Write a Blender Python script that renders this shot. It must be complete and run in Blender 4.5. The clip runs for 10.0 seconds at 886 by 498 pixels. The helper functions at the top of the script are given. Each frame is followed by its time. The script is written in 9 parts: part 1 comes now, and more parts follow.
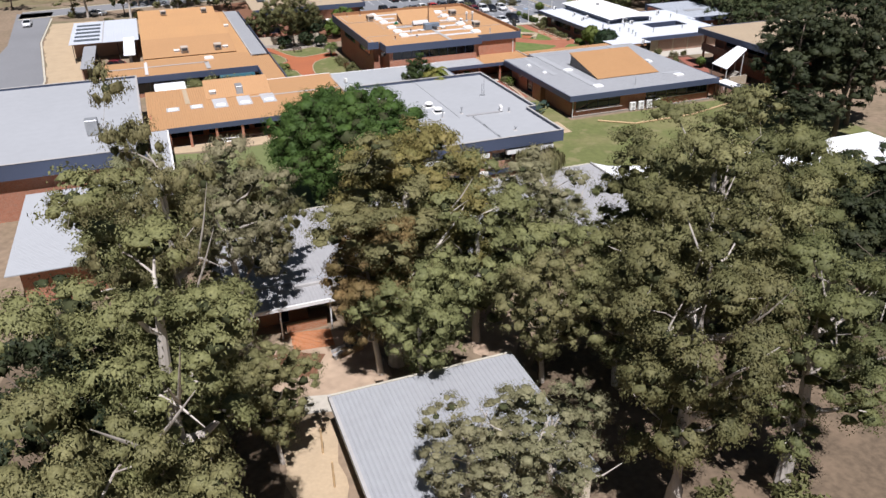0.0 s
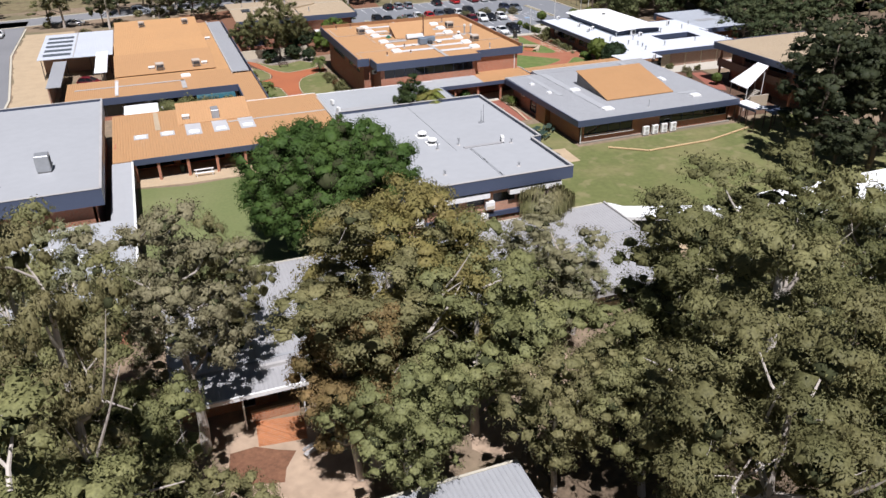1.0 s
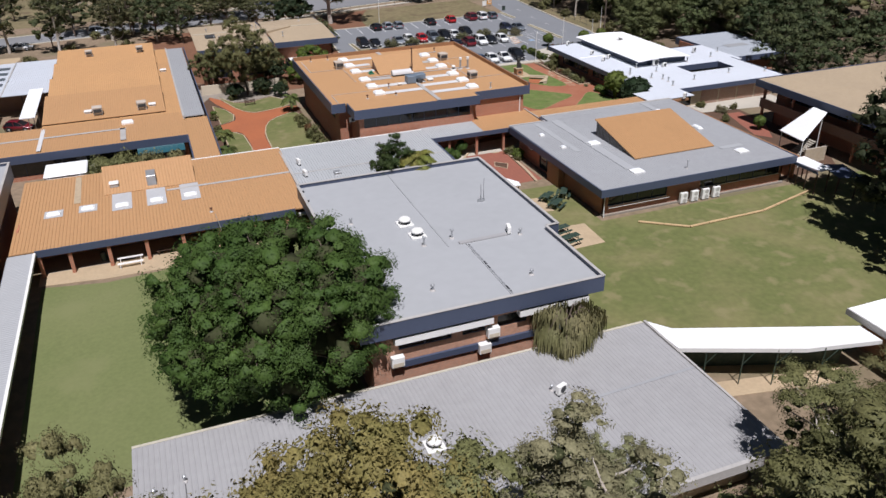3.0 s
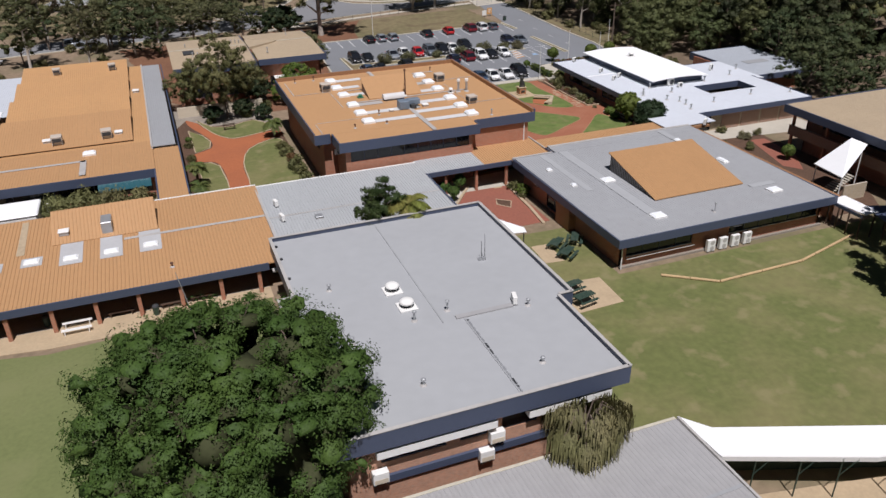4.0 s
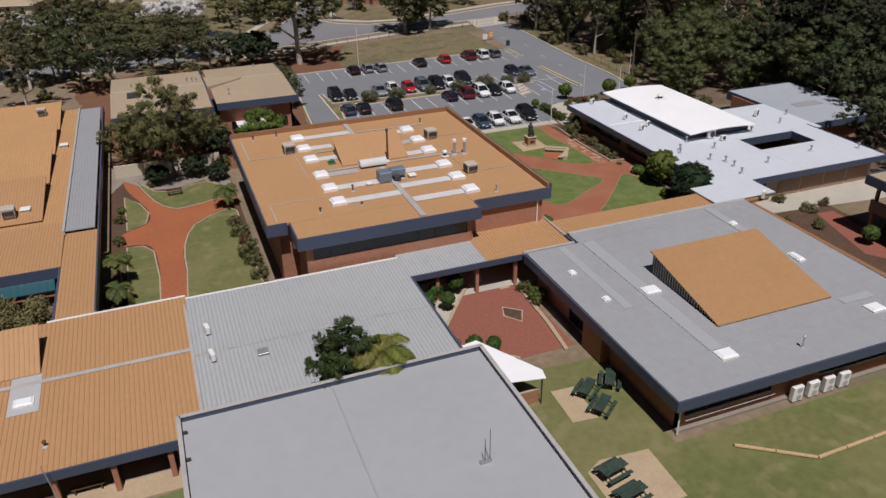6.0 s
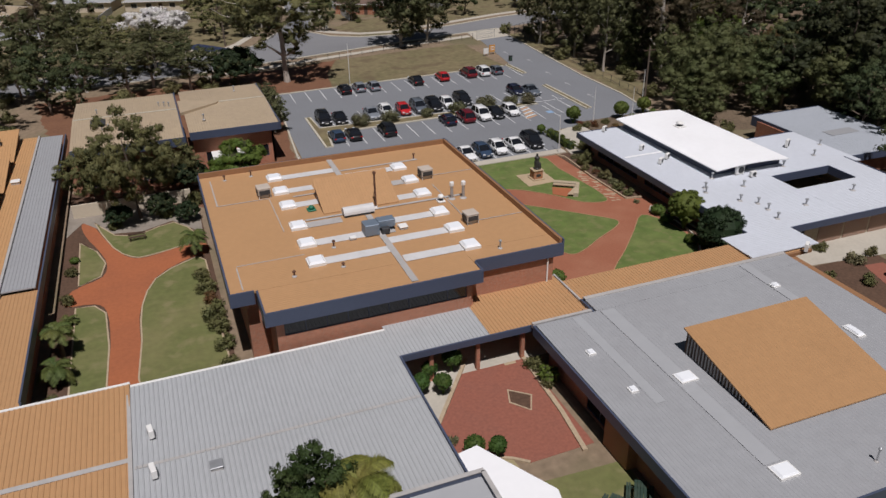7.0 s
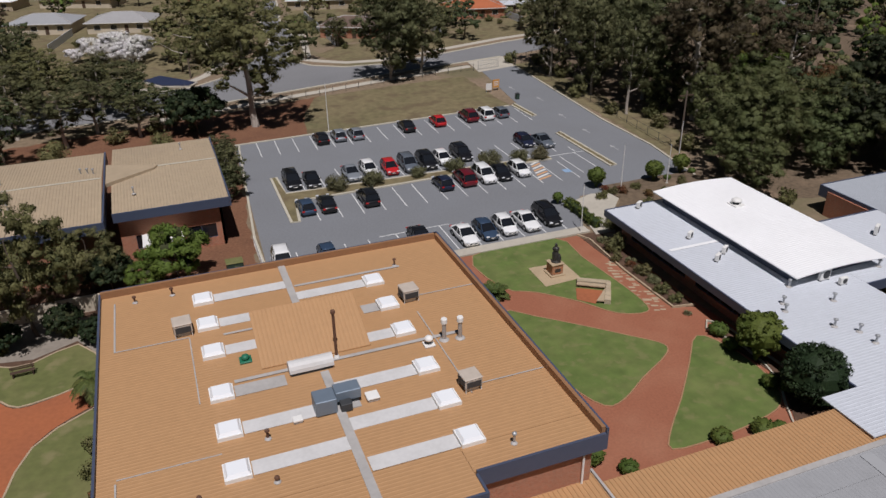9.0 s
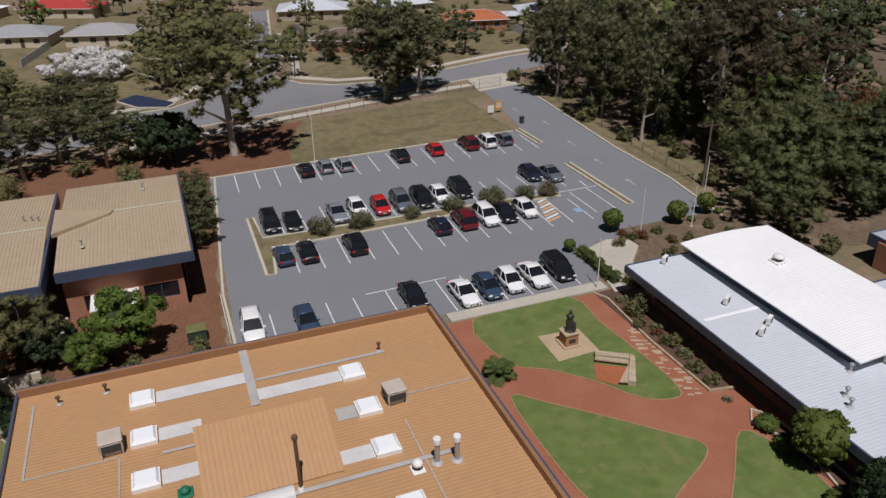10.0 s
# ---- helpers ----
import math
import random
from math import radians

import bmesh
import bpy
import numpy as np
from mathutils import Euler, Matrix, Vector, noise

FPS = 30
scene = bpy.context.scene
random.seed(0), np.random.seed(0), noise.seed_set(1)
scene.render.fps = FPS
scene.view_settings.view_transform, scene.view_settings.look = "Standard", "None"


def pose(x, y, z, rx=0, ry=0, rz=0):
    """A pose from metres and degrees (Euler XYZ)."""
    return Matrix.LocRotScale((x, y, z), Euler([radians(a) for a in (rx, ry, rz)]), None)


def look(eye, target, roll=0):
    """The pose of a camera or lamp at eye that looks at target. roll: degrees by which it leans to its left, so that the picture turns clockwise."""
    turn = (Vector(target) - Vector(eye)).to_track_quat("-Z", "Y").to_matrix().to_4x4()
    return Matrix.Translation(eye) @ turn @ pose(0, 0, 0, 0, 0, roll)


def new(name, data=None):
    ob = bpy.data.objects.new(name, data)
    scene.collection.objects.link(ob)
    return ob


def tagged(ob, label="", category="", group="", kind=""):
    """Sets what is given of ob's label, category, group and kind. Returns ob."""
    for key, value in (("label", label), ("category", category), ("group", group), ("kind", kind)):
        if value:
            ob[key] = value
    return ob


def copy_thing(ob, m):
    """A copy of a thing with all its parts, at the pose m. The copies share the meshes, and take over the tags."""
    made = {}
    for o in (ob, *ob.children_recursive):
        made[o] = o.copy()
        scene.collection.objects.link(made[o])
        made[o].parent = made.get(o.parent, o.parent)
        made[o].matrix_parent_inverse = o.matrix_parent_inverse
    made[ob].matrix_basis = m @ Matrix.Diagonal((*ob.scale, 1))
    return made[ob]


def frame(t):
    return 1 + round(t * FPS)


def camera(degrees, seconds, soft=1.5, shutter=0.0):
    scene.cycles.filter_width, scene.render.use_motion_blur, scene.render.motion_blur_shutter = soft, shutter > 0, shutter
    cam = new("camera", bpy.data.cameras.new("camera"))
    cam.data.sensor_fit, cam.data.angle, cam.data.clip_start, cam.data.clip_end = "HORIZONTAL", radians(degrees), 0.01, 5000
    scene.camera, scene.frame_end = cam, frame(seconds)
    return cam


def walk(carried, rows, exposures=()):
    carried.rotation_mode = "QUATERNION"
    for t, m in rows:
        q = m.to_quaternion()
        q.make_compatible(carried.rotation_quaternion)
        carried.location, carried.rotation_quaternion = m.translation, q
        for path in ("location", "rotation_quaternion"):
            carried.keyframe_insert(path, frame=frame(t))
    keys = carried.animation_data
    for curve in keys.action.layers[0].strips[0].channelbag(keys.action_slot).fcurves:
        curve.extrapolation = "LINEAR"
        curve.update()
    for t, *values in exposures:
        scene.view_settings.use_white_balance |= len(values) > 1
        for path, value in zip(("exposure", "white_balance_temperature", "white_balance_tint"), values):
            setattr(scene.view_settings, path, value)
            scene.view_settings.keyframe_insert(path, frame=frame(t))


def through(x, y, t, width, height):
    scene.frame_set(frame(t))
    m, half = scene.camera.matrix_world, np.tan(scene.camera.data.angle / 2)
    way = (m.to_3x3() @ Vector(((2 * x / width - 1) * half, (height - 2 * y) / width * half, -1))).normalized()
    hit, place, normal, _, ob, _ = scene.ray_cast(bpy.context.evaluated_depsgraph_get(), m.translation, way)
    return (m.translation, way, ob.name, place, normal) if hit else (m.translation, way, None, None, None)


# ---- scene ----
# ---- camera ----
cam = camera(60.65, 10.0)
# seconds, place in metres, tilt, lean and turn in degrees
PATH = [
    (0.0, 0.000, 0.000, 36.000, 62.070, 0.665, -20.827),
    (0.5, 2.226, 5.183, 36.053, 62.052, 0.699, -20.882),
    (1.0, 4.455, 10.378, 36.101, 62.041, 0.729, -20.932),
    (1.5, 6.689, 15.585, 36.146, 62.037, 0.756, -20.978),
    (2.0, 8.927, 20.804, 36.186, 62.039, 0.780, -21.019),
    (2.5, 11.170, 26.036, 36.222, 62.049, 0.801, -21.055),
    (3.0, 13.416, 31.279, 36.253, 62.066, 0.818, -21.086),
    (3.5, 15.667, 36.535, 36.281, 62.090, 0.833, -21.113),
    (4.0, 17.922, 41.802, 36.304, 62.122, 0.843, -21.136),
    (4.5, 20.181, 47.082, 36.323, 62.160, 0.851, -21.153),
    (5.0, 22.445, 52.374, 36.338, 62.205, 0.855, -21.166),
    (5.5, 24.712, 57.678, 36.349, 62.257, 0.856, -21.175),
    (6.0, 26.984, 62.994, 36.355, 62.317, 0.853, -21.178),
    (6.5, 29.260, 68.323, 36.357, 62.383, 0.848, -21.177),
    (7.0, 31.540, 73.663, 36.355, 62.457, 0.839, -21.172),
    (7.5, 33.825, 79.015, 36.349, 62.538, 0.826, -21.162),
    (8.0, 36.113, 84.380, 36.339, 62.625, 0.811, -21.147),
    (8.5, 38.406, 89.757, 36.324, 62.720, 0.792, -21.127),
    (9.0, 40.703, 95.145, 36.305, 62.822, 0.770, -21.103),
    (9.5, 43.004, 100.546, 36.282, 62.931, 0.744, -21.074),
    (10.0, 45.310, 105.959, 36.255, 63.047, 0.715, -21.041),
]
walk(cam, [(t, pose(x, y, z, rx, ry, rz)) for t, x, y, z, rx, ry, rz in PATH],
     [(0.0, 0.46, 6200), (0.7, 0.46, 6200), (1.5, 0.40, 6200), (2.5, 0.22, 6200), (4.5, -0.13, 6450), (5.5, -0.31, 6550), (7.0, -0.34, 6500), (8.5, -0.38, 6450), (10.0, -0.36, 6450)])

# ---- sky, sun, exposure ----
SUN_UP, SUN_TURN = 64.0, 191.0  # height over the horizon; compass turn from +y towards +x of where the sun stands
world = bpy.data.worlds.new("sky")
scene.world = world
world.use_nodes = True
wn = world.node_tree.nodes
sky = wn.new("ShaderNodeTexSky")
sky.sky_type, sky.sun_disc = "NISHITA", False
sky.sun_elevation, sky.sun_rotation = radians(SUN_UP), radians(SUN_TURN)
sky.altitude, sky.air_density, sky.dust_density, sky.ozone_density = 50, 1.0, 1.0, 1.0
wn["Background"].inputs["Strength"].default_value = 0.018
world.node_tree.links.new(sky.outputs[0], wn["Background"].inputs["Color"])
sun_data = bpy.data.lights.new("sun", "SUN")
sun_data.energy, sun_data.angle, sun_data.color = 4.6, radians(0.53), (1.0, 0.958, 0.975)
sun = new("sun", sun_data)
sun_from = Vector((math.sin(radians(SUN_TURN)) * math.cos(radians(SUN_UP)), math.cos(radians(SUN_TURN)) * math.cos(radians(SUN_UP)), math.sin(radians(SUN_UP))))
sun.matrix_world = look(Vector((40, 90, 0)) + sun_from * 150, (40, 90, 0))

# ---- materials ----
def material(name, base, rough=0.7, metal=0.0, grain=0.12, grain_size=4.0, stain=0.18, stain_size=0.25, tint=None,
             bump=0.2, bump_size=12.0, each=0.0, island=0.0, spec=0.4, stretch=(1, 1, 1), patch=None):
    """A procedural surface: base colour, fine grain, large stains towards tint, relief; each / island vary by object or by piece."""
    m = bpy.data.materials.new(name)
    m.use_nodes = True
    n, l = m.node_tree.nodes, m.node_tree.links
    b = n["Principled BSDF"]
    b.inputs["Roughness"].default_value, b.inputs["Metallic"].default_value = rough, metal
    b.inputs["Specular IOR Level"].default_value = spec
    co = n.new("ShaderNodeTexCoord")
    mp = n.new("ShaderNodeMapping")
    mp.inputs["Scale"].default_value = stretch
    geo = n.new("ShaderNodeNewGeometry")
    l.new(geo.outputs["Position"], mp.inputs["Vector"])

    def tex(size, detail=4.0):
        t = n.new("ShaderNodeTexNoise")
        t.inputs["Scale"].default_value, t.inputs["Detail"].default_value = size, detail
        l.new(mp.outputs[0], t.inputs["Vector"])
        return t.outputs["Fac"]

    def mix(fac, a, c):
        x = n.new("ShaderNodeMix")
        x.data_type = "RGBA"
        for s, v in ((0, fac), (6, a), (7, c)):
            if hasattr(v, "is_output"):
                l.new(v, x.inputs[s])
            else:
                x.inputs[s].default_value = v if s == 0 else (*v, 1)
        return x.outputs[2]

    def ramp(fac, lo, hi, out=1.0):
        r = n.new("ShaderNodeMapRange")
        r.inputs["From Min"].default_value, r.inputs["From Max"].default_value, r.inputs["To Max"].default_value = lo, hi, out
        l.new(fac, r.inputs["Value"])
        return r.outputs[0]

    tint = tint or tuple(c * 0.62 for c in base)
    col = mix(ramp(tex(stain_size, 6.0), 0.42, 0.72, min(1.0, stain * 3)), base, tint)
    dark, light = tuple(c * (1 - grain) for c in base), tuple(min(0.95, c * (1 + grain)) for c in base)
    g = mix(ramp(tex(grain_size), 0.3, 0.7), dark, light)
    col = mix(0.5, col, g)
    if patch:  # worn or dry patches: colour, size, how much of the ground they take
        col = mix(ramp(tex(patch[1], 7.0), 0.60 - patch[2], 0.72 - patch[2], 0.8), col, patch[0])
    if each or island:
        hv = n.new("ShaderNodeHueSaturation")
        src = geo.outputs["Random Per Island"] if island else n.new("ShaderNodeObjectInfo").outputs["Random"]
        amount = island or each
        r = n.new("ShaderNodeMapRange")
        r.inputs["To Min"].default_value, r.inputs["To Max"].default_value = 1 - amount, 1 + amount
        l.new(src, r.inputs["Value"])
        l.new(r.outputs[0], hv.inputs["Value"])
        l.new(col, hv.inputs["Color"])
        col = hv.outputs[0]
    l.new(col, b.inputs["Base Color"])
    if bump:
        bp = n.new("ShaderNodeBump")
        bp.inputs["Strength"].default_value, bp.inputs["Distance"].default_value = bump, 0.02
        l.new(tex(bump_size, 3.0), bp.inputs["Height"])
        l.new(bp.outputs[0], b.inputs["Normal"])
    return m


def foliage(name, base, tint, vary=0.12, through=0.22, rough=0.62):
    """Leaves: every leaf its own shade between base and tint, some light coming through."""
    m = bpy.data.materials.new(name)
    m.use_nodes = True
    n, l = m.node_tree.nodes, m.node_tree.links
    b, out = n["Principled BSDF"], n["Material Output"]
    b.inputs["Roughness"].default_value, b.inputs["Specular IOR Level"].default_value = rough, 0.22
    geo = n.new("ShaderNodeNewGeometry")
    info = n.new("ShaderNodeObjectInfo")
    ns = n.new("ShaderNodeTexNoise")
    ns.inputs["Scale"].default_value, ns.inputs["Detail"].default_value = 0.45, 3.0
    l.new(geo.outputs["Position"], ns.inputs["Vector"])
    x = n.new("ShaderNodeMix")
    x.data_type = "RGBA"
    x.inputs[6].default_value, x.inputs[7].default_value = (*base, 1), (*tint, 1)
    r = n.new("ShaderNodeMapRange")
    r.inputs["From Min"].default_value, r.inputs["From Max"].default_value = 0.35, 0.68
    l.new(ns.outputs["Fac"], r.inputs["Value"])
    l.new(r.outputs[0], x.inputs[0])
    hv = n.new("ShaderNodeHueSaturation")
    v = n.new("ShaderNodeMapRange")
    v.inputs["To Min"].default_value, v.inputs["To Max"].default_value = 1 - vary, 1 + vary
    l.new(geo.outputs["Random Per Island"], v.inputs["Value"])
    fine = n.new("ShaderNodeTexNoise")
    fine.inputs["Scale"].default_value, fine.inputs["Detail"].default_value = 8.0, 3.0
    l.new(geo.outputs["Position"], fine.inputs["Vector"])
    fr = n.new("ShaderNodeMapRange")
    fr.inputs["From Min"].default_value, fr.inputs["From Max"].default_value = 0.32, 0.68
    fr.inputs["To Min"].default_value, fr.inputs["To Max"].default_value = 0.74, 1.2
    l.new(fine.outputs["Fac"], fr.inputs["Value"])
    both = n.new("ShaderNodeMath")
    both.operation = "MULTIPLY"
    l.new(v.outputs[0], both.inputs[0])
    l.new(fr.outputs[0], both.inputs[1])
    l.new(both.outputs[0], hv.inputs["Value"])
    bp = n.new("ShaderNodeBump")
    bp.inputs["Strength"].default_value, bp.inputs["Distance"].default_value = 0.6, 0.08
    l.new(fine.outputs["Fac"], bp.inputs["Height"])
    l.new(bp.outputs[0], b.inputs["Normal"])
    hu = n.new("ShaderNodeMapRange")
    hu.inputs["To Min"].default_value, hu.inputs["To Max"].default_value = 0.48, 0.52
    l.new(info.outputs["Random"], hu.inputs["Value"])
    l.new(hu.outputs[0], hv.inputs["Hue"])
    l.new(x.outputs[2], hv.inputs["Color"])
    l.new(hv.outputs[0], b.inputs["Base Color"])
    tr = n.new("ShaderNodeBsdfTranslucent")
    l.new(hv.outputs[0], tr.inputs["Color"])
    ms = n.new("ShaderNodeMixShader")
    ms.inputs[0].default_value = through
    l.new(b.outputs[0], ms.inputs[1])
    l.new(tr.outputs[0], ms.inputs[2])
    l.new(ms.outputs[0], out.inputs["Surface"])
    return m


def brickwork(name, base, mortar, scale=1.0):
    m = material(name, base, 0.85, grain=0.2, stain=0.2, bump=0)
    n, l = m.node_tree.nodes, m.node_tree.links
    b = n["Principled BSDF"]
    col = b.inputs["Base Color"].links[0].from_socket
    geo = n.new("ShaderNodeNewGeometry")
    sep = n.new("ShaderNodeSeparateXYZ")
    l.new(geo.outputs["Position"], sep.inputs[0])
    add = n.new("ShaderNodeMath")
    l.new(sep.outputs[0], add.inputs[0])
    l.new(sep.outputs[1], add.inputs[1])
    com = n.new("ShaderNodeCombineXYZ")
    l.new(add.outputs[0], com.inputs[0])
    l.new(sep.outputs[2], com.inputs[1])
    t = n.new("ShaderNodeTexBrick")
    t.inputs["Scale"].default_value = scale
    t.inputs["Brick Width"].default_value, t.inputs["Row Height"].default_value, t.inputs["Mortar Size"].default_value = 0.24, 0.086, 0.01
    l.new(com.outputs[0], t.inputs["Vector"])
    l.new(col, t.inputs["Color1"])
    hv = n.new("ShaderNodeHueSaturation")
    hv.inputs["Value"].default_value = 0.75
    l.new(col, hv.inputs["Color"])
    l.new(hv.outputs[0], t.inputs["Color2"])
    t.inputs["Mortar"].default_value = (*mortar, 1)
    l.new(t.outputs["Color"], b.inputs["Base Color"])
    return m


def glass(name, base, rough=0.08):
    m = bpy.data.materials.new(name)
    m.use_nodes = True
    b = m.node_tree.nodes["Principled BSDF"]
    b.inputs["Base Color"].default_value = (*base, 1)
    b.inputs["Roughness"].default_value = rough
    b.inputs["Specular IOR Level"].default_value = 0.6
    return m


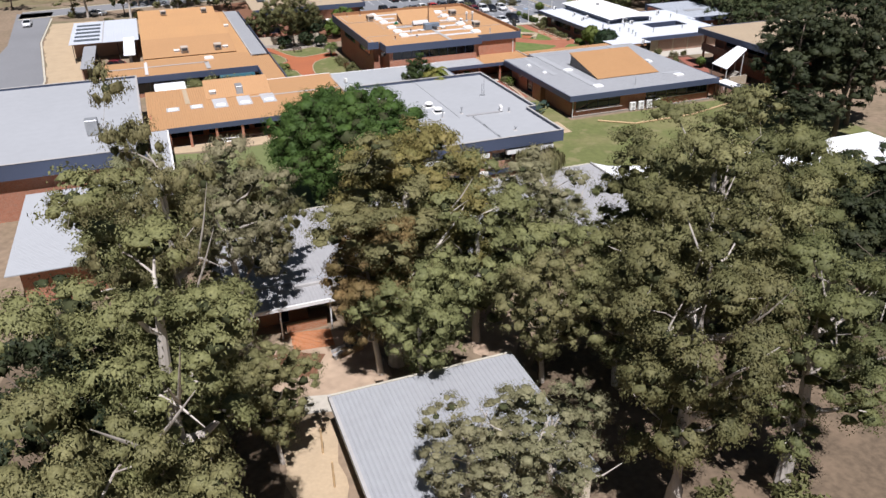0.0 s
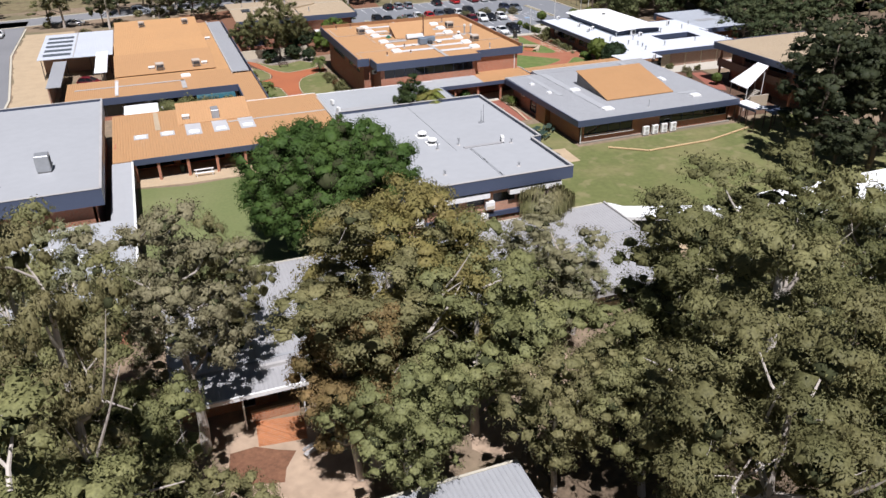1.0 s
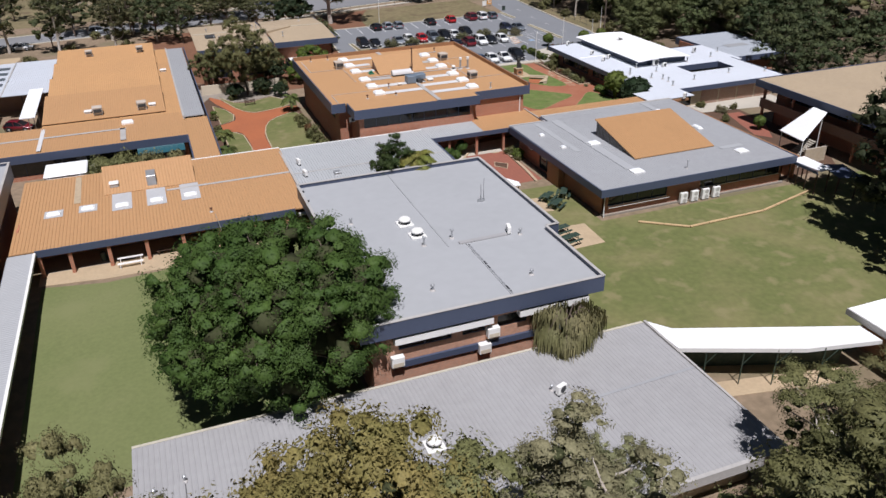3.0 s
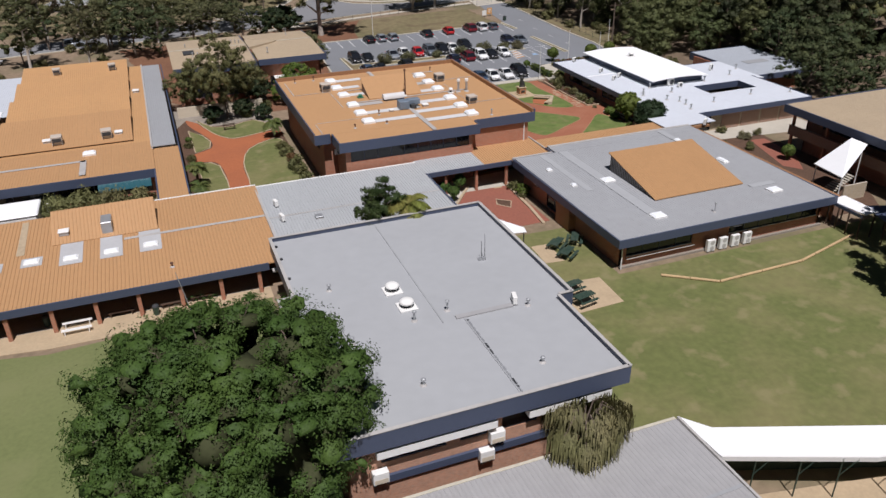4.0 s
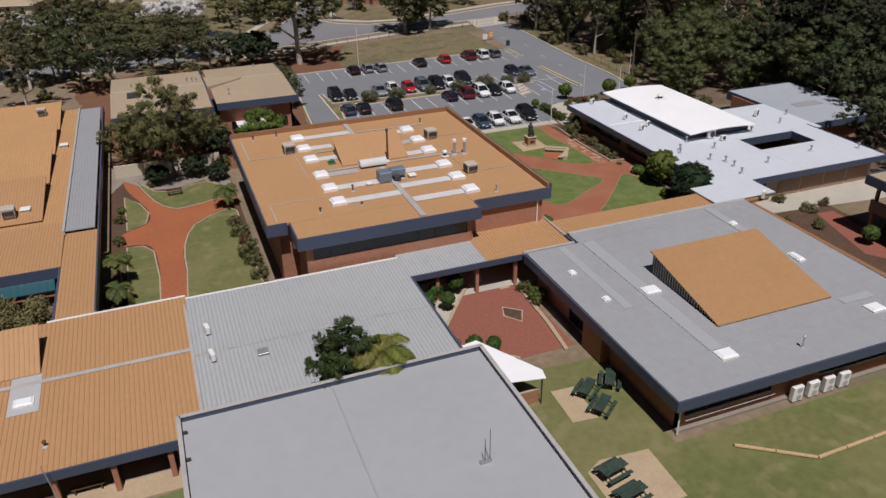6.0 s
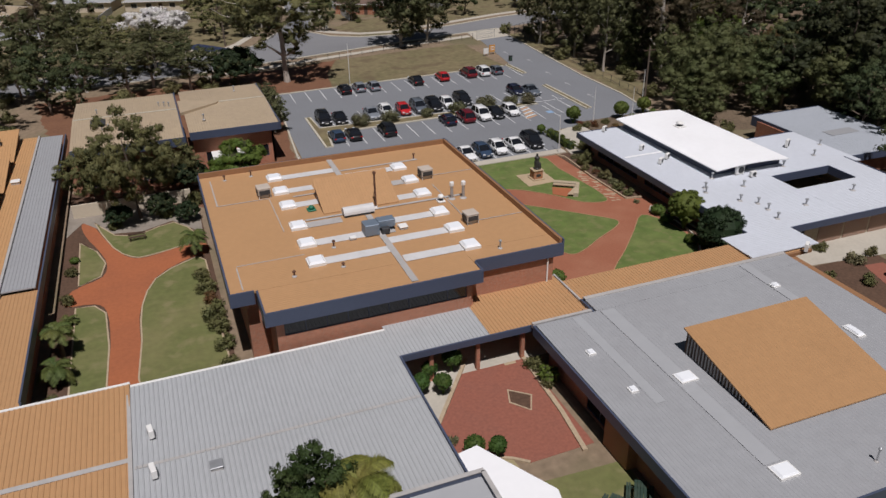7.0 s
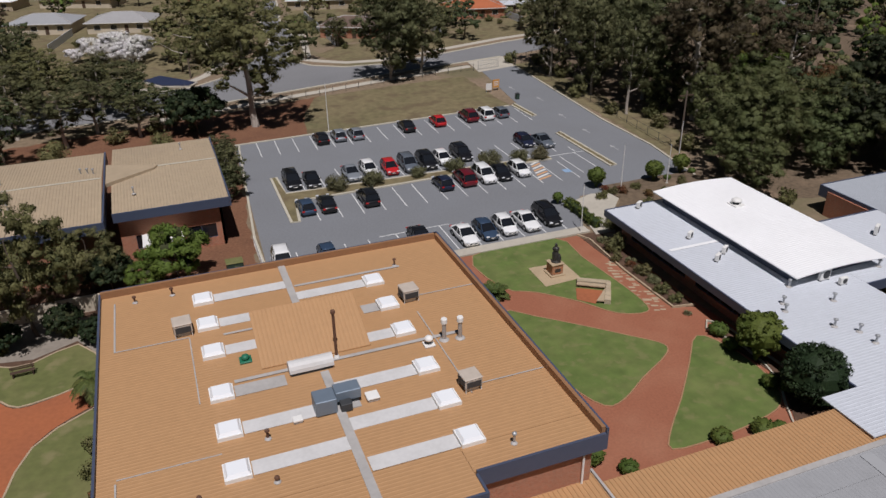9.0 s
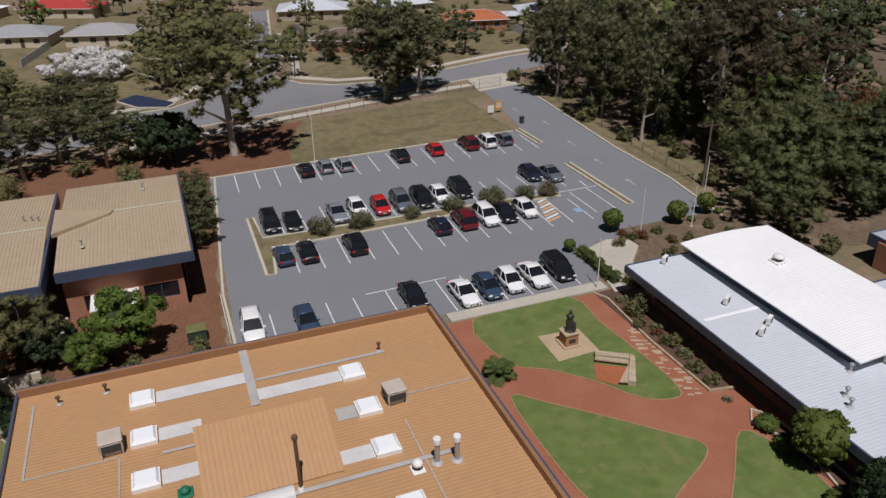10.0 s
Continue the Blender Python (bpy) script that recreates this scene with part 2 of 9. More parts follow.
M = {
    "soil": material("sandy_ground", (0.235, 0.172, 0.115), 0.95, grain=0.35, grain_size=1.3, stain=0.33, stain_size=0.09, tint=(0.15, 0.118, 0.070), bump=0.6, bump_size=6, patch=((0.14, 0.128, 0.066), 0.06, 0.07)),
    "verge": material("dry_verge_grass", (0.185, 0.150, 0.080), 0.95, grain=0.4, grain_size=0.9, stain=0.33, stain_size=0.09, tint=(0.105, 0.105, 0.045), bump=0.5, bump_size=9, patch=((0.13, 0.095, 0.055), 0.3, 0.08)),
    "lawn": material("lawn_grass", (0.126, 0.138, 0.045), 0.95, grain=0.24, grain_size=1.6, stain=0.36, stain_size=0.13, tint=(0.25, 0.205, 0.10), bump=0.6, bump_size=14, patch=((0.215, 0.19, 0.09), 0.5, 0.05)),
    "lawn_green": material("watered_lawn", (0.108, 0.150, 0.037), 0.95, grain=0.32, grain_size=0.8, stain=0.34, stain_size=0.3, tint=(0.19, 0.195, 0.07), bump=0.5, bump_size=14, patch=((0.17, 0.175, 0.065), 0.9, 0.06)),
    "lawn_left": material("court_lawn", (0.138, 0.160, 0.058), 0.95, grain=0.16, grain_size=3.0, stain=0.30, stain_size=0.08, tint=(0.205, 0.205, 0.092), bump=0.5, bump_size=14, patch=((0.175, 0.185, 0.078), 0.16, 0.04)),
    "bare": material("worn_lawn_patch", (0.34, 0.275, 0.16), 0.95, grain=0.25, grain_size=1.2, stain=0.3, stain_size=0.6, tint=(0.21, 0.20, 0.085), bump=0.4),
    "yard_sand": material("sandy_yard", (0.40, 0.295, 0.205), 0.95, grain=0.25, grain_size=1.2, stain=0.3, stain_size=0.5, tint=(0.27, 0.19, 0.13), bump=0.4),
    "mulch": material("garden_bed_mulch", (0.105, 0.060, 0.038), 0.95, grain=0.4, grain_size=3.5, stain=0.3, stain_size=0.5, bump=0.8),
    "mulch_red": material("red_bark_mulch", (0.185, 0.088, 0.048), 0.95, grain=0.4, grain_size=3.5, stain=0.3, stain_size=0.4, tint=(0.12, 0.055, 0.032), bump=0.8),
    "litter": material("leaf_litter", (0.150, 0.108, 0.070), 0.95, grain=0.45, grain_size=2.0, stain=0.33, stain_size=0.2, tint=(0.085, 0.062, 0.040), bump=0.7, bump_size=10, patch=((0.25, 0.175, 0.115), 0.16, 0.05)),
    "path_grey": material("grey_brown_path", (0.27, 0.235, 0.195), 0.9, grain=0.15, grain_size=3, stain=0.3, stain_size=0.5, tint=(0.17, 0.14, 0.11)),
    "asphalt": material("asphalt", (0.195, 0.202, 0.215), 0.9, grain=0.16, grain_size=5, stain=0.22, stain_size=0.12, tint=(0.165, 0.167, 0.172), bump=0.3, bump_size=30),
    "road": material("street_asphalt", (0.21, 0.21, 0.215), 0.9, grain=0.15, grain_size=3, stain=0.2, stain_size=0.08, bump=0.3, bump_size=30),
    "white_line": material("road_paint", (0.70, 0.70, 0.68), 0.8, grain=0.15, grain_size=6, stain=0.25, stain_size=1.5, bump=0),
    "worn_line": material("worn_road_paint", (0.36, 0.36, 0.36), 0.85, grain=0.2, grain_size=5, stain=0.3, stain_size=1.2, tint=(0.22, 0.22, 0.225), bump=0),
    # dark colour for crown cores, standing in for shade inside the foliage
    "crown_shade": material("shade_toned_crown_core", (0.055, 0.060, 0.028), 0.9, grain=0.3, stain=0.2, stain_size=2.0, bump=0, spec=0.1),
    "orange_line": material("orange_road_paint", (0.62, 0.34, 0.16), 0.8, grain=0.15, grain_size=6, stain=0.2, stain_size=1.5, bump=0),
    "blue_line": material("blue_road_paint", (0.25, 0.38, 0.55), 0.8, stain=0.2, bump=0),
    "kerb": material("kerb_concrete", (0.50, 0.46, 0.37), 0.9, grain=0.15, stain=0.2, stain_size=0.6),
    "concrete": material("concrete", (0.47, 0.43, 0.36), 0.9, grain=0.1, grain_size=3, stain=0.22, stain_size=0.35, tint=(0.33, 0.295, 0.24)),
    "sand_pave": material("sand_coloured_paving", (0.44, 0.335, 0.215), 0.9, grain=0.14, grain_size=4, stain=0.2, stain_size=0.5),
    "path_red": material("red_gravel_path", (0.36, 0.118, 0.050), 0.95, grain=0.16, grain_size=3, stain=0.3, stain_size=0.22, tint=(0.25, 0.088, 0.046), bump=0.4, bump_size=25),
    "path_brick": material("worn_red_brick_path", (0.30, 0.112, 0.062), 0.9, grain=0.22, grain_size=5.5, stain=0.32, stain_size=0.3, tint=(0.37, 0.17, 0.10), bump=0.4, bump_size=20),
    "pave_red": material("red_brick_paving", (0.27, 0.098, 0.065), 0.85, grain=0.22, grain_size=4, stain=0.2, stain_size=0.4, tint=(0.22, 0.095, 0.07), bump=0.4),
    "edging_tan": material("tan_brick_edging", (0.36, 0.20, 0.11), 0.9, grain=0.2, stain=0.25, stain_size=1.5),
    "edging": material("pale_path_edging", (0.43, 0.335, 0.225), 0.9, grain=0.2, stain=0.25, stain_size=1.5),
    "brick": brickwork("red_brick", (0.46, 0.178, 0.102), (0.37, 0.25, 0.18)),
    "brick_sunlit": brickwork("sunlit_red_brick", (0.52, 0.265, 0.165), (0.42, 0.31, 0.24)),
    "brick_orange": brickwork("orange_brick", (0.43, 0.165, 0.065), (0.40, 0.32, 0.24)),
    "brick_cream": brickwork("cream_brick", (0.50, 0.40, 0.27), (0.45, 0.40, 0.33)),
    "brick_pink": brickwork("pink_brown_brick", (0.33, 0.185, 0.125), (0.36, 0.30, 0.25)),
    "roof_orange": material("terracotta_painted_roof", (0.450, 0.258, 0.124), 0.55, grain=0.07, grain_size=2, stain=0.16, stain_size=0.16, tint=(0.395, 0.228, 0.110), bump=0.05),
    "roof_orange_far": material("faded_terracotta_roof", (0.505, 0.29, 0.135), 0.55, grain=0.08, grain_size=2, stain=0.2, stain_size=0.16, tint=(0.41, 0.24, 0.12), bump=0.05),
    "roof_wedge": material("brown_orange_roof_sheet", (0.405, 0.228, 0.105), 0.55, grain=0.08, grain_size=2, stain=0.2, stain_size=0.2, tint=(0.35, 0.195, 0.09), bump=0.05),
    "roof_grey": material("grey_sheet_roof", (0.332, 0.337, 0.346), 0.5, grain=0.07, grain_size=1.5, stain=0.2, stain_size=0.14, tint=(0.28, 0.275, 0.28), bump=0.05, spec=0.3),
    "roof_membrane": material("pale_grey_roof_sheet", (0.370, 0.377, 0.386), 0.6, grain=0.05, grain_size=1.0, stain=0.2, stain_size=0.11, tint=(0.325, 0.33, 0.337), bump=0.05, spec=0.3),
    "roof_brown": material("dusty_grey_brown_roof", (0.345, 0.338, 0.338), 0.6, grain=0.08, grain_size=1.5, stain=0.25, stain_size=0.15, tint=(0.295, 0.285, 0.28), bump=0.05),
    "roof_tan": material("tan_sheet_roof", (0.42, 0.33, 0.225), 0.6, grain=0.1, grain_size=1.5, stain=0.25, stain_size=0.15, tint=(0.34, 0.27, 0.19), bump=0.05),
    "roof_white": material("white_sheet_roof", (0.86, 0.86, 0.86), 0.5, grain=0.03, grain_size=1.5, stain=0.12, stain_size=0.2, tint=(0.66, 0.65, 0.64), bump=0.03),
    "roof_pale": material("pale_blue_grey_roof", (0.56, 0.585, 0.63), 0.5, grain=0.05, grain_size=1.5, stain=0.18, stain_size=0.15, tint=(0.47, 0.48, 0.50), bump=0.05),
    "roof_patch": material("bare_metal_roof_sheet", (0.62, 0.61, 0.60), 0.55, grain=0.08, stain=0.25, stain_size=0.7, tint=(0.46, 0.45, 0.43), bump=0.05),
    "roof_link": material("light_grey_ribbed_roof", (0.395, 0.405, 0.412), 0.5, grain=0.06, grain_size=1.5, stain=0.22, stain_size=0.14, tint=(0.33, 0.335, 0.34), bump=0.05, spec=0.3),
    "roof_wing": material("blue_grey_wing_roof", (0.40, 0.425, 0.46), 0.5, grain=0.06, grain_size=1.5, stain=0.2, stain_size=0.15, tint=(0.33, 0.345, 0.37), bump=0.05),
    "roof_patch_dull": material("dull_metal_roof_sheet", (0.45, 0.45, 0.455), 0.55, grain=0.08, stain=0.25, stain_size=0.7, tint=(0.38, 0.38, 0.385), bump=0.05),
    "flashing": material("grey_flashing", (0.44, 0.42, 0.40), 0.5, grain=0.1, stain=0.25, stain_size=0.8, bump=0.05),
    "fascia": material("navy_fascia", (0.066, 0.082, 0.130), 0.45, grain=0.06, stain=0.2, stain_size=0.3, tint=(0.062, 0.072, 0.105), bump=0.02),
    "parapet": material("brown_parapet_capping", (0.30, 0.155, 0.075), 0.6, grain=0.1, stain=0.25, stain_size=0.4, tint=(0.21, 0.115, 0.065)),
    "timber": material("weathered_timber", (0.50, 0.35, 0.19), 0.85, grain=0.25, grain_size=3, stain=0.25, stain_size=0.8, stretch=(1, 6, 1)),
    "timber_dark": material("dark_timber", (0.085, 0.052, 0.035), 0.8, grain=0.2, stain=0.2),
    "green_paint": material("dark_green_paint", (0.030, 0.055, 0.040), 0.6, grain=0.2, stain=0.25, stain_size=2.0, tint=(0.09, 0.10, 0.075)),
    "white_paint": material("white_paint", (0.78, 0.77, 0.74), 0.55, grain=0.04, stain=0.15, stain_size=0.8, tint=(0.58, 0.56, 0.52)),
    "cream_wall": material("cream_render", (0.60, 0.52, 0.40), 0.85, grain=0.06, stain=0.2, stain_size=0.4),
    "skylight": material("opal_skylight_dome", (0.83, 0.85, 0.87), 0.35, grain=0.02, stain=0.1, stain_size=1.0, tint=(0.72, 0.73, 0.74), bump=0),
    "steel": material("galvanised_steel", (0.46, 0.47, 0.48), 0.45, 0.55, grain=0.1, stain=0.2, stain_size=1.5, bump=0.05),
    "steel_dark": material("dark_grille", (0.045, 0.047, 0.05), 0.6, grain=0.1, stain=0.1, bump=0),
    "beige_metal": material("beige_appliance_metal", (0.52, 0.45, 0.38), 0.6, grain=0.06, stain=0.2, stain_size=1.5),
    "rust": material("rusty_flue", (0.13, 0.065, 0.04), 0.8, grain=0.2, stain=0.3, stain_size=2.0),
    "bronze": material("dark_bronze", (0.06, 0.06, 0.055), 0.5, 0.4, grain=0.15, stain=0.2, stain_size=3),
    "bark": material("pale_gum_bark", (0.50, 0.45, 0.39), 0.9, grain=0.25, grain_size=2, stain=0.35, stain_size=0.6, tint=(0.20, 0.155, 0.12), stretch=(1, 1, 0.25)),
    "bark_dark": material("grey_brown_bark", (0.145, 0.110, 0.085), 0.95, grain=0.3, grain_size=3, stain=0.3, stain_size=0.8, stretch=(1, 1, 0.3), bump=0.6),
    "glass": glass("dark_window_glass", (0.012, 0.014, 0.018)),
    "pool": glass("teal_shade_panel", (0.022, 0.085, 0.105), 0.3),
    "tyre": material("tyre_rubber", (0.02, 0.02, 0.02), 0.9, bump=0.1),
    "tail": material("red_lamp_lens", (0.45, 0.02, 0.02), 0.25, bump=0),
    "lamp_lens": material("clear_lamp_lens", (0.70, 0.72, 0.75), 0.15, bump=0),
    "tile_red": material("orange_red_roof_tiles", (0.42, 0.13, 0.055), 0.8, grain=0.18, grain_size=5, stain=0.25, stain_size=0.5),
    "tile_brown": material("brown_roof_tiles", (0.155, 0.105, 0.082), 0.8, grain=0.18, grain_size=5, stain=0.25, stain_size=0.5),
    "roof_red": material("red_sheet_roof", (0.42, 0.055, 0.045), 0.55, grain=0.08, stain=0.2, stain_size=0.4),
    "glass_roof": glass("grey_skylight_sheet", (0.10, 0.115, 0.13), 0.3),
    "solar": glass("solar_panel", (0.015, 0.022, 0.05), 0.15),
    "net": material("dark_blue_cover", (0.02, 0.03, 0.07), 0.7),
    "sign_yellow": material("yellow_orange_board", (0.62, 0.30, 0.08), 0.6),
    "green_plastic": material("green_plastic", (0.02, 0.16, 0.09), 0.5),
}
LEAF = {
    "gum": foliage("olive_gum_leaves", (0.172, 0.170, 0.070), (0.240, 0.226, 0.098), 0.12),
    "gum_brown": foliage("bronze_gum_leaves", (0.205, 0.172, 0.062), (0.262, 0.196, 0.074), 0.12),
    "gum_grey": foliage("grey_green_leaves", (0.205, 0.200, 0.104), (0.270, 0.255, 0.140), 0.12),
    "gum_deep": foliage("deep_green_gum_leaves", (0.126, 0.128, 0.050), (0.184, 0.176, 0.072), 0.12),
    "wood": foliage("dark_woodland_leaves", (0.048, 0.066, 0.028), (0.090, 0.102, 0.042)),
    "wood_brown": foliage("brown_olive_leaves", (0.072, 0.058, 0.032), (0.104, 0.080, 0.042), 0.14),
    "deep": foliage("dark_green_leaves", (0.050, 0.094, 0.020), (0.078, 0.128, 0.028), 0.14),
    "well": foliage("deep_green_leaves", (0.040, 0.062, 0.018), (0.062, 0.088, 0.026), 0.2),
    "weep": foliage("hanging_olive_leaves", (0.135, 0.140, 0.056), (0.200, 0.190, 0.086), 0.25),
    "street": foliage("dusky_olive_leaves", (0.088, 0.092, 0.040), (0.135, 0.132, 0.060), 0.18),
    "wood_green": foliage("olive_green_leaves", (0.082, 0.098, 0.036), (0.128, 0.138, 0.056), 0.14),
    "ochre": foliage("orange_brown_leaves", (0.120, 0.066, 0.024), (0.150, 0.092, 0.034), 0.14),
    "lime": foliage("yellow_green_leaves", (0.150, 0.165, 0.028), (0.190, 0.195, 0.042), 0.14),
    "blossom": foliage("white_blossom", (0.86, 0.83, 0.84), (0.70, 0.68, 0.62), 0.2),
    "fresh": foliage("fresh_green_leaves", (0.100, 0.155, 0.026), (0.150, 0.190, 0.040)),
    "topiary": foliage("clipped_green_leaves", (0.085, 0.125, 0.026), (0.120, 0.155, 0.034), 0.15),
    "sheoak": foliage("blackish_olive_needles", (0.030, 0.038, 0.017), (0.056, 0.063, 0.027), 0.14),
    "dark": foliage("blackish_green_leaves", (0.026, 0.044, 0.018), (0.042, 0.062, 0.026), 0.5),
    "olive": foliage("olive_bush_leaves", (0.122, 0.122, 0.060), (0.160, 0.152, 0.080)),
    "palm": foliage("palm_fronds", (0.080, 0.110, 0.030), (0.130, 0.145, 0.042), 0.25),
    "palm_bright": foliage("yellow_green_palm_fronds", (0.150, 0.172, 0.036), (0.215, 0.205, 0.055), 0.25),
    "rust": foliage("reddish_leaves", (0.17, 0.070, 0.032), (0.13, 0.105, 0.038), 0.4),
}

# ---- building helpers ----
def thing(name, at, label="", category="", group="", kind=""):
    e = new(name)
    e.empty_display_size = 0.3
    e.location = at
    return tagged(e, label, category, group, kind)


def origin(ob):
    v = Vector((0, 0, 0))
    while ob:
        v += ob.location
        ob = ob.parent
    return v


def part(name, bm, mat, parent=None, label="", smooth=False):
    """Links a bmesh, given in world coordinates, as one mesh object under parent."""
    me = bpy.data.meshes.new(name)
    o = origin(parent)
    bmesh.ops.recalc_face_normals(bm, faces=bm.faces)
    if parent is not None:
        bmesh.ops.translate(bm, verts=bm.verts, vec=-o)
    bm.to_mesh(me)
    bm.free()
    if smooth:
        me.shade_smooth()
    me.materials.append(mat)
    ob = new(name, me)
    ob.parent = parent
    if label:
        ob["label"] = label
    return ob


def box(bm, x0, x1, y0, y1, z0, z1, bevel=0.0):
    v = [bm.verts.new(p) for p in ((x0, y0, z0), (x1, y0, z0), (x1, y1, z0), (x0, y1, z0), (x0, y0, z1), (x1, y0, z1), (x1, y1, z1), (x0, y1, z1))]
    f = [bm.faces.new([v[i] for i in q]) for q in ((3, 2, 1, 0), (4, 5, 6, 7), (0, 1, 5, 4), (1, 2, 6, 5), (2, 3, 7, 6), (3, 0, 4, 7))]
    if bevel:
        bmesh.ops.bevel(bm, geom=list({e for q in f for e in q.edges}), offset=bevel, segments=1, affect="EDGES")
    return bm


def boxes(*b, bevel=0.0):
    bm = bmesh.new()
    for q in b:
        box(bm, *q, bevel=bevel)
    return bm


def turned(bm, at, deg, tilt=0.0):
    m = Matrix.Translation(at) @ Euler((radians(tilt), 0, radians(deg))).to_matrix().to_4x4()
    bmesh.ops.transform(bm, matrix=m, verts=bm.verts)
    return bm


def prism(pts, z0, z1, bm=None):
    """An upright block over a polygon."""
    bm = bm or bmesh.new()
    a = [bm.verts.new((x, y, z0)) for x, y in pts]
    b = [bm.verts.new((x, y, z1)) for x, y in pts]
    bm.faces.new(a[::-1]), bm.faces.new(b)
    for i in range(len(pts)):
        j = (i + 1) % len(pts)
        bm.faces.new((a[i], a[j], b[j], b[i]))
    return bm


def rod(a, b, r0, r1=None, sides=8, bm=None):
    bm = bm or bmesh.new()
    r1 = r0 if r1 is None else r1
    a, b = Vector(a), Vector(b)
    q = (b - a).to_track_quat("Z", "Y")
    rings = []
    for p, r in ((a, r0), (b, r1)):
        rings.append([bm.verts.new(p + q @ Vector((r * math.cos(k * math.tau / sides), r * math.sin(k * math.tau / sides), 0))) for k in range(sides)])
    for k in range(sides):
        j = (k + 1) % sides
        bm.faces.new((rings[0][k], rings[0][j], rings[1][j], rings[1][k]))
    bm.faces.new(rings[0][::-1]), bm.faces.new(rings[1])
    return bm


def tube(pts, radii, sides=7, bm=None):
    """A limb: a tapered tube through points."""
    bm = bm or bmesh.new()
    rings = []
    for i, p in enumerate(pts):
        d = Vector(pts[min(i + 1, len(pts) - 1)]) - Vector(pts[max(i - 1, 0)])
        q = d.to_track_quat("Z", "Y")
        rings.append([bm.verts.new(Vector(p) + q @ Vector((radii[i] * math.cos(k * math.tau / sides), radii[i] * math.sin(k * math.tau / sides), 0))) for k in range(sides)])
    for a, b in zip(rings, rings[1:]):
        for k in range(sides):
            j = (k + 1) % sides
            bm.faces.new((a[k], a[j], b[j], b[k]))
    bm.faces.new(rings[-1]), bm.faces.new(rings[0][::-1])
    return bm


def lathe(profile, at, sides=16, bm=None):
    """A turned body: (radius, height) pairs about an upright axis."""
    bm = bm or bmesh.new()
    rings = [[bm.verts.new((at[0] + r * math.cos(k * math.tau / sides), at[1] + r * math.sin(k * math.tau / sides), at[2] + h)) for k in range(sides)] for r, h in profile]
    for a, b in zip(rings, rings[1:]):
        for k in range(sides):
            j = (k + 1) % sides
            bm.faces.new((a[k], a[j], b[j], b[k]))
    bm.faces.new(rings[0][::-1]), bm.faces.new(rings[-1])
    return bm


def ground_z(y):
    """The ground falls gently towards the low end of the site."""
    return -1.0 + min(1.0, max(0.0, (y - 68.0) / 30.0))


def sheet(name, pts, dz, mat, parent=None, label="", category="", kind="structure", wobble=0.0, seed=0):
    """A patch of ground over a polygon, dz above the ground, with a small edge that goes down into it."""
    rnd = random.Random(seed + len(pts))
    if wobble:
        out = []
        for (x, y), (x2, y2) in zip(pts, pts[1:] + pts[:1]):
            n = max(1, int(math.hypot(x2 - x, y2 - y) / 1.2))
            out += [(x + (x2 - x) * k / n + rnd.uniform(-wobble, wobble), y + (y2 - y) * k / n + rnd.uniform(-wobble, wobble)) for k in range(n)]
        pts = out
    bm = prism(pts, -0.3, dz)
    for y in (68.0, 98.0):
        bmesh.ops.bisect_plane(bm, geom=bm.verts[:] + bm.edges[:] + bm.faces[:], plane_co=(0, y, 0), plane_no=(0, 1, 0))
    for v in bm.verts:
        v.co.z += ground_z(v.co.y)
    ob = part(name, bm, mat, parent)
    return tagged(ob, label, category, "", kind) if parent is None else ob


def smooth_loop(pts, n=4):
    """A closed curve through points (Catmull-Rom)."""
    out, k = [], len(pts)
    for i in range(k):
        p0, p1, p2, p3 = (Vector((*pts[(i + j - 1) % k], 0)) for j in range(4))
        for s in range(n):
            t = s / n
            q = 0.5 * (2 * p1 + (p2 - p0) * t + (2 * p0 - 5 * p1 + 4 * p2 - p3) * t * t + (3 * p1 - p0 - 3 * p2 + p3) * t ** 3)
            out.append((q.x, q.y))
    return out


def edging(name, pts, width, height, mat, closed=True, label="", category="edging", parent=None):
    """A raised strip along a line on the ground: kerbs, path edges, low walls."""
    bm = bmesh.new()
    n = len(pts)
    rows = []
    for i in range(n):
        a, b = Vector(pts[(i - 1) % n] if closed or i else pts[0]), Vector(pts[(i + 1) % n] if closed or i < n - 1 else pts[-1])
        d = (b - a).normalized() if (b - a).length > 1e-6 else Vector((1, 0))
        s = Vector((-d.y, d.x)) * width / 2
        p = Vector(pts[i])
        z = ground_z(p.y)
        rows.append([bm.verts.new((*(p + s), z - 0.1)), bm.verts.new((*(p + s), z + height)), bm.verts.new((*(p - s), z + height)), bm.verts.new((*(p - s), z - 0.1))])
    for i in range(n if closed else n - 1):
        a, b = rows[i], rows[(i + 1) % n]
        for k in range(3):
            bm.faces.new((a[k], a[k + 1], b[k + 1], b[k]))
    if not closed:
        bm.faces.new(rows[0]), bm.faces.new(rows[-1][::-1])
    ob = part(name, bm, mat, parent)
    return tagged(ob, label, category, "", "structure") if parent is None else ob


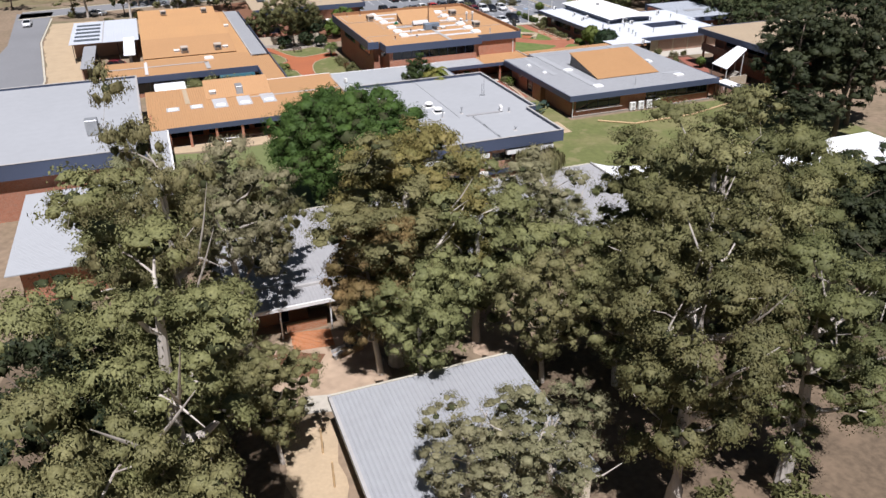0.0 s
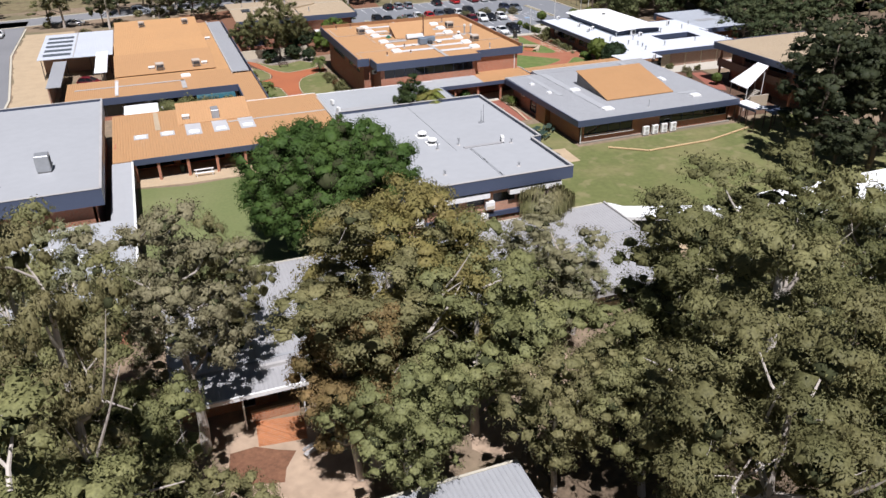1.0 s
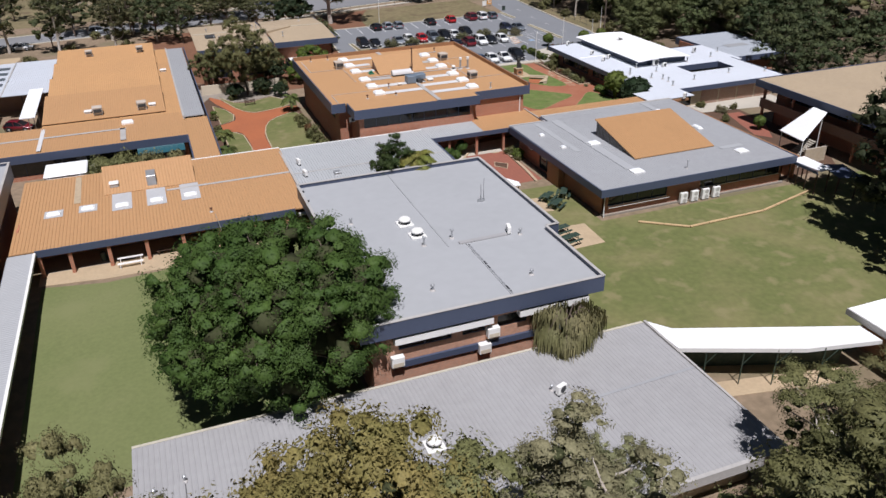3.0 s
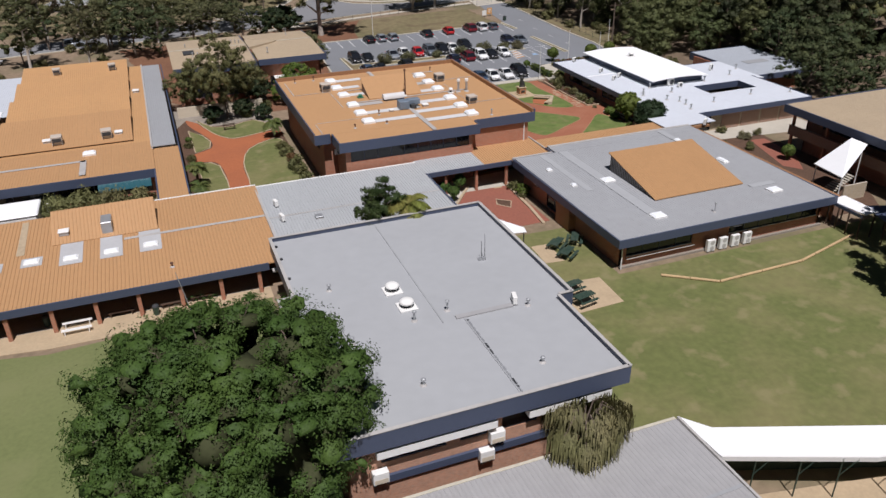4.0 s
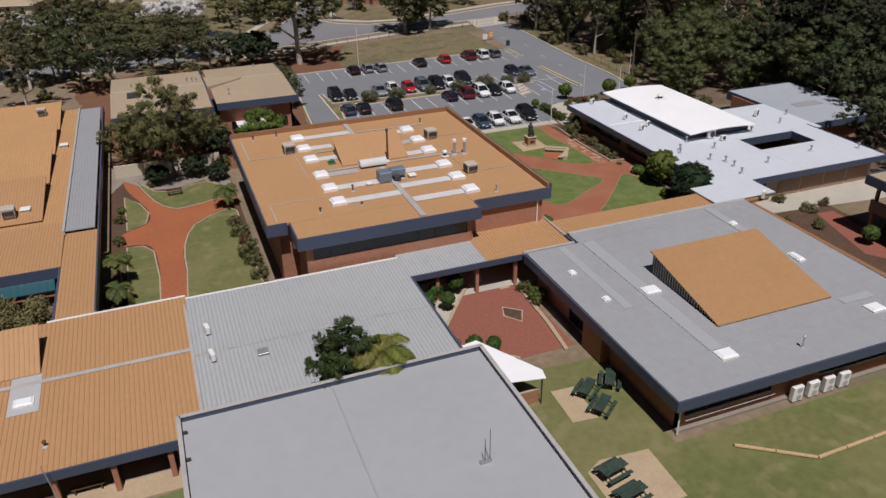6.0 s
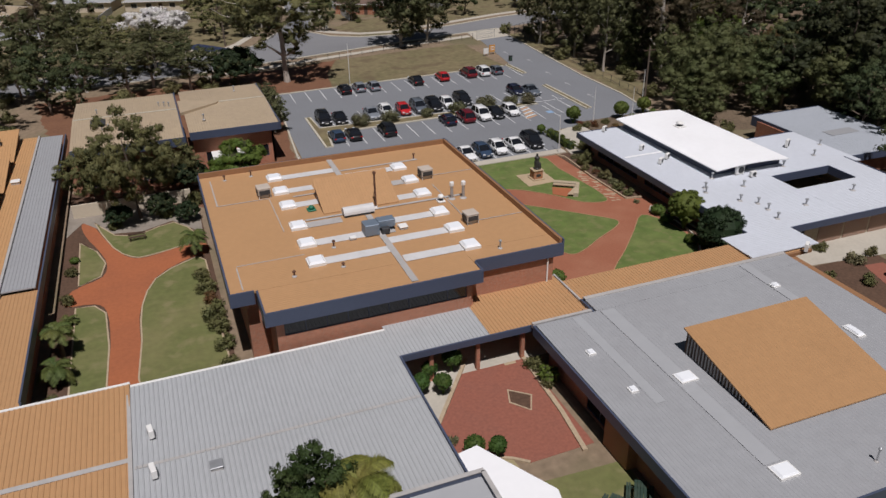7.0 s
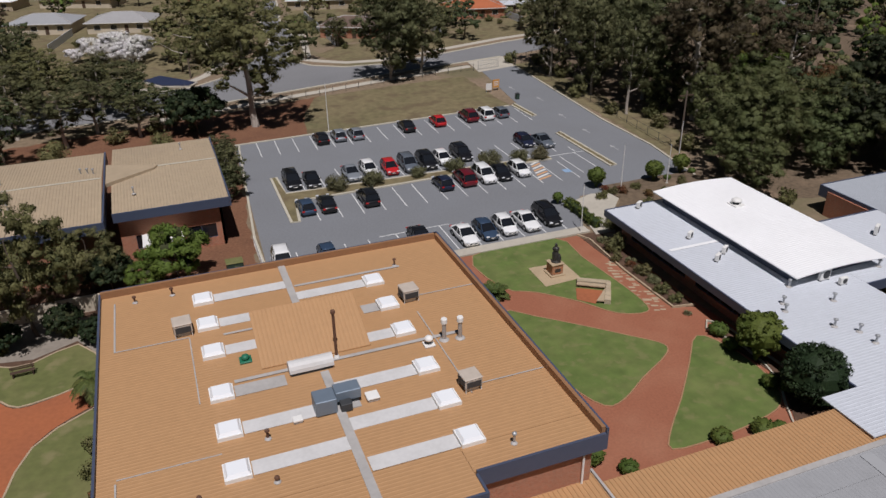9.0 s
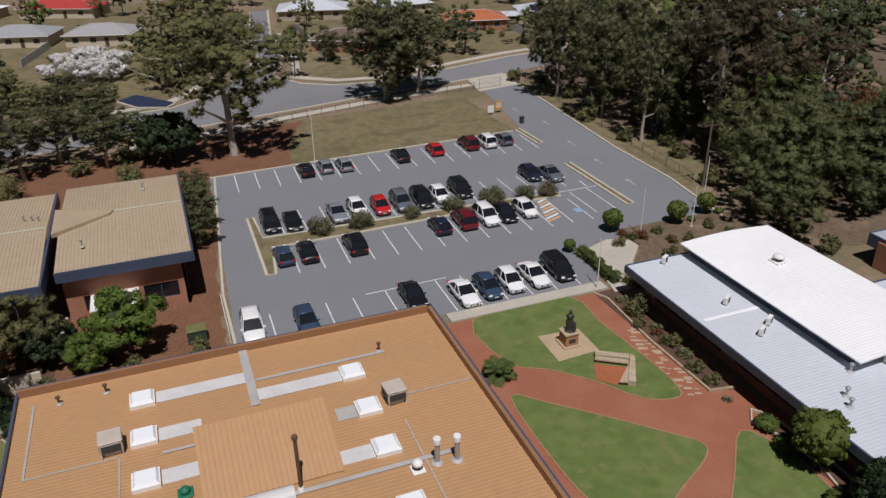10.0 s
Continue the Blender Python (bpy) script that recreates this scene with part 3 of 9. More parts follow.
def ribbed(x0, x1, y0, y1, z, along="y", pitch=0.3, rise=0.03, thick=0.09, stations=()):
    """A ribbed metal roof sheet over a rectangle; z(x, y) is its height, ribs run along one axis, stations break it at ridges."""
    fn = z if callable(z) else (lambda x, y: z)
    lo, hi = (x0, x1) if along == "y" else (y0, y1)
    s0, s1 = (y0, y1) if along == "y" else (x0, x1)
    n = max(1, round((hi - lo) / pitch))
    w = (hi - lo) / n
    prof = []
    for k in range(n):
        a = lo + k * w
        prof += [(a, 0), (a + w * 0.62, 0), (a + w * 0.72, rise), (a + w * 0.90, rise)]
    prof.append((hi, 0))
    st = sorted({s0, s1, *stations})
    bm = bmesh.new()
    top, bot = [], []
    for s in st:
        t, b = [], []
        for p, h in prof:
            x, y = (p, s) if along == "y" else (s, p)
            zz = fn(x, y)
            t.append(bm.verts.new((x, y, zz + h)))
        for p in (lo, hi):
            x, y = (p, s) if along == "y" else (s, p)
            b.append(bm.verts.new((x, y, fn(x, y) - thick)))
        top.append(t), bot.append(b)
    for i in range(len(st) - 1):
        for k in range(len(prof) - 1):
            bm.faces.new((top[i][k], top[i][k + 1], top[i + 1][k + 1], top[i + 1][k]))
        bm.faces.new((bot[i][0], bot[i + 1][0], bot[i + 1][1], bot[i][1]))
        bm.faces.new((top[i][0], top[i + 1][0], bot[i + 1][0], bot[i][0]))
        bm.faces.new((top[i][-1], bot[i][1], bot[i + 1][1], top[i + 1][-1]))
    for i in (0, -1):
        bm.faces.new((*top[i], bot[i][1], bot[i][0]))
    return bm


def wall_with_openings(parent, axis, at, lo, hi, z0, z1, mat, openings=(), thick=0.25, inward=1, frame_mat=None, sill=None, panes=1, name="wall", pane_mat=None):
    """A wall along x (axis 'x', at y=at) or along y, with openings (a, b, zlo, zhi) that go through it, each with a framed, glazed window."""
    n0, n1 = (at, at + thick * inward) if inward > 0 else (at - thick, at)

    def put(a, b, za, zb, target, d0=0.0, d1=0.0):
        if b - a < 0.005 or zb - za < 0.005:
            return
        if axis == "x":
            box(target, a, b, n0 + d0, n1 - d1, za, zb)
        else:
            box(target, n0 + d0, n1 - d1, a, b, za, zb)

    cuts = sorted(openings)
    us = sorted({lo, hi, *[v for q in cuts for v in q[:2]]})
    zs = sorted({z0, z1, *[v for q in cuts for v in q[2:]]})
    solid = lambda i, k: 0 <= i < len(us) - 1 and 0 <= k < len(zs) - 1 and not any(
        a < (us[i] + us[i + 1]) / 2 < b and za < (zs[k] + zs[k + 1]) / 2 < zb for a, b, za, zb in cuts)
    bm = bmesh.new()
    made = {}

    def vert(i, k, n):
        if (i, k, n) not in made:
            made[(i, k, n)] = bm.verts.new((us[i], n, zs[k]) if axis == "x" else (n, us[i], zs[k]))
        return made[(i, k, n)]

    for i in range(len(us) - 1):
        for k in range(len(zs) - 1):
            if not solid(i, k):
                continue
            for n in (n0, n1):
                bm.faces.new([vert(i + a, k + b, n) for a, b in ((0, 0), (1, 0), (1, 1), (0, 1))])
            for (a, b), (c, d), ii, kk in (((0, 0), (1, 0), i, k - 1), ((0, 1), (1, 1), i, k + 1), ((0, 0), (0, 1), i - 1, k), ((1, 0), (1, 1), i + 1, k)):
                if not solid(ii, kk):
                    bm.faces.new((vert(i + a, k + b, n0), vert(i + c, k + d, n0), vert(i + c, k + d, n1), vert(i + a, k + b, n1)))
    w = part(name, bm, mat, parent)
    frame_mat = frame_mat or M["fascia"]
    for a, b, za, zb in cuts:
        k = max(1, round((b - a) / 1.8)) if panes == 1 else panes
        fr = bmesh.new()
        e = 0.06
        d = thick * 0.30
        put(a, b, za, za + e, fr, d, d), put(a, b, zb - e, zb, fr, d, d)
        for i in range(k + 1):
            c = a + (b - a) * i / k
            put(max(a, c - e / 2), min(b, c + e / 2), za + e, zb - e, fr, d, d)
        win = part("window", fr, frame_mat, parent)
        for i in range(k):
            g = bmesh.new()
            put(a + (b - a) * i / k + e / 2, a + (b - a) * (i + 1) / k - e / 2, za + e, zb - e, g, thick * 0.47, thick * 0.47)
            part("pane", g, pane_mat or M["glass"], win)
        if sill:
            s = bmesh.new()
            if axis == "x":
                o = (n0 - 0.06, n0 + thick * 0.28) if inward > 0 else (n1 - thick * 0.28, n1 + 0.06)
                box(s, a, b, *o, za + 0.002, za + 0.05)
            else:
                o = (n0 - 0.06, n0 + thick * 0.28) if inward > 0 else (n1 - thick * 0.28, n1 + 0.06)
                box(s, *o, a, b, za + 0.002, za + 0.05)
            part("sill", s, sill, win)
    return w


def fascia_ring(parent, pts, z0, z1, mat, thick=0.12, cap=None, name="fascia"):
    """Fascia boards round a roof's outline (counter-clockwise), one part a side, set inside the outline; cap: a capping on top."""
    n = len(pts)
    for i in range(n):
        a, b = Vector(pts[i]), Vector(pts[(i + 1) % n])
        prev, nxt = Vector(pts[i - 1]), Vector(pts[(i + 2) % n])
        d = (b - a).normalized()
        s = Vector((-d.y, d.x)) * thick
        # mitre: each board runs the full side at its start and stops short at a convex end
        turn = d.x * (nxt - b).y - d.y * (nxt - b).x
        e = b - d * thick if turn > 0 else b
        part(name, prism([tuple(a), tuple(e), tuple(e + s), tuple(a + s)], z0, z1), mat, parent)
        if cap:
            part("capping", prism([tuple(a - s * 0.4), tuple(e - s * 0.4), tuple(e + s * 1.5), tuple(a + s * 1.5)], z1 + 0.002, z1 + 0.05), cap, parent)

# ---- ground ----
bm = bmesh.new()
xs, ys = (-2500, -60, 0, 60, 120, 200, 2500), (-1500, 0, 40, 68, 98, 130, 200, 300, 3500)
grid = [[bm.verts.new((x, y, ground_z(y))) for x in xs] for y in ys]
for j in range(len(ys) - 1):
    for i in range(len(xs) - 1):
        bm.faces.new((grid[j][i], grid[j][i + 1], grid[j + 1][i + 1], grid[j + 1][i]))
tagged(part("ground", bm, M["soil"]), "bare sandy ground with leaf litter", "ground", kind="structure")

# lawns
sheet("lawn", [(44.6, 75.0), (47.5, 74.0), (62.0, 67.5), (94, 66), (94, 94.8), (56, 94.8), (56.3, 105.5), (44.6, 106)], 0.02, M["lawn"], None, "large dry-patched school lawn", "lawn")
sheet("court_lawn", [(-0.3, 73.4), (24.4, 73.4), (23.2, 91), (24.2, 91.5), (24.2, 103.2), (16.8, 102.2), (5.5, 101.2), (-0.3, 102.4)], 0.02, M["lawn_left"], None, "green court lawn before the verandah", "lawn")
sheet("verge", [(60.5, 204.2), (94.6, 205.6), (94.9, 226.5), (66, 223.6), (62, 214)], 0.02, M["verge"], None, "dry grass verge beyond the car park", "verge", wobble=0.2)
sheet("verge_right", [(104.5, 176), (112, 176), (111.5, 232), (107.8, 231)], 0.02, M["verge"], None, "dry grass strip beside the driveway", "verge", wobble=0.25)

# ---- car park ----
lot = [(47.7, 160.4), (82, 160.4), (86, 168), (103.2, 168), (104.4, 180), (104.4, 193), (107.2, 229.8), (99.6, 228.2), (96.2, 206.2), (94.4, 205.3), (49.6, 203.1)]
sheet("car_park", lot, 0.03, M["asphalt"], None, "grey asphalt school car park", "car park")


def island(pts, label, mat="verge"):
    sheet("island_grass", pts, 0.13, M[mat], None, label, "island")
    edging("kerb", pts, 0.3, 0.17, M["kerb"], True, "pale concrete kerb round a planted island", "kerb")


island([(52.2, 173.8), (53.1, 173.7), (53.8, 179.7), (58.5, 179.7), (71.2, 180.1), (88.9, 180.5), (88.9, 181.6), (53.2, 182.4), (53.0, 188.2), (52.3, 188.2)], "grassed parking island with a pale kerb")
island([(94.7, 189.8), (95.5, 190.2), (95.7, 175.2), (94.8, 175.0)], "narrow grassed island beside the driveway")
island([(94.9, 205.2), (95.7, 206.3), (96.0, 198.8), (95.2, 198.6)], "narrow grassed island at the end of the far row")
edging("kerb", [(49.6, 203.2), (94.4, 205.4)], 0.3, 0.15, M["kerb"], False, "pale concrete kerb along the far verge", "kerb")
edging("kerb", [(102.9, 168.2), (104.5, 180), (104.5, 193), (107.3, 229.8)], 0.3, 0.15, M["kerb"], False, "pale concrete kerb along the driveway", "kerb")
edging("kerb", [(47.7, 160.3), (47.7, 171.5), (50.2, 203)], 0.25, 0.12, M["kerb"], False, "pale concrete kerb beside the garden", "kerb")


def bay_line(x, y0, y1, mat="white_line", w=0.11, lean=0.0, name="bay_line"):
    bm = prism([(x - w / 2 + lean, y0), (x + w / 2 + lean, y0), (x + w / 2, y1), (x - w / 2, y1)], 0.031, 0.036)
    return tagged(part(name, bm, M[mat]), "white painted parking bay line", "road marking", "parking bay lines", "structure")


for k in range(17):
    bay_line(52.7 + 2.62 * k, 197.0, 203.0 + 0.05 * k, lean=-0.15)
for k in range(14):
    bay_line(55.5 + 2.59 * k, 173.2, 179.4, lean=-0.1)
for k in range(14):
    bay_line(55.6 + 2.59 * k, 182.6, 188.6, lean=0.05)
for k in range(8):
    bay_line(62.2 + 2.56 * k, 160.6, 166.6, lean=-0.05)
for k in range(5):
    bay_line(48.6 + 2.6 * k, 160.8, 166.4, lean=-0.05)
bay_line(90.4, 174.6, 181.0), bay_line(93.0, 174.8, 181.5), bay_line(91.0, 183, 189), bay_line(93.4, 182, 184)
tagged(part("bay_line", prism([(88.9, 181.5), (94.6, 181.6), (94.6, 181.7), (88.9, 181.62)], 0.031, 0.036), M["white_line"]), "white painted line across two bays", "road marking", kind="structure")
tagged(part("bay_line", prism([(60.3, 166.5), (68.5, 166.7), (68.5, 166.8), (60.3, 166.62)], 0.031, 0.036), M["white_line"]), "thin painted line across bays", "road marking", kind="structure")
for k in range(8):  # striped shared zone
    y = 174.4 + 0.74 * k
    m = "orange_line" if k % 2 == 0 else "white_line"
    tagged(part("hatch_stripe", prism([(83.9 + 0.2 * k, y - 0.1), (86.0 + 0.12 * k, y + 0.7), (86.0 + 0.12 * k, y + 1.06), (83.9 + 0.2 * k, y + 0.26)], 0.031, 0.037), M[m]), "orange and white hatched stripe beside a bay", "road marking", "hatched stripes", "structure")
tagged(part("bay_symbol", prism([(88.2, 175.4), (89.2, 175.4), (89.2, 176.5), (88.2, 176.5)], 0.031, 0.037), M["blue_line"]), "faded blue painted bay symbol", "road marking", kind="structure")
for x, y in ((99.2, 180), (99.4, 188), (99.8, 196), (101, 206), (99.6, 214)):
    tagged(part("arrow_marking", prism([(x - 0.08, y), (x + 0.08, y), (x + 0.08, y + 1.4), (x + 0.4, y + 1.4), (x, y + 2.3), (x - 0.4, y + 1.4), (x - 0.08, y + 1.4)], 0.031, 0.036), M["worn_line"]), "worn pale direction arrow", "road marking", "arrows", "structure")
sheet("footpath", [(66.0, 158.9), (82.0, 158.9), (82.0, 160.3), (66.0, 160.3)], 0.14, M["concrete"], None, "pale concrete footpath beside the parking bays", "footpath")
sheet("footpath", [(82.2, 158.0), (84.6, 158.0), (86.4, 161.6), (89.8, 165.4), (89.6, 167.4), (87.4, 167.9), (83.9, 166.6)], 0.12, M["concrete"], None, "pale paved entrance path", "footpath")
sheet("garden_bed", [(84.8, 158.0), (95.2, 158.0), (104.5, 162), (104, 169.6), (89.8, 169.6), (90.0, 165.4), (86.6, 161.4)], 0.10, M["litter"], None, "mulched entrance garden with low shrubs", "garden bed", wobble=0.15)

# ---- memorial garden between the halls ----
sheet("garden_path", [(62.0, 123.4), (85.5, 123.4), (83.2, 142), (82.9, 158.6), (67.3, 158.8), (62.0, 158.8)], 0.015, M["path_brick"], None, "red gravel and brick garden path", "path")
lawn_a = [(67.9, 158.6), (77.6, 159.1), (78.2, 154), (78.7, 149), (78.9, 144.5), (78.2, 142.7), (75.6, 143.5), (73.4, 146.6), (70.6, 149.5), (68.0, 151.6)]
lawn_b = [(66.3, 147.5), (68.6, 145.8), (72.0, 142.6), (74.6, 140.0), (76.3, 138.2), (76.4, 137.2), (75.2, 136.2), (72.2, 134.6), (69.4, 132.9), (67.6, 132.8), (66.4, 136), (66.0, 141)]
lawn_c = [(79.8, 137.9), (81.2, 135.6), (81.4, 131.0), (80.0, 128.2), (77.0, 127.2), (73.0, 126.8), (69.4, 127.0), (70.6, 128.8), (73.3, 131.3), (76.8, 134.9)]
for lw in (lawn_a, lawn_b, lawn_c):
    sheet("garden_lawn", smooth_loop(lw, 3), 0.05, M["lawn_green"], None, "lush green garden lawn beside red paths", "lawn")
    edging("lawn_edge", smooth_loop(lw, 3), 0.11, 0.07, M["edging_tan"], True, "thin brick-coloured edging round a garden lawn", "edging")
sheet("statue_pad", [(71.9, 150.1), (75.8, 150.3), (75.8, 153.8), (72.0, 154.0)], 0.08, M["sand_pave"], None, "square sand-coloured pad under the monument", "paving")
sheet("garden_bed", [(80.3, 158.6), (80.7, 142.5), (82.8, 141.8), (82.9, 158.6)], 0.05, M["mulch"], None, "mulched garden bed along the building", "garden bed")
edging("bed_edge", [(80.2, 158.6), (80.9, 157.2), (80.5, 150), (80.7, 142.4), (82.8, 142.0)], 0.18, 0.22, M["edging"], False, "pale limestone edging of a garden bed", "edging")
sheet("garden_bed", [(81.3, 138.6), (83.0, 138.6), (83.0, 125.8), (79.0, 125.6), (82.0, 130.5)], 0.06, M["mulch"], None, "mulched bed under clipped shrubs", "garden bed")
edging("bed_edge", smooth_loop([(81.2, 138.4), (82.3, 135), (81.6, 130.2), (79.0, 126.0), (82.9, 125.6), (83.0, 138.4)], 2), 0.15, 0.2, M["kerb"], True, "pale concrete edging of a shrub bed", "edging")
rnd = random.Random(5)
for k in range(34):  # worn pale pavers in the red path
    u = rnd.random()
    x, y = 79.6 + rnd.uniform(-0.7, 0.6) - (1 - u) * 0.3, 142.5 + u * 9.5
    s = rnd.uniform(0.2, 0.5)
    sheet("pale_paver", [(x, y), (x + s * 1.6, y - s * 0.6), (x + s * 1.8, y), (x + s * 0.3, y + s * 0.7)], 0.02 + 0.004 * rnd.random(), M["edging"], None, "faded pale pavers in the red path", "paving")

# ---- garden left of the central hall ----
sheet("garden_bed", [(19.3, 122.5), (33.6, 122.5), (33.6, 166), (19.3, 170)], 0.01, M["mulch"], None, "dark mulched garden beds", "garden bed")
sheet("garden_path", smooth_loop([(20.9, 160.0), (21.4, 156.6), (22.8, 152.4), (23.6, 149.0), (23.2, 146.2), (20.6, 144.4), (20.0, 141.6), (22.6, 141.0), (23.7, 139.0), (24.0, 133), (23.7, 122.6), (26.8, 122.6), (26.4, 133), (26.6, 138.8), (28.2, 144.2), (31.5, 147.0), (33.4, 147.6), (33.4, 149.9), (31.4, 150.2), (27.6, 149.0), (25.8, 149.6), (24.2, 152.6), (22.4, 158.4), (22.0, 160.6)], 3), 0.03, M["path_red"], None, "red gravel Y-shaped garden path", "path")
for lw, lab in (([(26.5, 122.8), (32.6, 122.8), (32.9, 134), (33.0, 145.9), (31.2, 146.4), (28.1, 143.8), (26.7, 138.9), (26.5, 133)], "long garden lawn"),
                ([(23.6, 122.8), (23.9, 133), (23.6, 138.9), (22.6, 140.6), (21.0, 140.8), (21.0, 123)], "narrow garden lawn"),
                ([(20.9, 155.0), (22.6, 152.2), (23.5, 149.1), (23.1, 146.4), (21.1, 145.0)], "small triangular garden lawn"),
                ([(22.3, 159.8), (24.2, 152.6), (26.0, 149.6), (27.6, 149.2), (31.4, 150.4), (32.8, 152.2), (30.6, 156.6), (27.2, 155.0), (24.4, 155.6)], "curved garden lawn under a tree")):
    pts = smooth_loop(lw, 2) if len(lw) > 6 else lw
    sheet("garden_lawn", pts, 0.05, M["lawn"], None, lab + ", green going dry", "lawn")
    edging("lawn_edge", pts, 0.14, 0.08, M["edging"], True, "pale limestone edging beside a red path", "edging")
sheet("footpath", [(19.4, 156.8), (21.0, 160.4), (24.0, 156.2), (27.2, 155.6), (30.5, 157.2), (33.4, 152.6), (33.6, 160), (26, 163), (19.4, 166)], 0.035, M["path_grey"], None, "grey concrete path under trees", "footpath")

# ---- red brick court ----
sheet("brick_court", [(50.9, 119.9), (46.1, 113.4), (44.9, 111.6), (44.9, 109.9), (46.2, 110.2), (49.5, 108.4), (50.3, 107.6), (55.4, 107.7), (55.4, 119.9)], 0.03, M["pave_red"], None, "red brick paved court", "paving")
sheet("garden_bed", [(44.9, 111.9), (46.0, 113.6), (50.8, 120.0), (49.0, 121.4), (44.9, 121.4)], 0.06, M["concrete"], None, "pale stony garden bed beside the court", "garden bed")
edging("bed_edge", [(45.0, 111.8), (46.1, 113.5), (50.9, 120.0)], 0.3, 0.2, M["edging"], False, "pale edging of the court bed", "edging")
sheet("garden_bed", [(44.9, 106.4), (47.6, 105.6), (49.6, 106.6), (49.5, 108.3), (46.2, 110.0), (44.9, 109.7)], 0.03, M["bare"], None, "dusty shrub bed at the end of the court", "garden bed", wobble=0.1)
edging("bed_edge", [(45.0, 109.8), (46.2, 110.1), (49.5, 108.35), (50.4, 107.6)], 0.22, 0.14, M["edging"], False, "pale edging of the shrub bed", "edging")
edging("drain_edge", [(51.86, 113.8), (52.95, 112.45), (53.75, 114.0), (52.35, 115.2)], 0.16, 0.06, M["edging"], True, "pale edging round a paved drain", "edging")
sheet("drain_cover", [(51.95, 113.8), (52.93, 112.58), (53.64, 114.0), (52.37, 115.08)], 0.048, M["mulch"], None, "brown cover of a paved drain", "drain cover")
sheet("drain_cover", [(53.5, 118.1), (54.5, 118.1), (54.6, 119.3), (53.6, 119.3)], 0.045, M["sand_pave"], None, "small pale paved panel in the court", "drain cover")
edging("bed_edge", [(55.3, 118.6), (54.9, 111.4), (54.4, 107.2)], 0.35, 0.18, M["edging"], False, "pale edge of a narrow bed beside the wall", "edging")
sheet("picnic_pad", [(50.4, 99.2), (52.4, 99.0), (52.5, 102.8), (50.6, 102.9)], 0.05, M["sand_pave"], None, "sand-coloured paved picnic pad", "paving")
sheet("picnic_pad", [(48.9, 90.4), (53.8, 90.6), (53.9, 95.0), (50.2, 95.3), (48.9, 94.6)], 0.05, M["sand_pave"], None, "sand-coloured paved picnic pad in the lawn", "paving")
sheet("verandah_floor", [(-0.6, 104.2), (-0.6, 102.8), (5.6, 102.0), (16.6, 101.9), (16.7, 103.2), (24.4, 103.2), (24.4, 105.2), (-0.6, 105.2)], 0.05, M["sand_pave"], None, "worn sand-coloured verandah paving", "paving")
# floor behind the columns, given a darker colour as the roof's shade
sheet("verandah_floor", [(-0.6, 105.21), (24.4, 105.21), (24.4, 109), (-0.6, 109)], 0.05, M["path_grey"], None, "verandah floor toned darker for roof shade", "paving")
sheet("walk_floor", [(44.9, 118.4), (61.0, 118.4), (61.0, 123.2), (44.9, 121.6)], 0.05, M["concrete"], None, "concrete floor of the covered walk", "footpath")
# foreground yard
sheet("yard", [(3.2, 45.4), (12.8, 44.6), (13.2, 53.0), (9.9, 55.0), (4.6, 55.2)], 0.02, M["yard_sand"], None, "bare sandy yard with leaf litter", "yard", wobble=0.25)
sheet("brick_yard", [(6.4, 53.0), (9.8, 52.6), (10.0, 55.2), (6.6, 55.8)], 0.04, M["brick_orange"], None, "orange-red brick paving of the yard", "paving")
sheet("bark_patch", [(4.2, 49.6), (7.4, 48.8), (8.6, 51.6), (6.2, 53.2), (4.4, 53.0)], 0.03, M["mulch_red"], None, "reddish bark mulch in the yard", "garden bed", wobble=0.2)
sheet("footpath", [(5.6, 44.8), (12.6, 43.2), (12.8, 45.0), (6.0, 46.8)], 0.05, M["concrete"], None, "pale concrete path behind the shed", "footpath")
sheet("footpath", [(2.6, 30.0), (6.2, 30.0), (7.2, 44.0), (3.6, 44.4)], 0.03, M["sand_pave"], None, "pale sandy path beside the shed", "footpath", wobble=0.3)
sheet("yard", [(20, 47), (23, 45), (26, 49), (30, 50), (34, 54.5), (22, 55)], 0.02, M["yard_sand"], None, "bare sandy strip under trees", "yard", wobble=0.4)
sheet("footpath", [(36, 52.8), (45.5, 52.4), (46.5, 56.8), (36.5, 56.6)], 0.03, M["sand_pave"], None, "pale path before the low building", "footpath", wobble=0.3)
sheet("walk_slab", [(46.6, 66.8), (60.0, 64.2), (60.2, 66.0), (46.8, 68.6)], 0.05, M["sand_pave"], None, "pale slab under the covered walk", "footpath")
sheet("garden_bed", [(47, 160), (47.5, 171), (49.4, 203.2), (61.5, 204.2), (63, 214), (67.0, 223.8), (40, 217.6), (12, 214), (16, 190), (20, 170), (34, 160)], 0.008, M["mulch_red"], None, "reddish mulched ground under trees", "garden bed", wobble=0.4)
sheet("garden_bed", [(84.4, 96.5), (91.0, 96.5), (96.5, 104.0), (96.0, 121.0), (84.6, 121.4)], 0.02, M["mulch"], None, "dark mulched bed beside the walk", "garden bed", wobble=0.15)
sheet("brick_walk", [(93.0, 119.6), (90.2, 110.4), (91.6, 108.4), (94.6, 113.0), (95.2, 119.4)], 0.03, M["pave_red"], None, "red brick walk through the garden", "paving")
sheet("footpath", [(88.0, 121.6), (106, 119.6), (106, 125.0), (88.0, 125.0)], 0.035, M["concrete"], None, "pale paved path by the white building", "footpath")

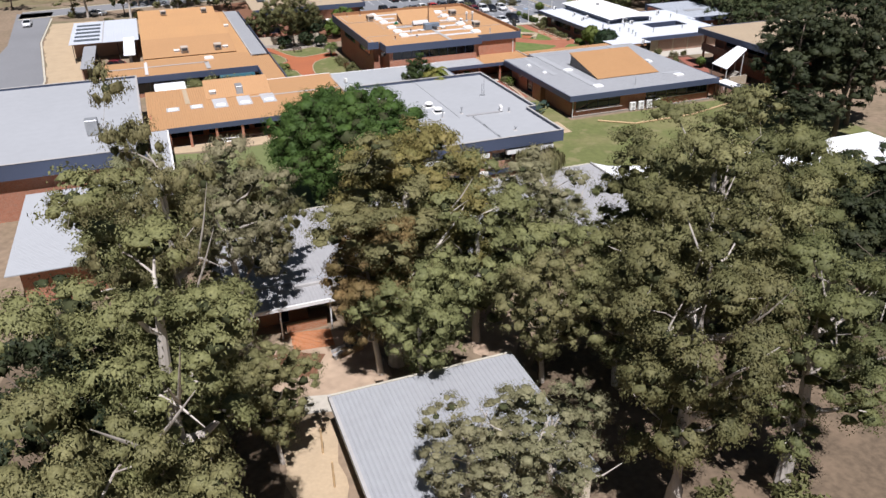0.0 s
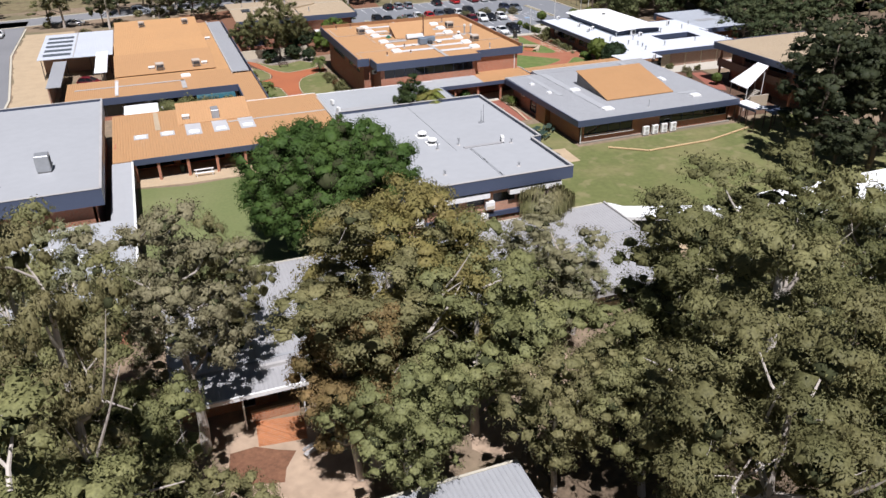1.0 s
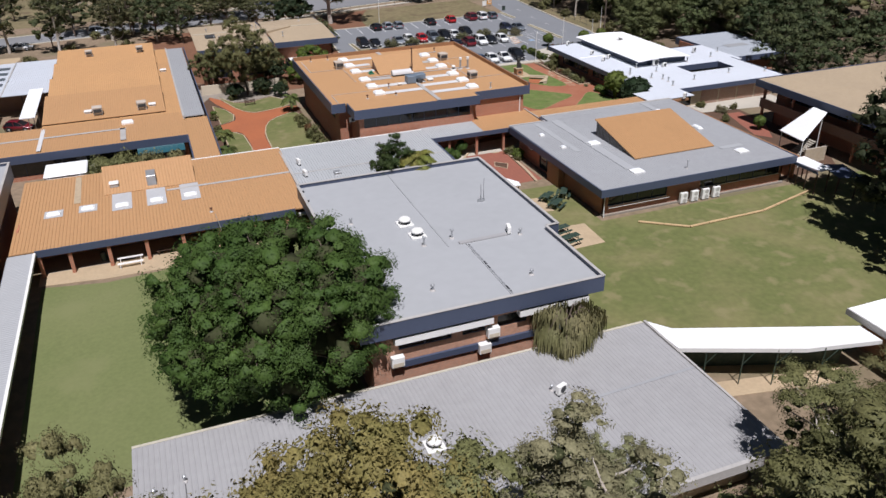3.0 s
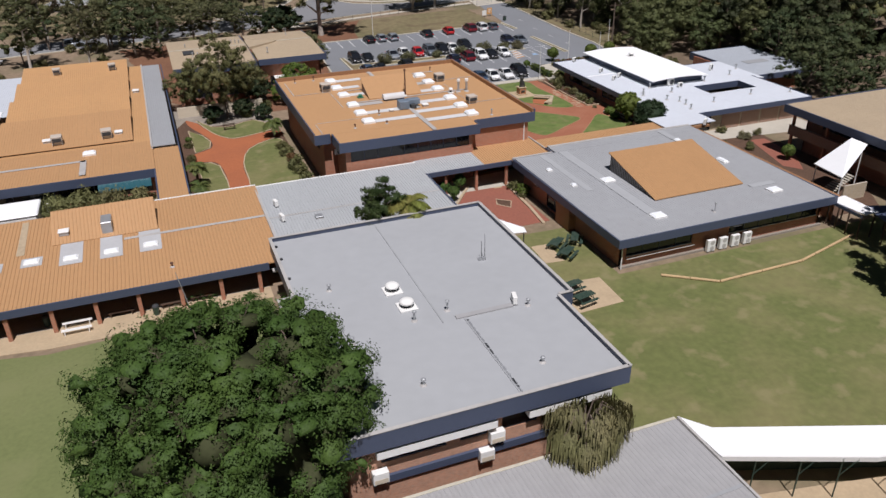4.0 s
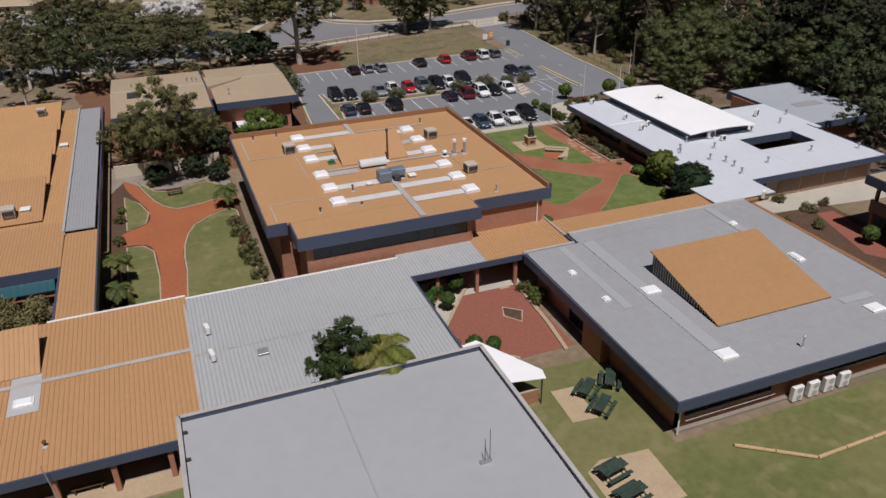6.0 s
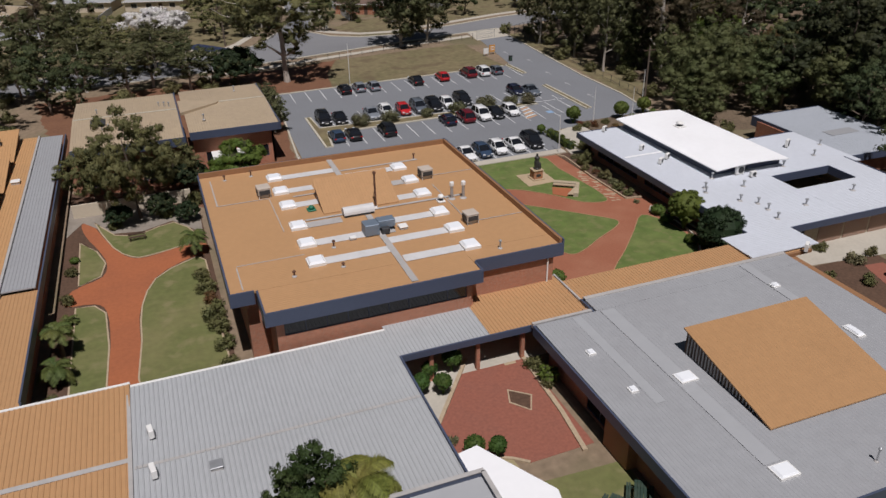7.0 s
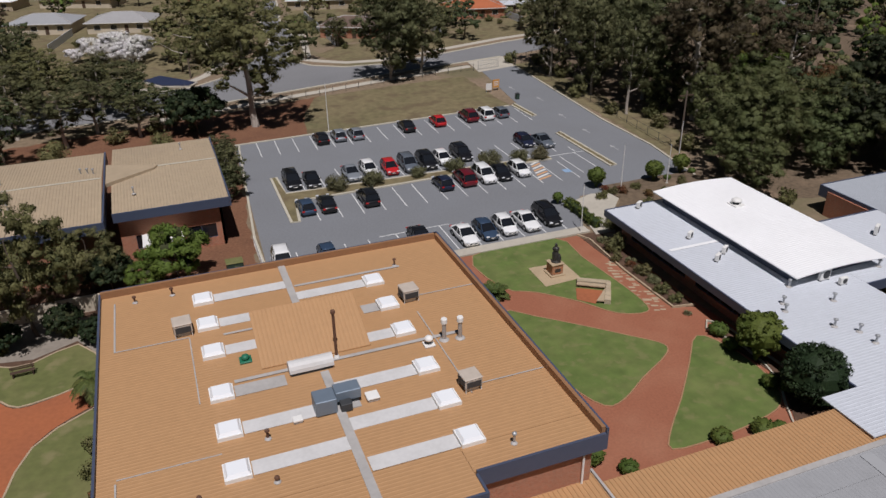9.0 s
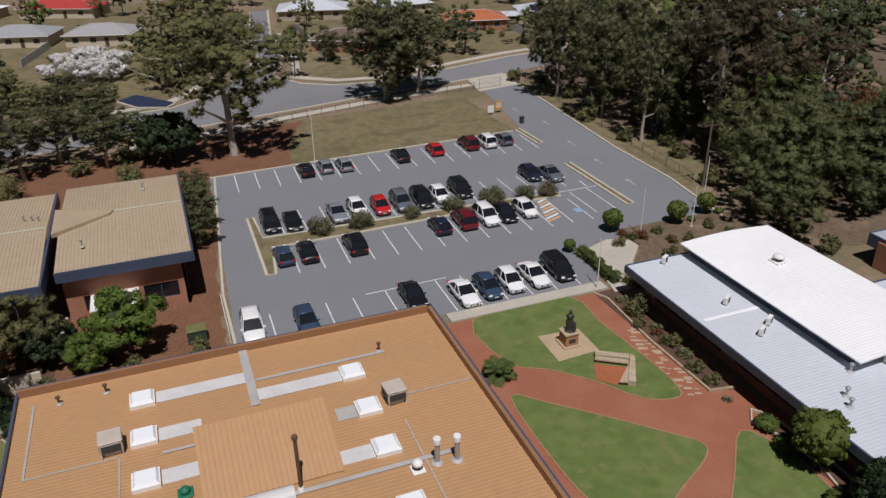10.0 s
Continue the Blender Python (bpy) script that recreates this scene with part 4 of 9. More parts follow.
# ---- streets ----
STREET = [(-30, 214), (0, 219), (40, 224), (62, 229), (82, 233.5), (108, 238), (160, 250), (240, 268), (240, 276), (160, 258.5), (115, 250.6), (100, 246.0), (84, 241.6), (76, 242.6), (70.4, 246.4), (66.4, 253.6), (69.2, 261), (72.6, 276), (73.0, 296), (78, 330), (73, 330), (68, 296), (66.4, 272), (61, 257.4), (54.0, 244.8), (47, 239.0), (26, 236), (0, 229), (-30, 224)]
sheet("road", STREET, 0.03, M["road"], None, "grey suburban street with a side street", "road")
edging("kerb", STREET[:6], 0.4, 0.13, M["kerb"], False, "pale kerb along the street", "kerb")
edging("kerb", STREET[8:20], 0.5, 0.13, M["kerb"], False, "pale kerb round the street corner", "kerb")
edging("kerb", STREET[20:], 0.4, 0.13, M["kerb"], False, "pale kerb of the far street edge", "kerb")
sheet("footpath", [(40, 219.4), (62, 224.6), (82, 229.2), (99, 232.0), (99, 233.8), (82, 231.0), (62, 226.4), (40, 221.2)], 0.06, M["concrete"], None, "pale concrete footpath along the street", "footpath")
sheet("footpath", [(68.2, 252.8), (72.0, 248.8), (77, 245.2), (84, 244.2), (100, 248.6), (115, 253.2), (160, 261.4), (240, 279), (240, 280.8), (160, 263.2), (115, 255), (100, 250.4), (84, 246), (77.6, 246.9), (73.4, 250.2), (70.4, 253.6)], 0.06, M["concrete"], None, "pale concrete footpath of the far side", "footpath")
sheet("footpath", [(70.6, 254.4), (72.0, 254.4), (75.4, 276), (75.6, 296), (74.0, 296), (73.8, 276)], 0.06, M["concrete"], None, "pale concrete footpath up the side street", "footpath")
sheet("footpath", [(34, 239.2), (46, 241.0), (50.2, 246), (56.6, 258), (55.2, 258.8), (48.8, 247), (45, 242.6), (34, 240.8)], 0.06, M["concrete"], None, "pale concrete footpath at the street corner", "footpath")
sheet("verge", [(73, 255), (74.4, 251.2), (78, 247.5), (84, 246.6), (100, 251), (115, 255.4), (160, 263.8), (160, 275), (115, 266), (80, 262)], 0.03, M["verge"], None, "dry front-garden grass", "verge", wobble=0.3)
sheet("driveway", [(98.8, 228.0), (107.2, 229.6), (108.5, 238), (100, 236.6)], 0.05, M["concrete"], None, "pale concrete crossover of the drive", "driveway")
sheet("street_left", [(-34, 120), (-20, 120), (-19.5, 150), (-22.8, 184), (-22.6, 222), (-31, 222), (-29, 184)], 0.03, M["road"], None, "grey side road left of the school", "road")
edging("kerb", [(-19.8, 120), (-19.3, 150), (-22.5, 184), (-22.3, 212)], 0.35, 0.13, M["kerb"], False, "pale kerb of the side road", "kerb")
sheet("verge", [(-19, 120), (-11.5, 120), (-11.5, 205), (-21.8, 205), (-22, 184), (-18.8, 150)], 0.02, M["sand_pave"], None, "pale sandy verge beside the side road", "verge", wobble=0.25)
# litter sheets darker than the soil, colouring in the shade between crowns
sheet("leaf_litter", smooth_loop([(107.5, 157.5), (240, 157.5), (240, 300), (160, 262), (122, 239), (110, 232), (111.6, 200), (111.0, 176)], 4), 0.006, M["litter"], None, "leaf litter darkened for shade under the wood", "ground", wobble=0.4)
sheet("leaf_litter", smooth_loop([(122, 90), (240, 90), (240, 157.4), (122, 157.4)], 4), 0.006, M["litter"], None, "leaf litter darkened for shade under the wood", "ground")
sheet("leaf_litter", smooth_loop([(22.5, 14), (30, 9), (46, 14), (58, 28), (70, 42), (64, 54), (50, 53), (36, 52), (34, 44), (24, 44)], 4), 0.006, M["litter"], None, "leaf litter darkened for shade under gum trees", "ground", wobble=0.4)
sheet("leaf_litter", smooth_loop([(-14, 14), (-4, 10), (2.0, 20), (2.8, 44), (0.6, 62), (-6, 66), (-15, 60), (-18, 40)], 4), 0.006, M["litter"], None, "leaf litter darkened for shade under gum trees", "ground", wobble=0.3)
sheet("leaf_litter", smooth_loop([(63, 44), (96, 44), (96, 55.5), (63, 55.5)], 4), 0.006, M["litter"], None, "leaf litter darkened for shade under gum trees", "ground", wobble=0.3)
sheet("yard_grass", [(76.5, 264), (170, 270), (170, 360), (82, 360), (76.5, 298)], 0.01, M["verge"], None, "dry grass of the house yards", "verge")
sheet("yard_grass", [(-60, 232), (24, 240.5), (44, 243), (58, 259), (64, 276), (69, 332), (66, 360), (-60, 360)], 0.01, M["verge"], None, "dry grass of the house yards", "verge")

# ---- school buildings ----
def skylight(parent, x, y, z, w, d, h=0.28, mat="skylight"):
    """A low skylight box with a raised, bevelled opal dome."""
    bm = boxes((x - w / 2 - 0.06, x + w / 2 + 0.06, y - d / 2 - 0.06, y + d / 2 + 0.06, z - 0.05, z + h * 0.55))
    k = part("skylight", bm, M["white_paint"], parent)
    bm = bmesh.new()
    lo = [bm.verts.new((x + sx * w / 2, y + sy * d / 2, z + h * 0.55)) for sx, sy in ((-1, -1), (1, -1), (1, 1), (-1, 1))]
    hi = [bm.verts.new((x + sx * w * 0.40, y + sy * d * 0.40, z + h)) for sx, sy in ((-1, -1), (1, -1), (1, 1), (-1, 1))]
    bm.faces.new(hi), bm.faces.new(lo[::-1])
    for i in range(4):
        j = (i + 1) % 4
        bm.faces.new((lo[i], lo[j], hi[j], hi[i]))
    part("dome", bm, M[mat], k)
    return k


def flat_patch(name, parent, pts, z, mat, t=0.03, label=""):
    """A flat roof sheet, tray or cover strip that lies on a roof; z a number or z(x, y)."""
    bm = prism(pts, 0, t)
    for v in bm.verts:
        v.co.z += z(v.co.x, v.co.y) if callable(z) else z
    return part(name, bm, mat, parent, label)


# -- grey parapet hall --
g = thing("school_hall", (34, 88, -0.3), "tall brick hall with a pale grey flat roof and navy parapet", "school building", "school buildings")
gz = 6.25
out = [(23.4, 74.6), (43.2, 74.6), (43.2, 84.2), (44.4, 84.2), (44.4, 102.0), (24.5, 102.0), (24.5, 91.5), (23.4, 91.5)]
ins = [(23.55, 74.75), (43.05, 74.75), (43.05, 84.35), (44.25, 84.35), (44.25, 101.85), (24.65, 101.85), (24.65, 91.35), (23.55, 91.35)]
part("roof", prism(ins, gz - 0.25, gz), M["roof_membrane"], g)
fascia_ring(g, out, gz - 1.0, gz + 0.36, M["fascia"], 0.14, M["flashing"])
for p in ((35.5, 74.8, 35.6, 84.3), (33.9, 84.4, 34.0, 101.8)):
    part("roof_seam", boxes((p[0], p[2], p[1], p[3], gz + 0.002, gz + 0.05)), M["roof_grey"], g)
part("cable_tray", boxes((35.0, 39.5, 84.4, 84.85, gz + 0.004, gz + 0.12)), M["roof_brown"], g)
rnd = random.Random(3)
y = 75.2
part("roof_seam", boxes((35.64, 35.72, 75.1, 84.2, gz, gz + 0.03)), M["steel"], g)
while y < 84.0:  # dark mends along the front seam
    d = rnd.uniform(0.12, 0.6)
    part("roof_mend", boxes((35.61 + rnd.uniform(0, 0.03), 35.74 + rnd.uniform(0, 0.04), y, y + d, gz, gz + 0.036)), M["steel_dark"] if rnd.random() < 0.5 else M["steel"], g)
    y += d + rnd.uniform(0.08, 0.5)
# front wall alone takes a lightened brick, sunlight put into its colour
wall_with_openings(g, "x", 75.35, 24.4, 42.3, -0.9, gz - 0.9, M["brick_sunlit"], [(26.4, 30.6, 3.55, 4.6), (31.5, 33.4, 3.55, 4.6), (34.4, 36.9, 3.55, 4.6), (38.6, 41.8, 3.55, 4.6)])
wall_with_openings(g, "y", 42.3, 75.35, 84.2, -0.9, gz - 0.9, M["brick"], [(77, 82.5, 3.4, 4.6)], inward=-1)
wall_with_openings(g, "y", 43.5, 84.2, 100.9, -0.8, gz - 0.9, M["brick"], [(86, 92, 3.4, 4.6), (94, 99.5, 3.4, 4.6)], inward=-1)
wall_with_openings(g, "y", 24.4, 75.6, 91.5, -0.9, gz - 0.9, M["brick"], [(78, 84, 2.6, 4.4)])
wall_with_openings(g, "y", 25.5, 91.5, 100.9, -0.9, gz - 0.9, M["brick"], [])
wall_with_openings(g, "x", 100.9, 25.5, 43.5, -0.8, gz - 0.9, M["brick"], [])
part("ceiling", boxes((24.7, 42.0, 76.2, 100.8, gz - 0.9, gz - 0.4)), M["white_paint"], g)
part("front_panel", boxes((33.5, 34.3, 75.28, 75.34, 2.7, 4.9)), M["brick_orange"], g)
for a, b in ((26.0, 33.8), (36.0, 42.0)):
    part("sun_blind", boxes((a, b, 74.72, 75.30, 4.45, 4.98)), M["white_paint"], g, "white sun blind under the eave")
part("lower_canopy", boxes((26.6, 42.6, 75.12, 75.33, 2.1, 2.62)), M["fascia"], g, "navy lower canopy")

# -- link roof, grey --
k_ = thing("link_building", (35, 112, 0), "low link building with a grey ribbed metal roof", "school building", "school buildings")
kz = lambda x, y: 3.42 - 0.012 * (121.6 - y)
part("roof", ribbed(26.0, 44.7, 104.8, 121.6, kz, "y", 0.31, 0.05), M["roof_link"], k_)
part("roof", ribbed(26.0, 32.6, 102.1, 104.78, kz, "y", 0.31, 0.05), M["roof_link"], k_)
part("roof", ribbed(39.0, 44.7, 102.1, 104.78, kz, "y", 0.31, 0.05), M["roof_link"], k_)
part("cross_flashing", ribbed(26.1, 44.6, 113.0, 113.25, lambda x, y: kz(x, y) + 0.05, "x", 0.3, 0.0, 0.03), M["flashing"], k_)
part("gutter", boxes((26.0, 44.7, 121.62, 121.85, 3.2, 3.46)), M["white_paint"], k_)
part("fascia", boxes((44.72, 44.86, 103, 118.0, 2.75, 3.42)), M["fascia"], k_)
part("ridge_cap", boxes((25.75, 26.0, 105.0, 121.6, 3.2, 3.52)), M["flashing"], k_)
part("capping", boxes((24.5, 44.6, 102.02, 102.5, 3.2, 3.36)), M["flashing"], k_)
wall_with_openings(k_, "y", 43.9, 102.1, 118.0, 0, 3.1, M["brick"], [(104, 110, 0.9, 2.4), (111, 116, 0.9, 2.4)], inward=-1)
wall_with_openings(k_, "x", 121.0, 26.0, 44.0, 0, 3.1, M["brick"], [(28, 34, 0.9, 2.4), (36, 42, 0.9, 2.4)], inward=-1)
# covered walk to the right-hand hall
part("walk_roof", ribbed(44.72, 52.2, 118.2, 122.75, lambda x, y: 3.22 + 0.03 * (y - 118), "y", 0.31, 0.05), M["roof_link"], k_)
part("fascia", boxes((44.9, 61.1, 118.05, 118.2, 2.75, 3.30)), M["fascia"], k_)
for x in (47.4, 51.3, 55.2, 59.0):
    part("column", boxes((x - 0.15, x + 0.15, 118.4, 118.7, 0, 3.12)), M["brick"], k_)

# -- orange covered walk behind the right-hand hall --
ow = thing("covered_walk", (70, 121.5, 0), "long covered walk with a terracotta ribbed roof", "covered walk", "covered walks")
part("roof", ribbed(52.22, 61.0, 118.2, 124.2, lambda x, y: 3.22 + 0.03 * (y - 118), "y", 0.31, 0.05), M["roof_orange"], ow)
part("roof", ribbed(61.2, 85.6, 119.9, 123.4, lambda x, y: 3.12 + 0.03 * (y - 119), "y", 0.31, 0.05), M["roof_orange"], ow)
part("gutter", boxes((61.2, 85.6, 119.6, 119.88, 3.0, 3.3)), M["parapet"], ow)
part("barge", boxes((61.02, 61.18, 118.2, 124.4, 2.9, 3.5)), M["flashing"], ow)
part("gutter", boxes((52.3, 61.0, 124.22, 124.4, 3.1, 3.42)), M["flashing"], ow)
for x in (64, 68, 72, 76, 80, 84.4):
    part("column", boxes((x - 0.14, x + 0.14, 123.0, 123.28, 0, 3.1)), M["brick"], ow)

# -- right-hand hall with the roof wedge --
r = thing("classroom_hall", (69, 107, 0), "low brick hall with a grey roof and terracotta roof wedge", "school building", "school buildings")
rz = lambda x, y: 3.50 + 0.010 * (y - 95)
part("roof", ribbed(55.75, 82.0, 94.85, 117.4, rz, "y", 0.31, 0.022, 0.2), M["roof_grey"], r)
part("roof", ribbed(61.2, 82.0, 117.42, 119.5, rz, "y", 0.31, 0.022, 0.2), M["roof_grey"], r)
fascia_ring(r, [(55.58, 94.69), (82.15, 94.69), (82.15, 119.7), (61.0, 119.7), (61.0, 117.6), (55.58, 117.6)], 2.72, 3.58, M["fascia"], 0.15)
part("capping", boxes((55.6, 60.9, 117.62, 117.9, 3.3, 3.72)), M["flashing"], r)
part("box_gutter", boxes((61.2, 82.0, 119.2, 119.6, 3.62, 3.82)), M["flashing"], r)
wall_with_openings(r, "x", 95.9, 56.7, 81.4, 0, 3.35, M["brick"], [(57.3, 65.0, 0.95, 2.6), (69.5, 81.0, 1.1, 2.6)], sill=M["white_paint"])
wall_with_openings(r, "y", 56.7, 95.9, 116.8, 0, 3.35, M["brick"], [(107.6, 111.0, 0.2, 2.4)])
wall_with_openings(r, "y", 81.4, 95.9, 118.6, 0, 3.35, M["brick"], [(98, 104, 0.9, 2.4), (108, 115, 0.9, 2.4)], inward=-1)
wall_with_openings(r, "x", 118.6, 60.6, 81.4, 0, 3.35, M["brick"], [], inward=-1)
part("ceiling", boxes((57, 81, 96.2, 116.5, 2.75, 2.9)), M["white_paint"], r)
part("spur_wall", boxes((55.9, 56.68, 104.6, 107.4, 0, 2.7)), M["brick_orange"], r, "orange brick spur wall")
part("plinth", boxes((56.5, 81.6, 95.55, 95.88, -0.4, 0.12)), M["path_grey"], r)
part("downpipe", rod((56.5, 95.4, 0), (56.5, 95.4, 2.9), 0.06), M["white_paint"], r)
part("rail", boxes((57.2, 65.1, 95.55, 95.65, 0.85, 0.95)), M["white_paint"], r)
wz = lambda x, y: 3.78 + (y - 101.3) * (5.72 - 3.78) / 8.9
bm = bmesh.new()
pts = [(101.3, 3.5), (110.2, 3.6), (110.2, 5.66), (101.3, 3.72)]
a = [bm.verts.new((64.2, y, z)) for y, z in pts]
b = [bm.verts.new((75.0, y, z)) for y, z in pts]
bm.faces.new(a), bm.faces.new(b[::-1])
for i in range(4):
    j = (i + 1) % 4
    bm.faces.new((a[i], b[i], b[j], a[j]))
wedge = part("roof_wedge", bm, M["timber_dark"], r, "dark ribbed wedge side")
part("wedge_roof", ribbed(63.95, 75.25, 101.1, 110.35, wz, "y", 0.30, 0.022, 0.1), M["roof_wedge"], wedge)
for k in range(24):
    y = 102.2 + k * 0.33
    part("batten", boxes((64.12, 64.19, y, y + 0.12, 3.62, 3.62 + max(0.05, (wz(0, y) - 3.78)))), M["roof_brown"], wedge)
for x, y, w, d in ((57.73, 112.6, 0.5, 0.5), (58.16, 107.8, 0.5, 0.5), (62.34, 107.6, 1.3, 1.0), (62.16, 98.0, 1.35, 1.05), (77.0, 115.1, 0.6, 0.5), (77.66, 107.5, 0.6, 1.5), (77.24, 98.6, 1.3, 1.0)):
    skylight(r, x, y, rz(x, y), w, d)
flat_patch("roof_tray", r, [(61.4, 98.8), (62.6, 98.8), (62.6, 117.2), (61.4, 117.2)], lambda x, y: rz(x, y) + 0.03, M["roof_membrane"], 0.025)
flat_patch("roof_tray", r, [(58.8, 106.0), (59.6, 106.0), (59.6, 117.2), (58.8, 117.2)], lambda x, y: rz(x, y) + 0.03, M["roof_membrane"], 0.02)
flat_patch("roof_tray", r, [(76.6, 110.4), (77.5, 110.4), (77.5, 119.0), (76.6, 119.0)], lambda x, y: rz(x, y) + 0.03, M["roof_membrane"], 0.025)
flat_patch("roof_tray", r, [(75.6, 100.0), (78.8, 100.0), (78.8, 100.8), (75.6, 100.8)], lambda x, y: rz(x, y) + 0.03, M["roof_membrane"], 0.02)

sw = thing("screen_wall", (83.6, 112, 0), "brown capped screen wall beside the classroom hall", "wall", "screen walls")
part("wall", boxes((83.3, 83.5, 96.0, 119.6, 0, 2.75)), M["brick"], sw)
part("capping", boxes((83.05, 83.75, 95.9, 119.7, 2.752, 2.95)), M["parapet"], sw, "brown capping")
# -- central hall with the skylight rows --
c = thing("central_hall", (47.5, 137, 0), "tall brick hall with a terracotta flat roof and white skylight rows", "school building", "school buildings")
cz = 6.9
out = [(35.8, 121.7), (53.15, 121.7), (53.15, 123.35), (61.35, 123.35), (61.35, 151.2), (33.75, 151.2), (33.75, 125.4), (35.8, 125.4)]
part("roof", ribbed(35.95, 53.0, 121.85, 125.52, cz, "x", 0.28, 0.011, 0.2), M["roof_orange"], c)
part("roof", ribbed(33.9, 61.2, 125.55, 151.05, cz, "x", 0.28, 0.011, 0.2), M["roof_orange"], c)
part("roof", ribbed(53.02, 61.2, 123.5, 125.52, cz, "x", 0.28, 0.011, 0.2), M["roof_orange"], c)
for a, b in zip(out, out[1:] + out[:1]):
    d = (Vector(b) - Vector(a)).normalized()
    s = Vector((-d.y, d.x)) * 0.15
    back = a == (61.35, 151.2)
    right = a == (61.35, 123.35)
    top = cz + (0.5 if back or right else 0.28 if a == (33.75, 151.2) else 0.12)
    e = Vector(b) - d * 0.15
    part("fascia", prism([tuple(a), tuple(e), tuple(e + s), tuple(Vector(a) + s)], cz - 1.05, top), M["fascia"], c)
    if back or right:
        part("parapet", prism([tuple(Vector(a) + s * 1.02 + d * 0.15), tuple(e + s * 1.02), tuple(e + s * 2.6), tuple(Vector(a) + s * 2.6 + d * 0.15)], cz - 0.1, top + 0.03), M["parapet"], c, "brown parapet upstand")
wall_with_openings(c, "x", 122.4, 36.6, 52.4, 0, cz - 0.5, M["brick"], [(37.2, 52.0, 4.35, 5.8)], panes=9)
wall_with_openings(c, "x", 123.75, 52.4, 60.6, 0, cz - 0.5, M["brick"], [])
wall_with_openings(c, "y", 52.4, 122.65, 123.75, 0, cz - 0.5, M["brick"], [], inward=1)
wall_with_openings(c, "y", 35.0, 126.6, 150.2, 0, cz - 0.5, M["brick"], [(129, 136, 3.9, 5.5), (139, 147, 3.9, 5.5)])
wall_with_openings(c, "y", 60.6, 124.0, 150.2, 0, cz - 0.5, M["brick"], [(128, 135, 1, 3), (139, 147, 1, 3)], inward=-1)
wall_with_openings(c, "x", 150.2, 35.0, 60.6, 0, cz - 0.5, M["brick"], [], inward=-1)
wall_with_openings(c, "y", 36.6, 122.65, 126.6, 0, cz - 0.5, M["brick"], [])
wall_with_openings(c, "x", 126.6, 35.25, 36.6, 0, cz - 0.5, M["brick"], [])
part("ceiling", boxes((37.5, 60.0, 126.8, 150.0, cz - 0.75, cz - 0.55)), M["white_paint"], c)
part("window_head", boxes((36.8, 52.2, 121.9, 122.38, cz - 1.02, cz - 0.95)), M["timber_dark"], c)
part("downpipe", rod((60.0, 123.62, 3.3), (60.0, 123.62, cz - 1.0), 0.07), M["white_paint"], c)
# skylight rows: a dome at each outer end, a bare metal tray between
for y, end in ((128.2, 47.4), (131.75, 46.3), (135.45, 45.1), (140.3, 44.0), (144.0, 44.3), (147.7, 47.3)):
    skylight(c, 41.1, y, cz + 0.02, 1.35, 1.3, 0.42)
    flat_patch("roof_tray", c, [(41.9, y - 0.55), (end, y - 0.55), (end, y + 0.6), (41.9, y + 0.6)], cz + 0.03, M["roof_patch"] if end != 45.1 else M["flashing"], 0.02)
for y, start in ((126.1, 47.95), (129.7, 47.8), (133.4, 47.85), (138.1, 51.2), (141.8, 51.9), (145.6, 47.7)):
    skylight(c, 53.85, y, cz + 0.02, 1.35, 1.3, 0.42)
    flat_patch("roof_tray", c, [(start, y - 0.55), (53.1, y - 0.55), (53.1, y + 0.6), (start, y + 0.6)], cz + 0.03, M["roof_patch"] if start != 51.9 else M["flashing"], 0.02)
for x0, x1, y0, y1 in ((47.3, 47.85, 122.2, 135.4), (47.3, 47.85, 144.6, 150.95), (47.95, 56.5, 147.05, 147.3), (42.0, 57.6, 136.3, 136.6), (42.0, 44.2, 142.2, 142.4)):
    flat_patch("roof_tray", c, [(x0, y0), (x1, y0), (x1, y1), (x0, y1)], cz + 0.055, M["flashing"], 0.03)
for x0, x1, y0, y1 in ((34.8, 34.92, 142.9, 149.6), (34.8, 39.7, 142.8, 142.88), (39.7, 39.78, 135.0, 142.78), (34.85, 34.95, 126.0, 129.7), (34.96, 40.5, 129.95, 130.02), (55.55, 55.63, 129.8, 140.0), (56.4, 60.9, 130.45, 130.53), (55.8, 60.9, 142.2, 142.28)):
    flat_patch("roof_seam", c, [(x0, y0), (x1, y0), (x1, y1), (x0, y1)], cz + 0.03, M["flashing"], 0.03)
# raised roof box
dz = lambda x, y: cz + 0.12 + (y - 137.2) * 0.42
bm = bmesh.new()
pts = [(137.3, cz - 0.05), (141.3, cz - 0.05), (141.3, dz(0, 141.3) - 0.06), (137.3, dz(0, 137.3) - 0.06)]
a = [bm.verts.new((44.0, y, z)) for y, z in pts]
b = [bm.verts.new((51.05, y, z)) for y, z in pts]
bm.faces.new(a), bm.faces.new(b[::-1])
for i in range(4):
    j = (i + 1) % 4
    bm.faces.new((a[i], b[i], b[j], a[j]))
mon = part("roof_monitor", bm, M["brick_pink"], c)
part("monitor_roof", ribbed(43.85, 51.2, 137.15, 141.5, dz, "y", 0.30, 0.022, 0.08), M["roof_orange"], mon)

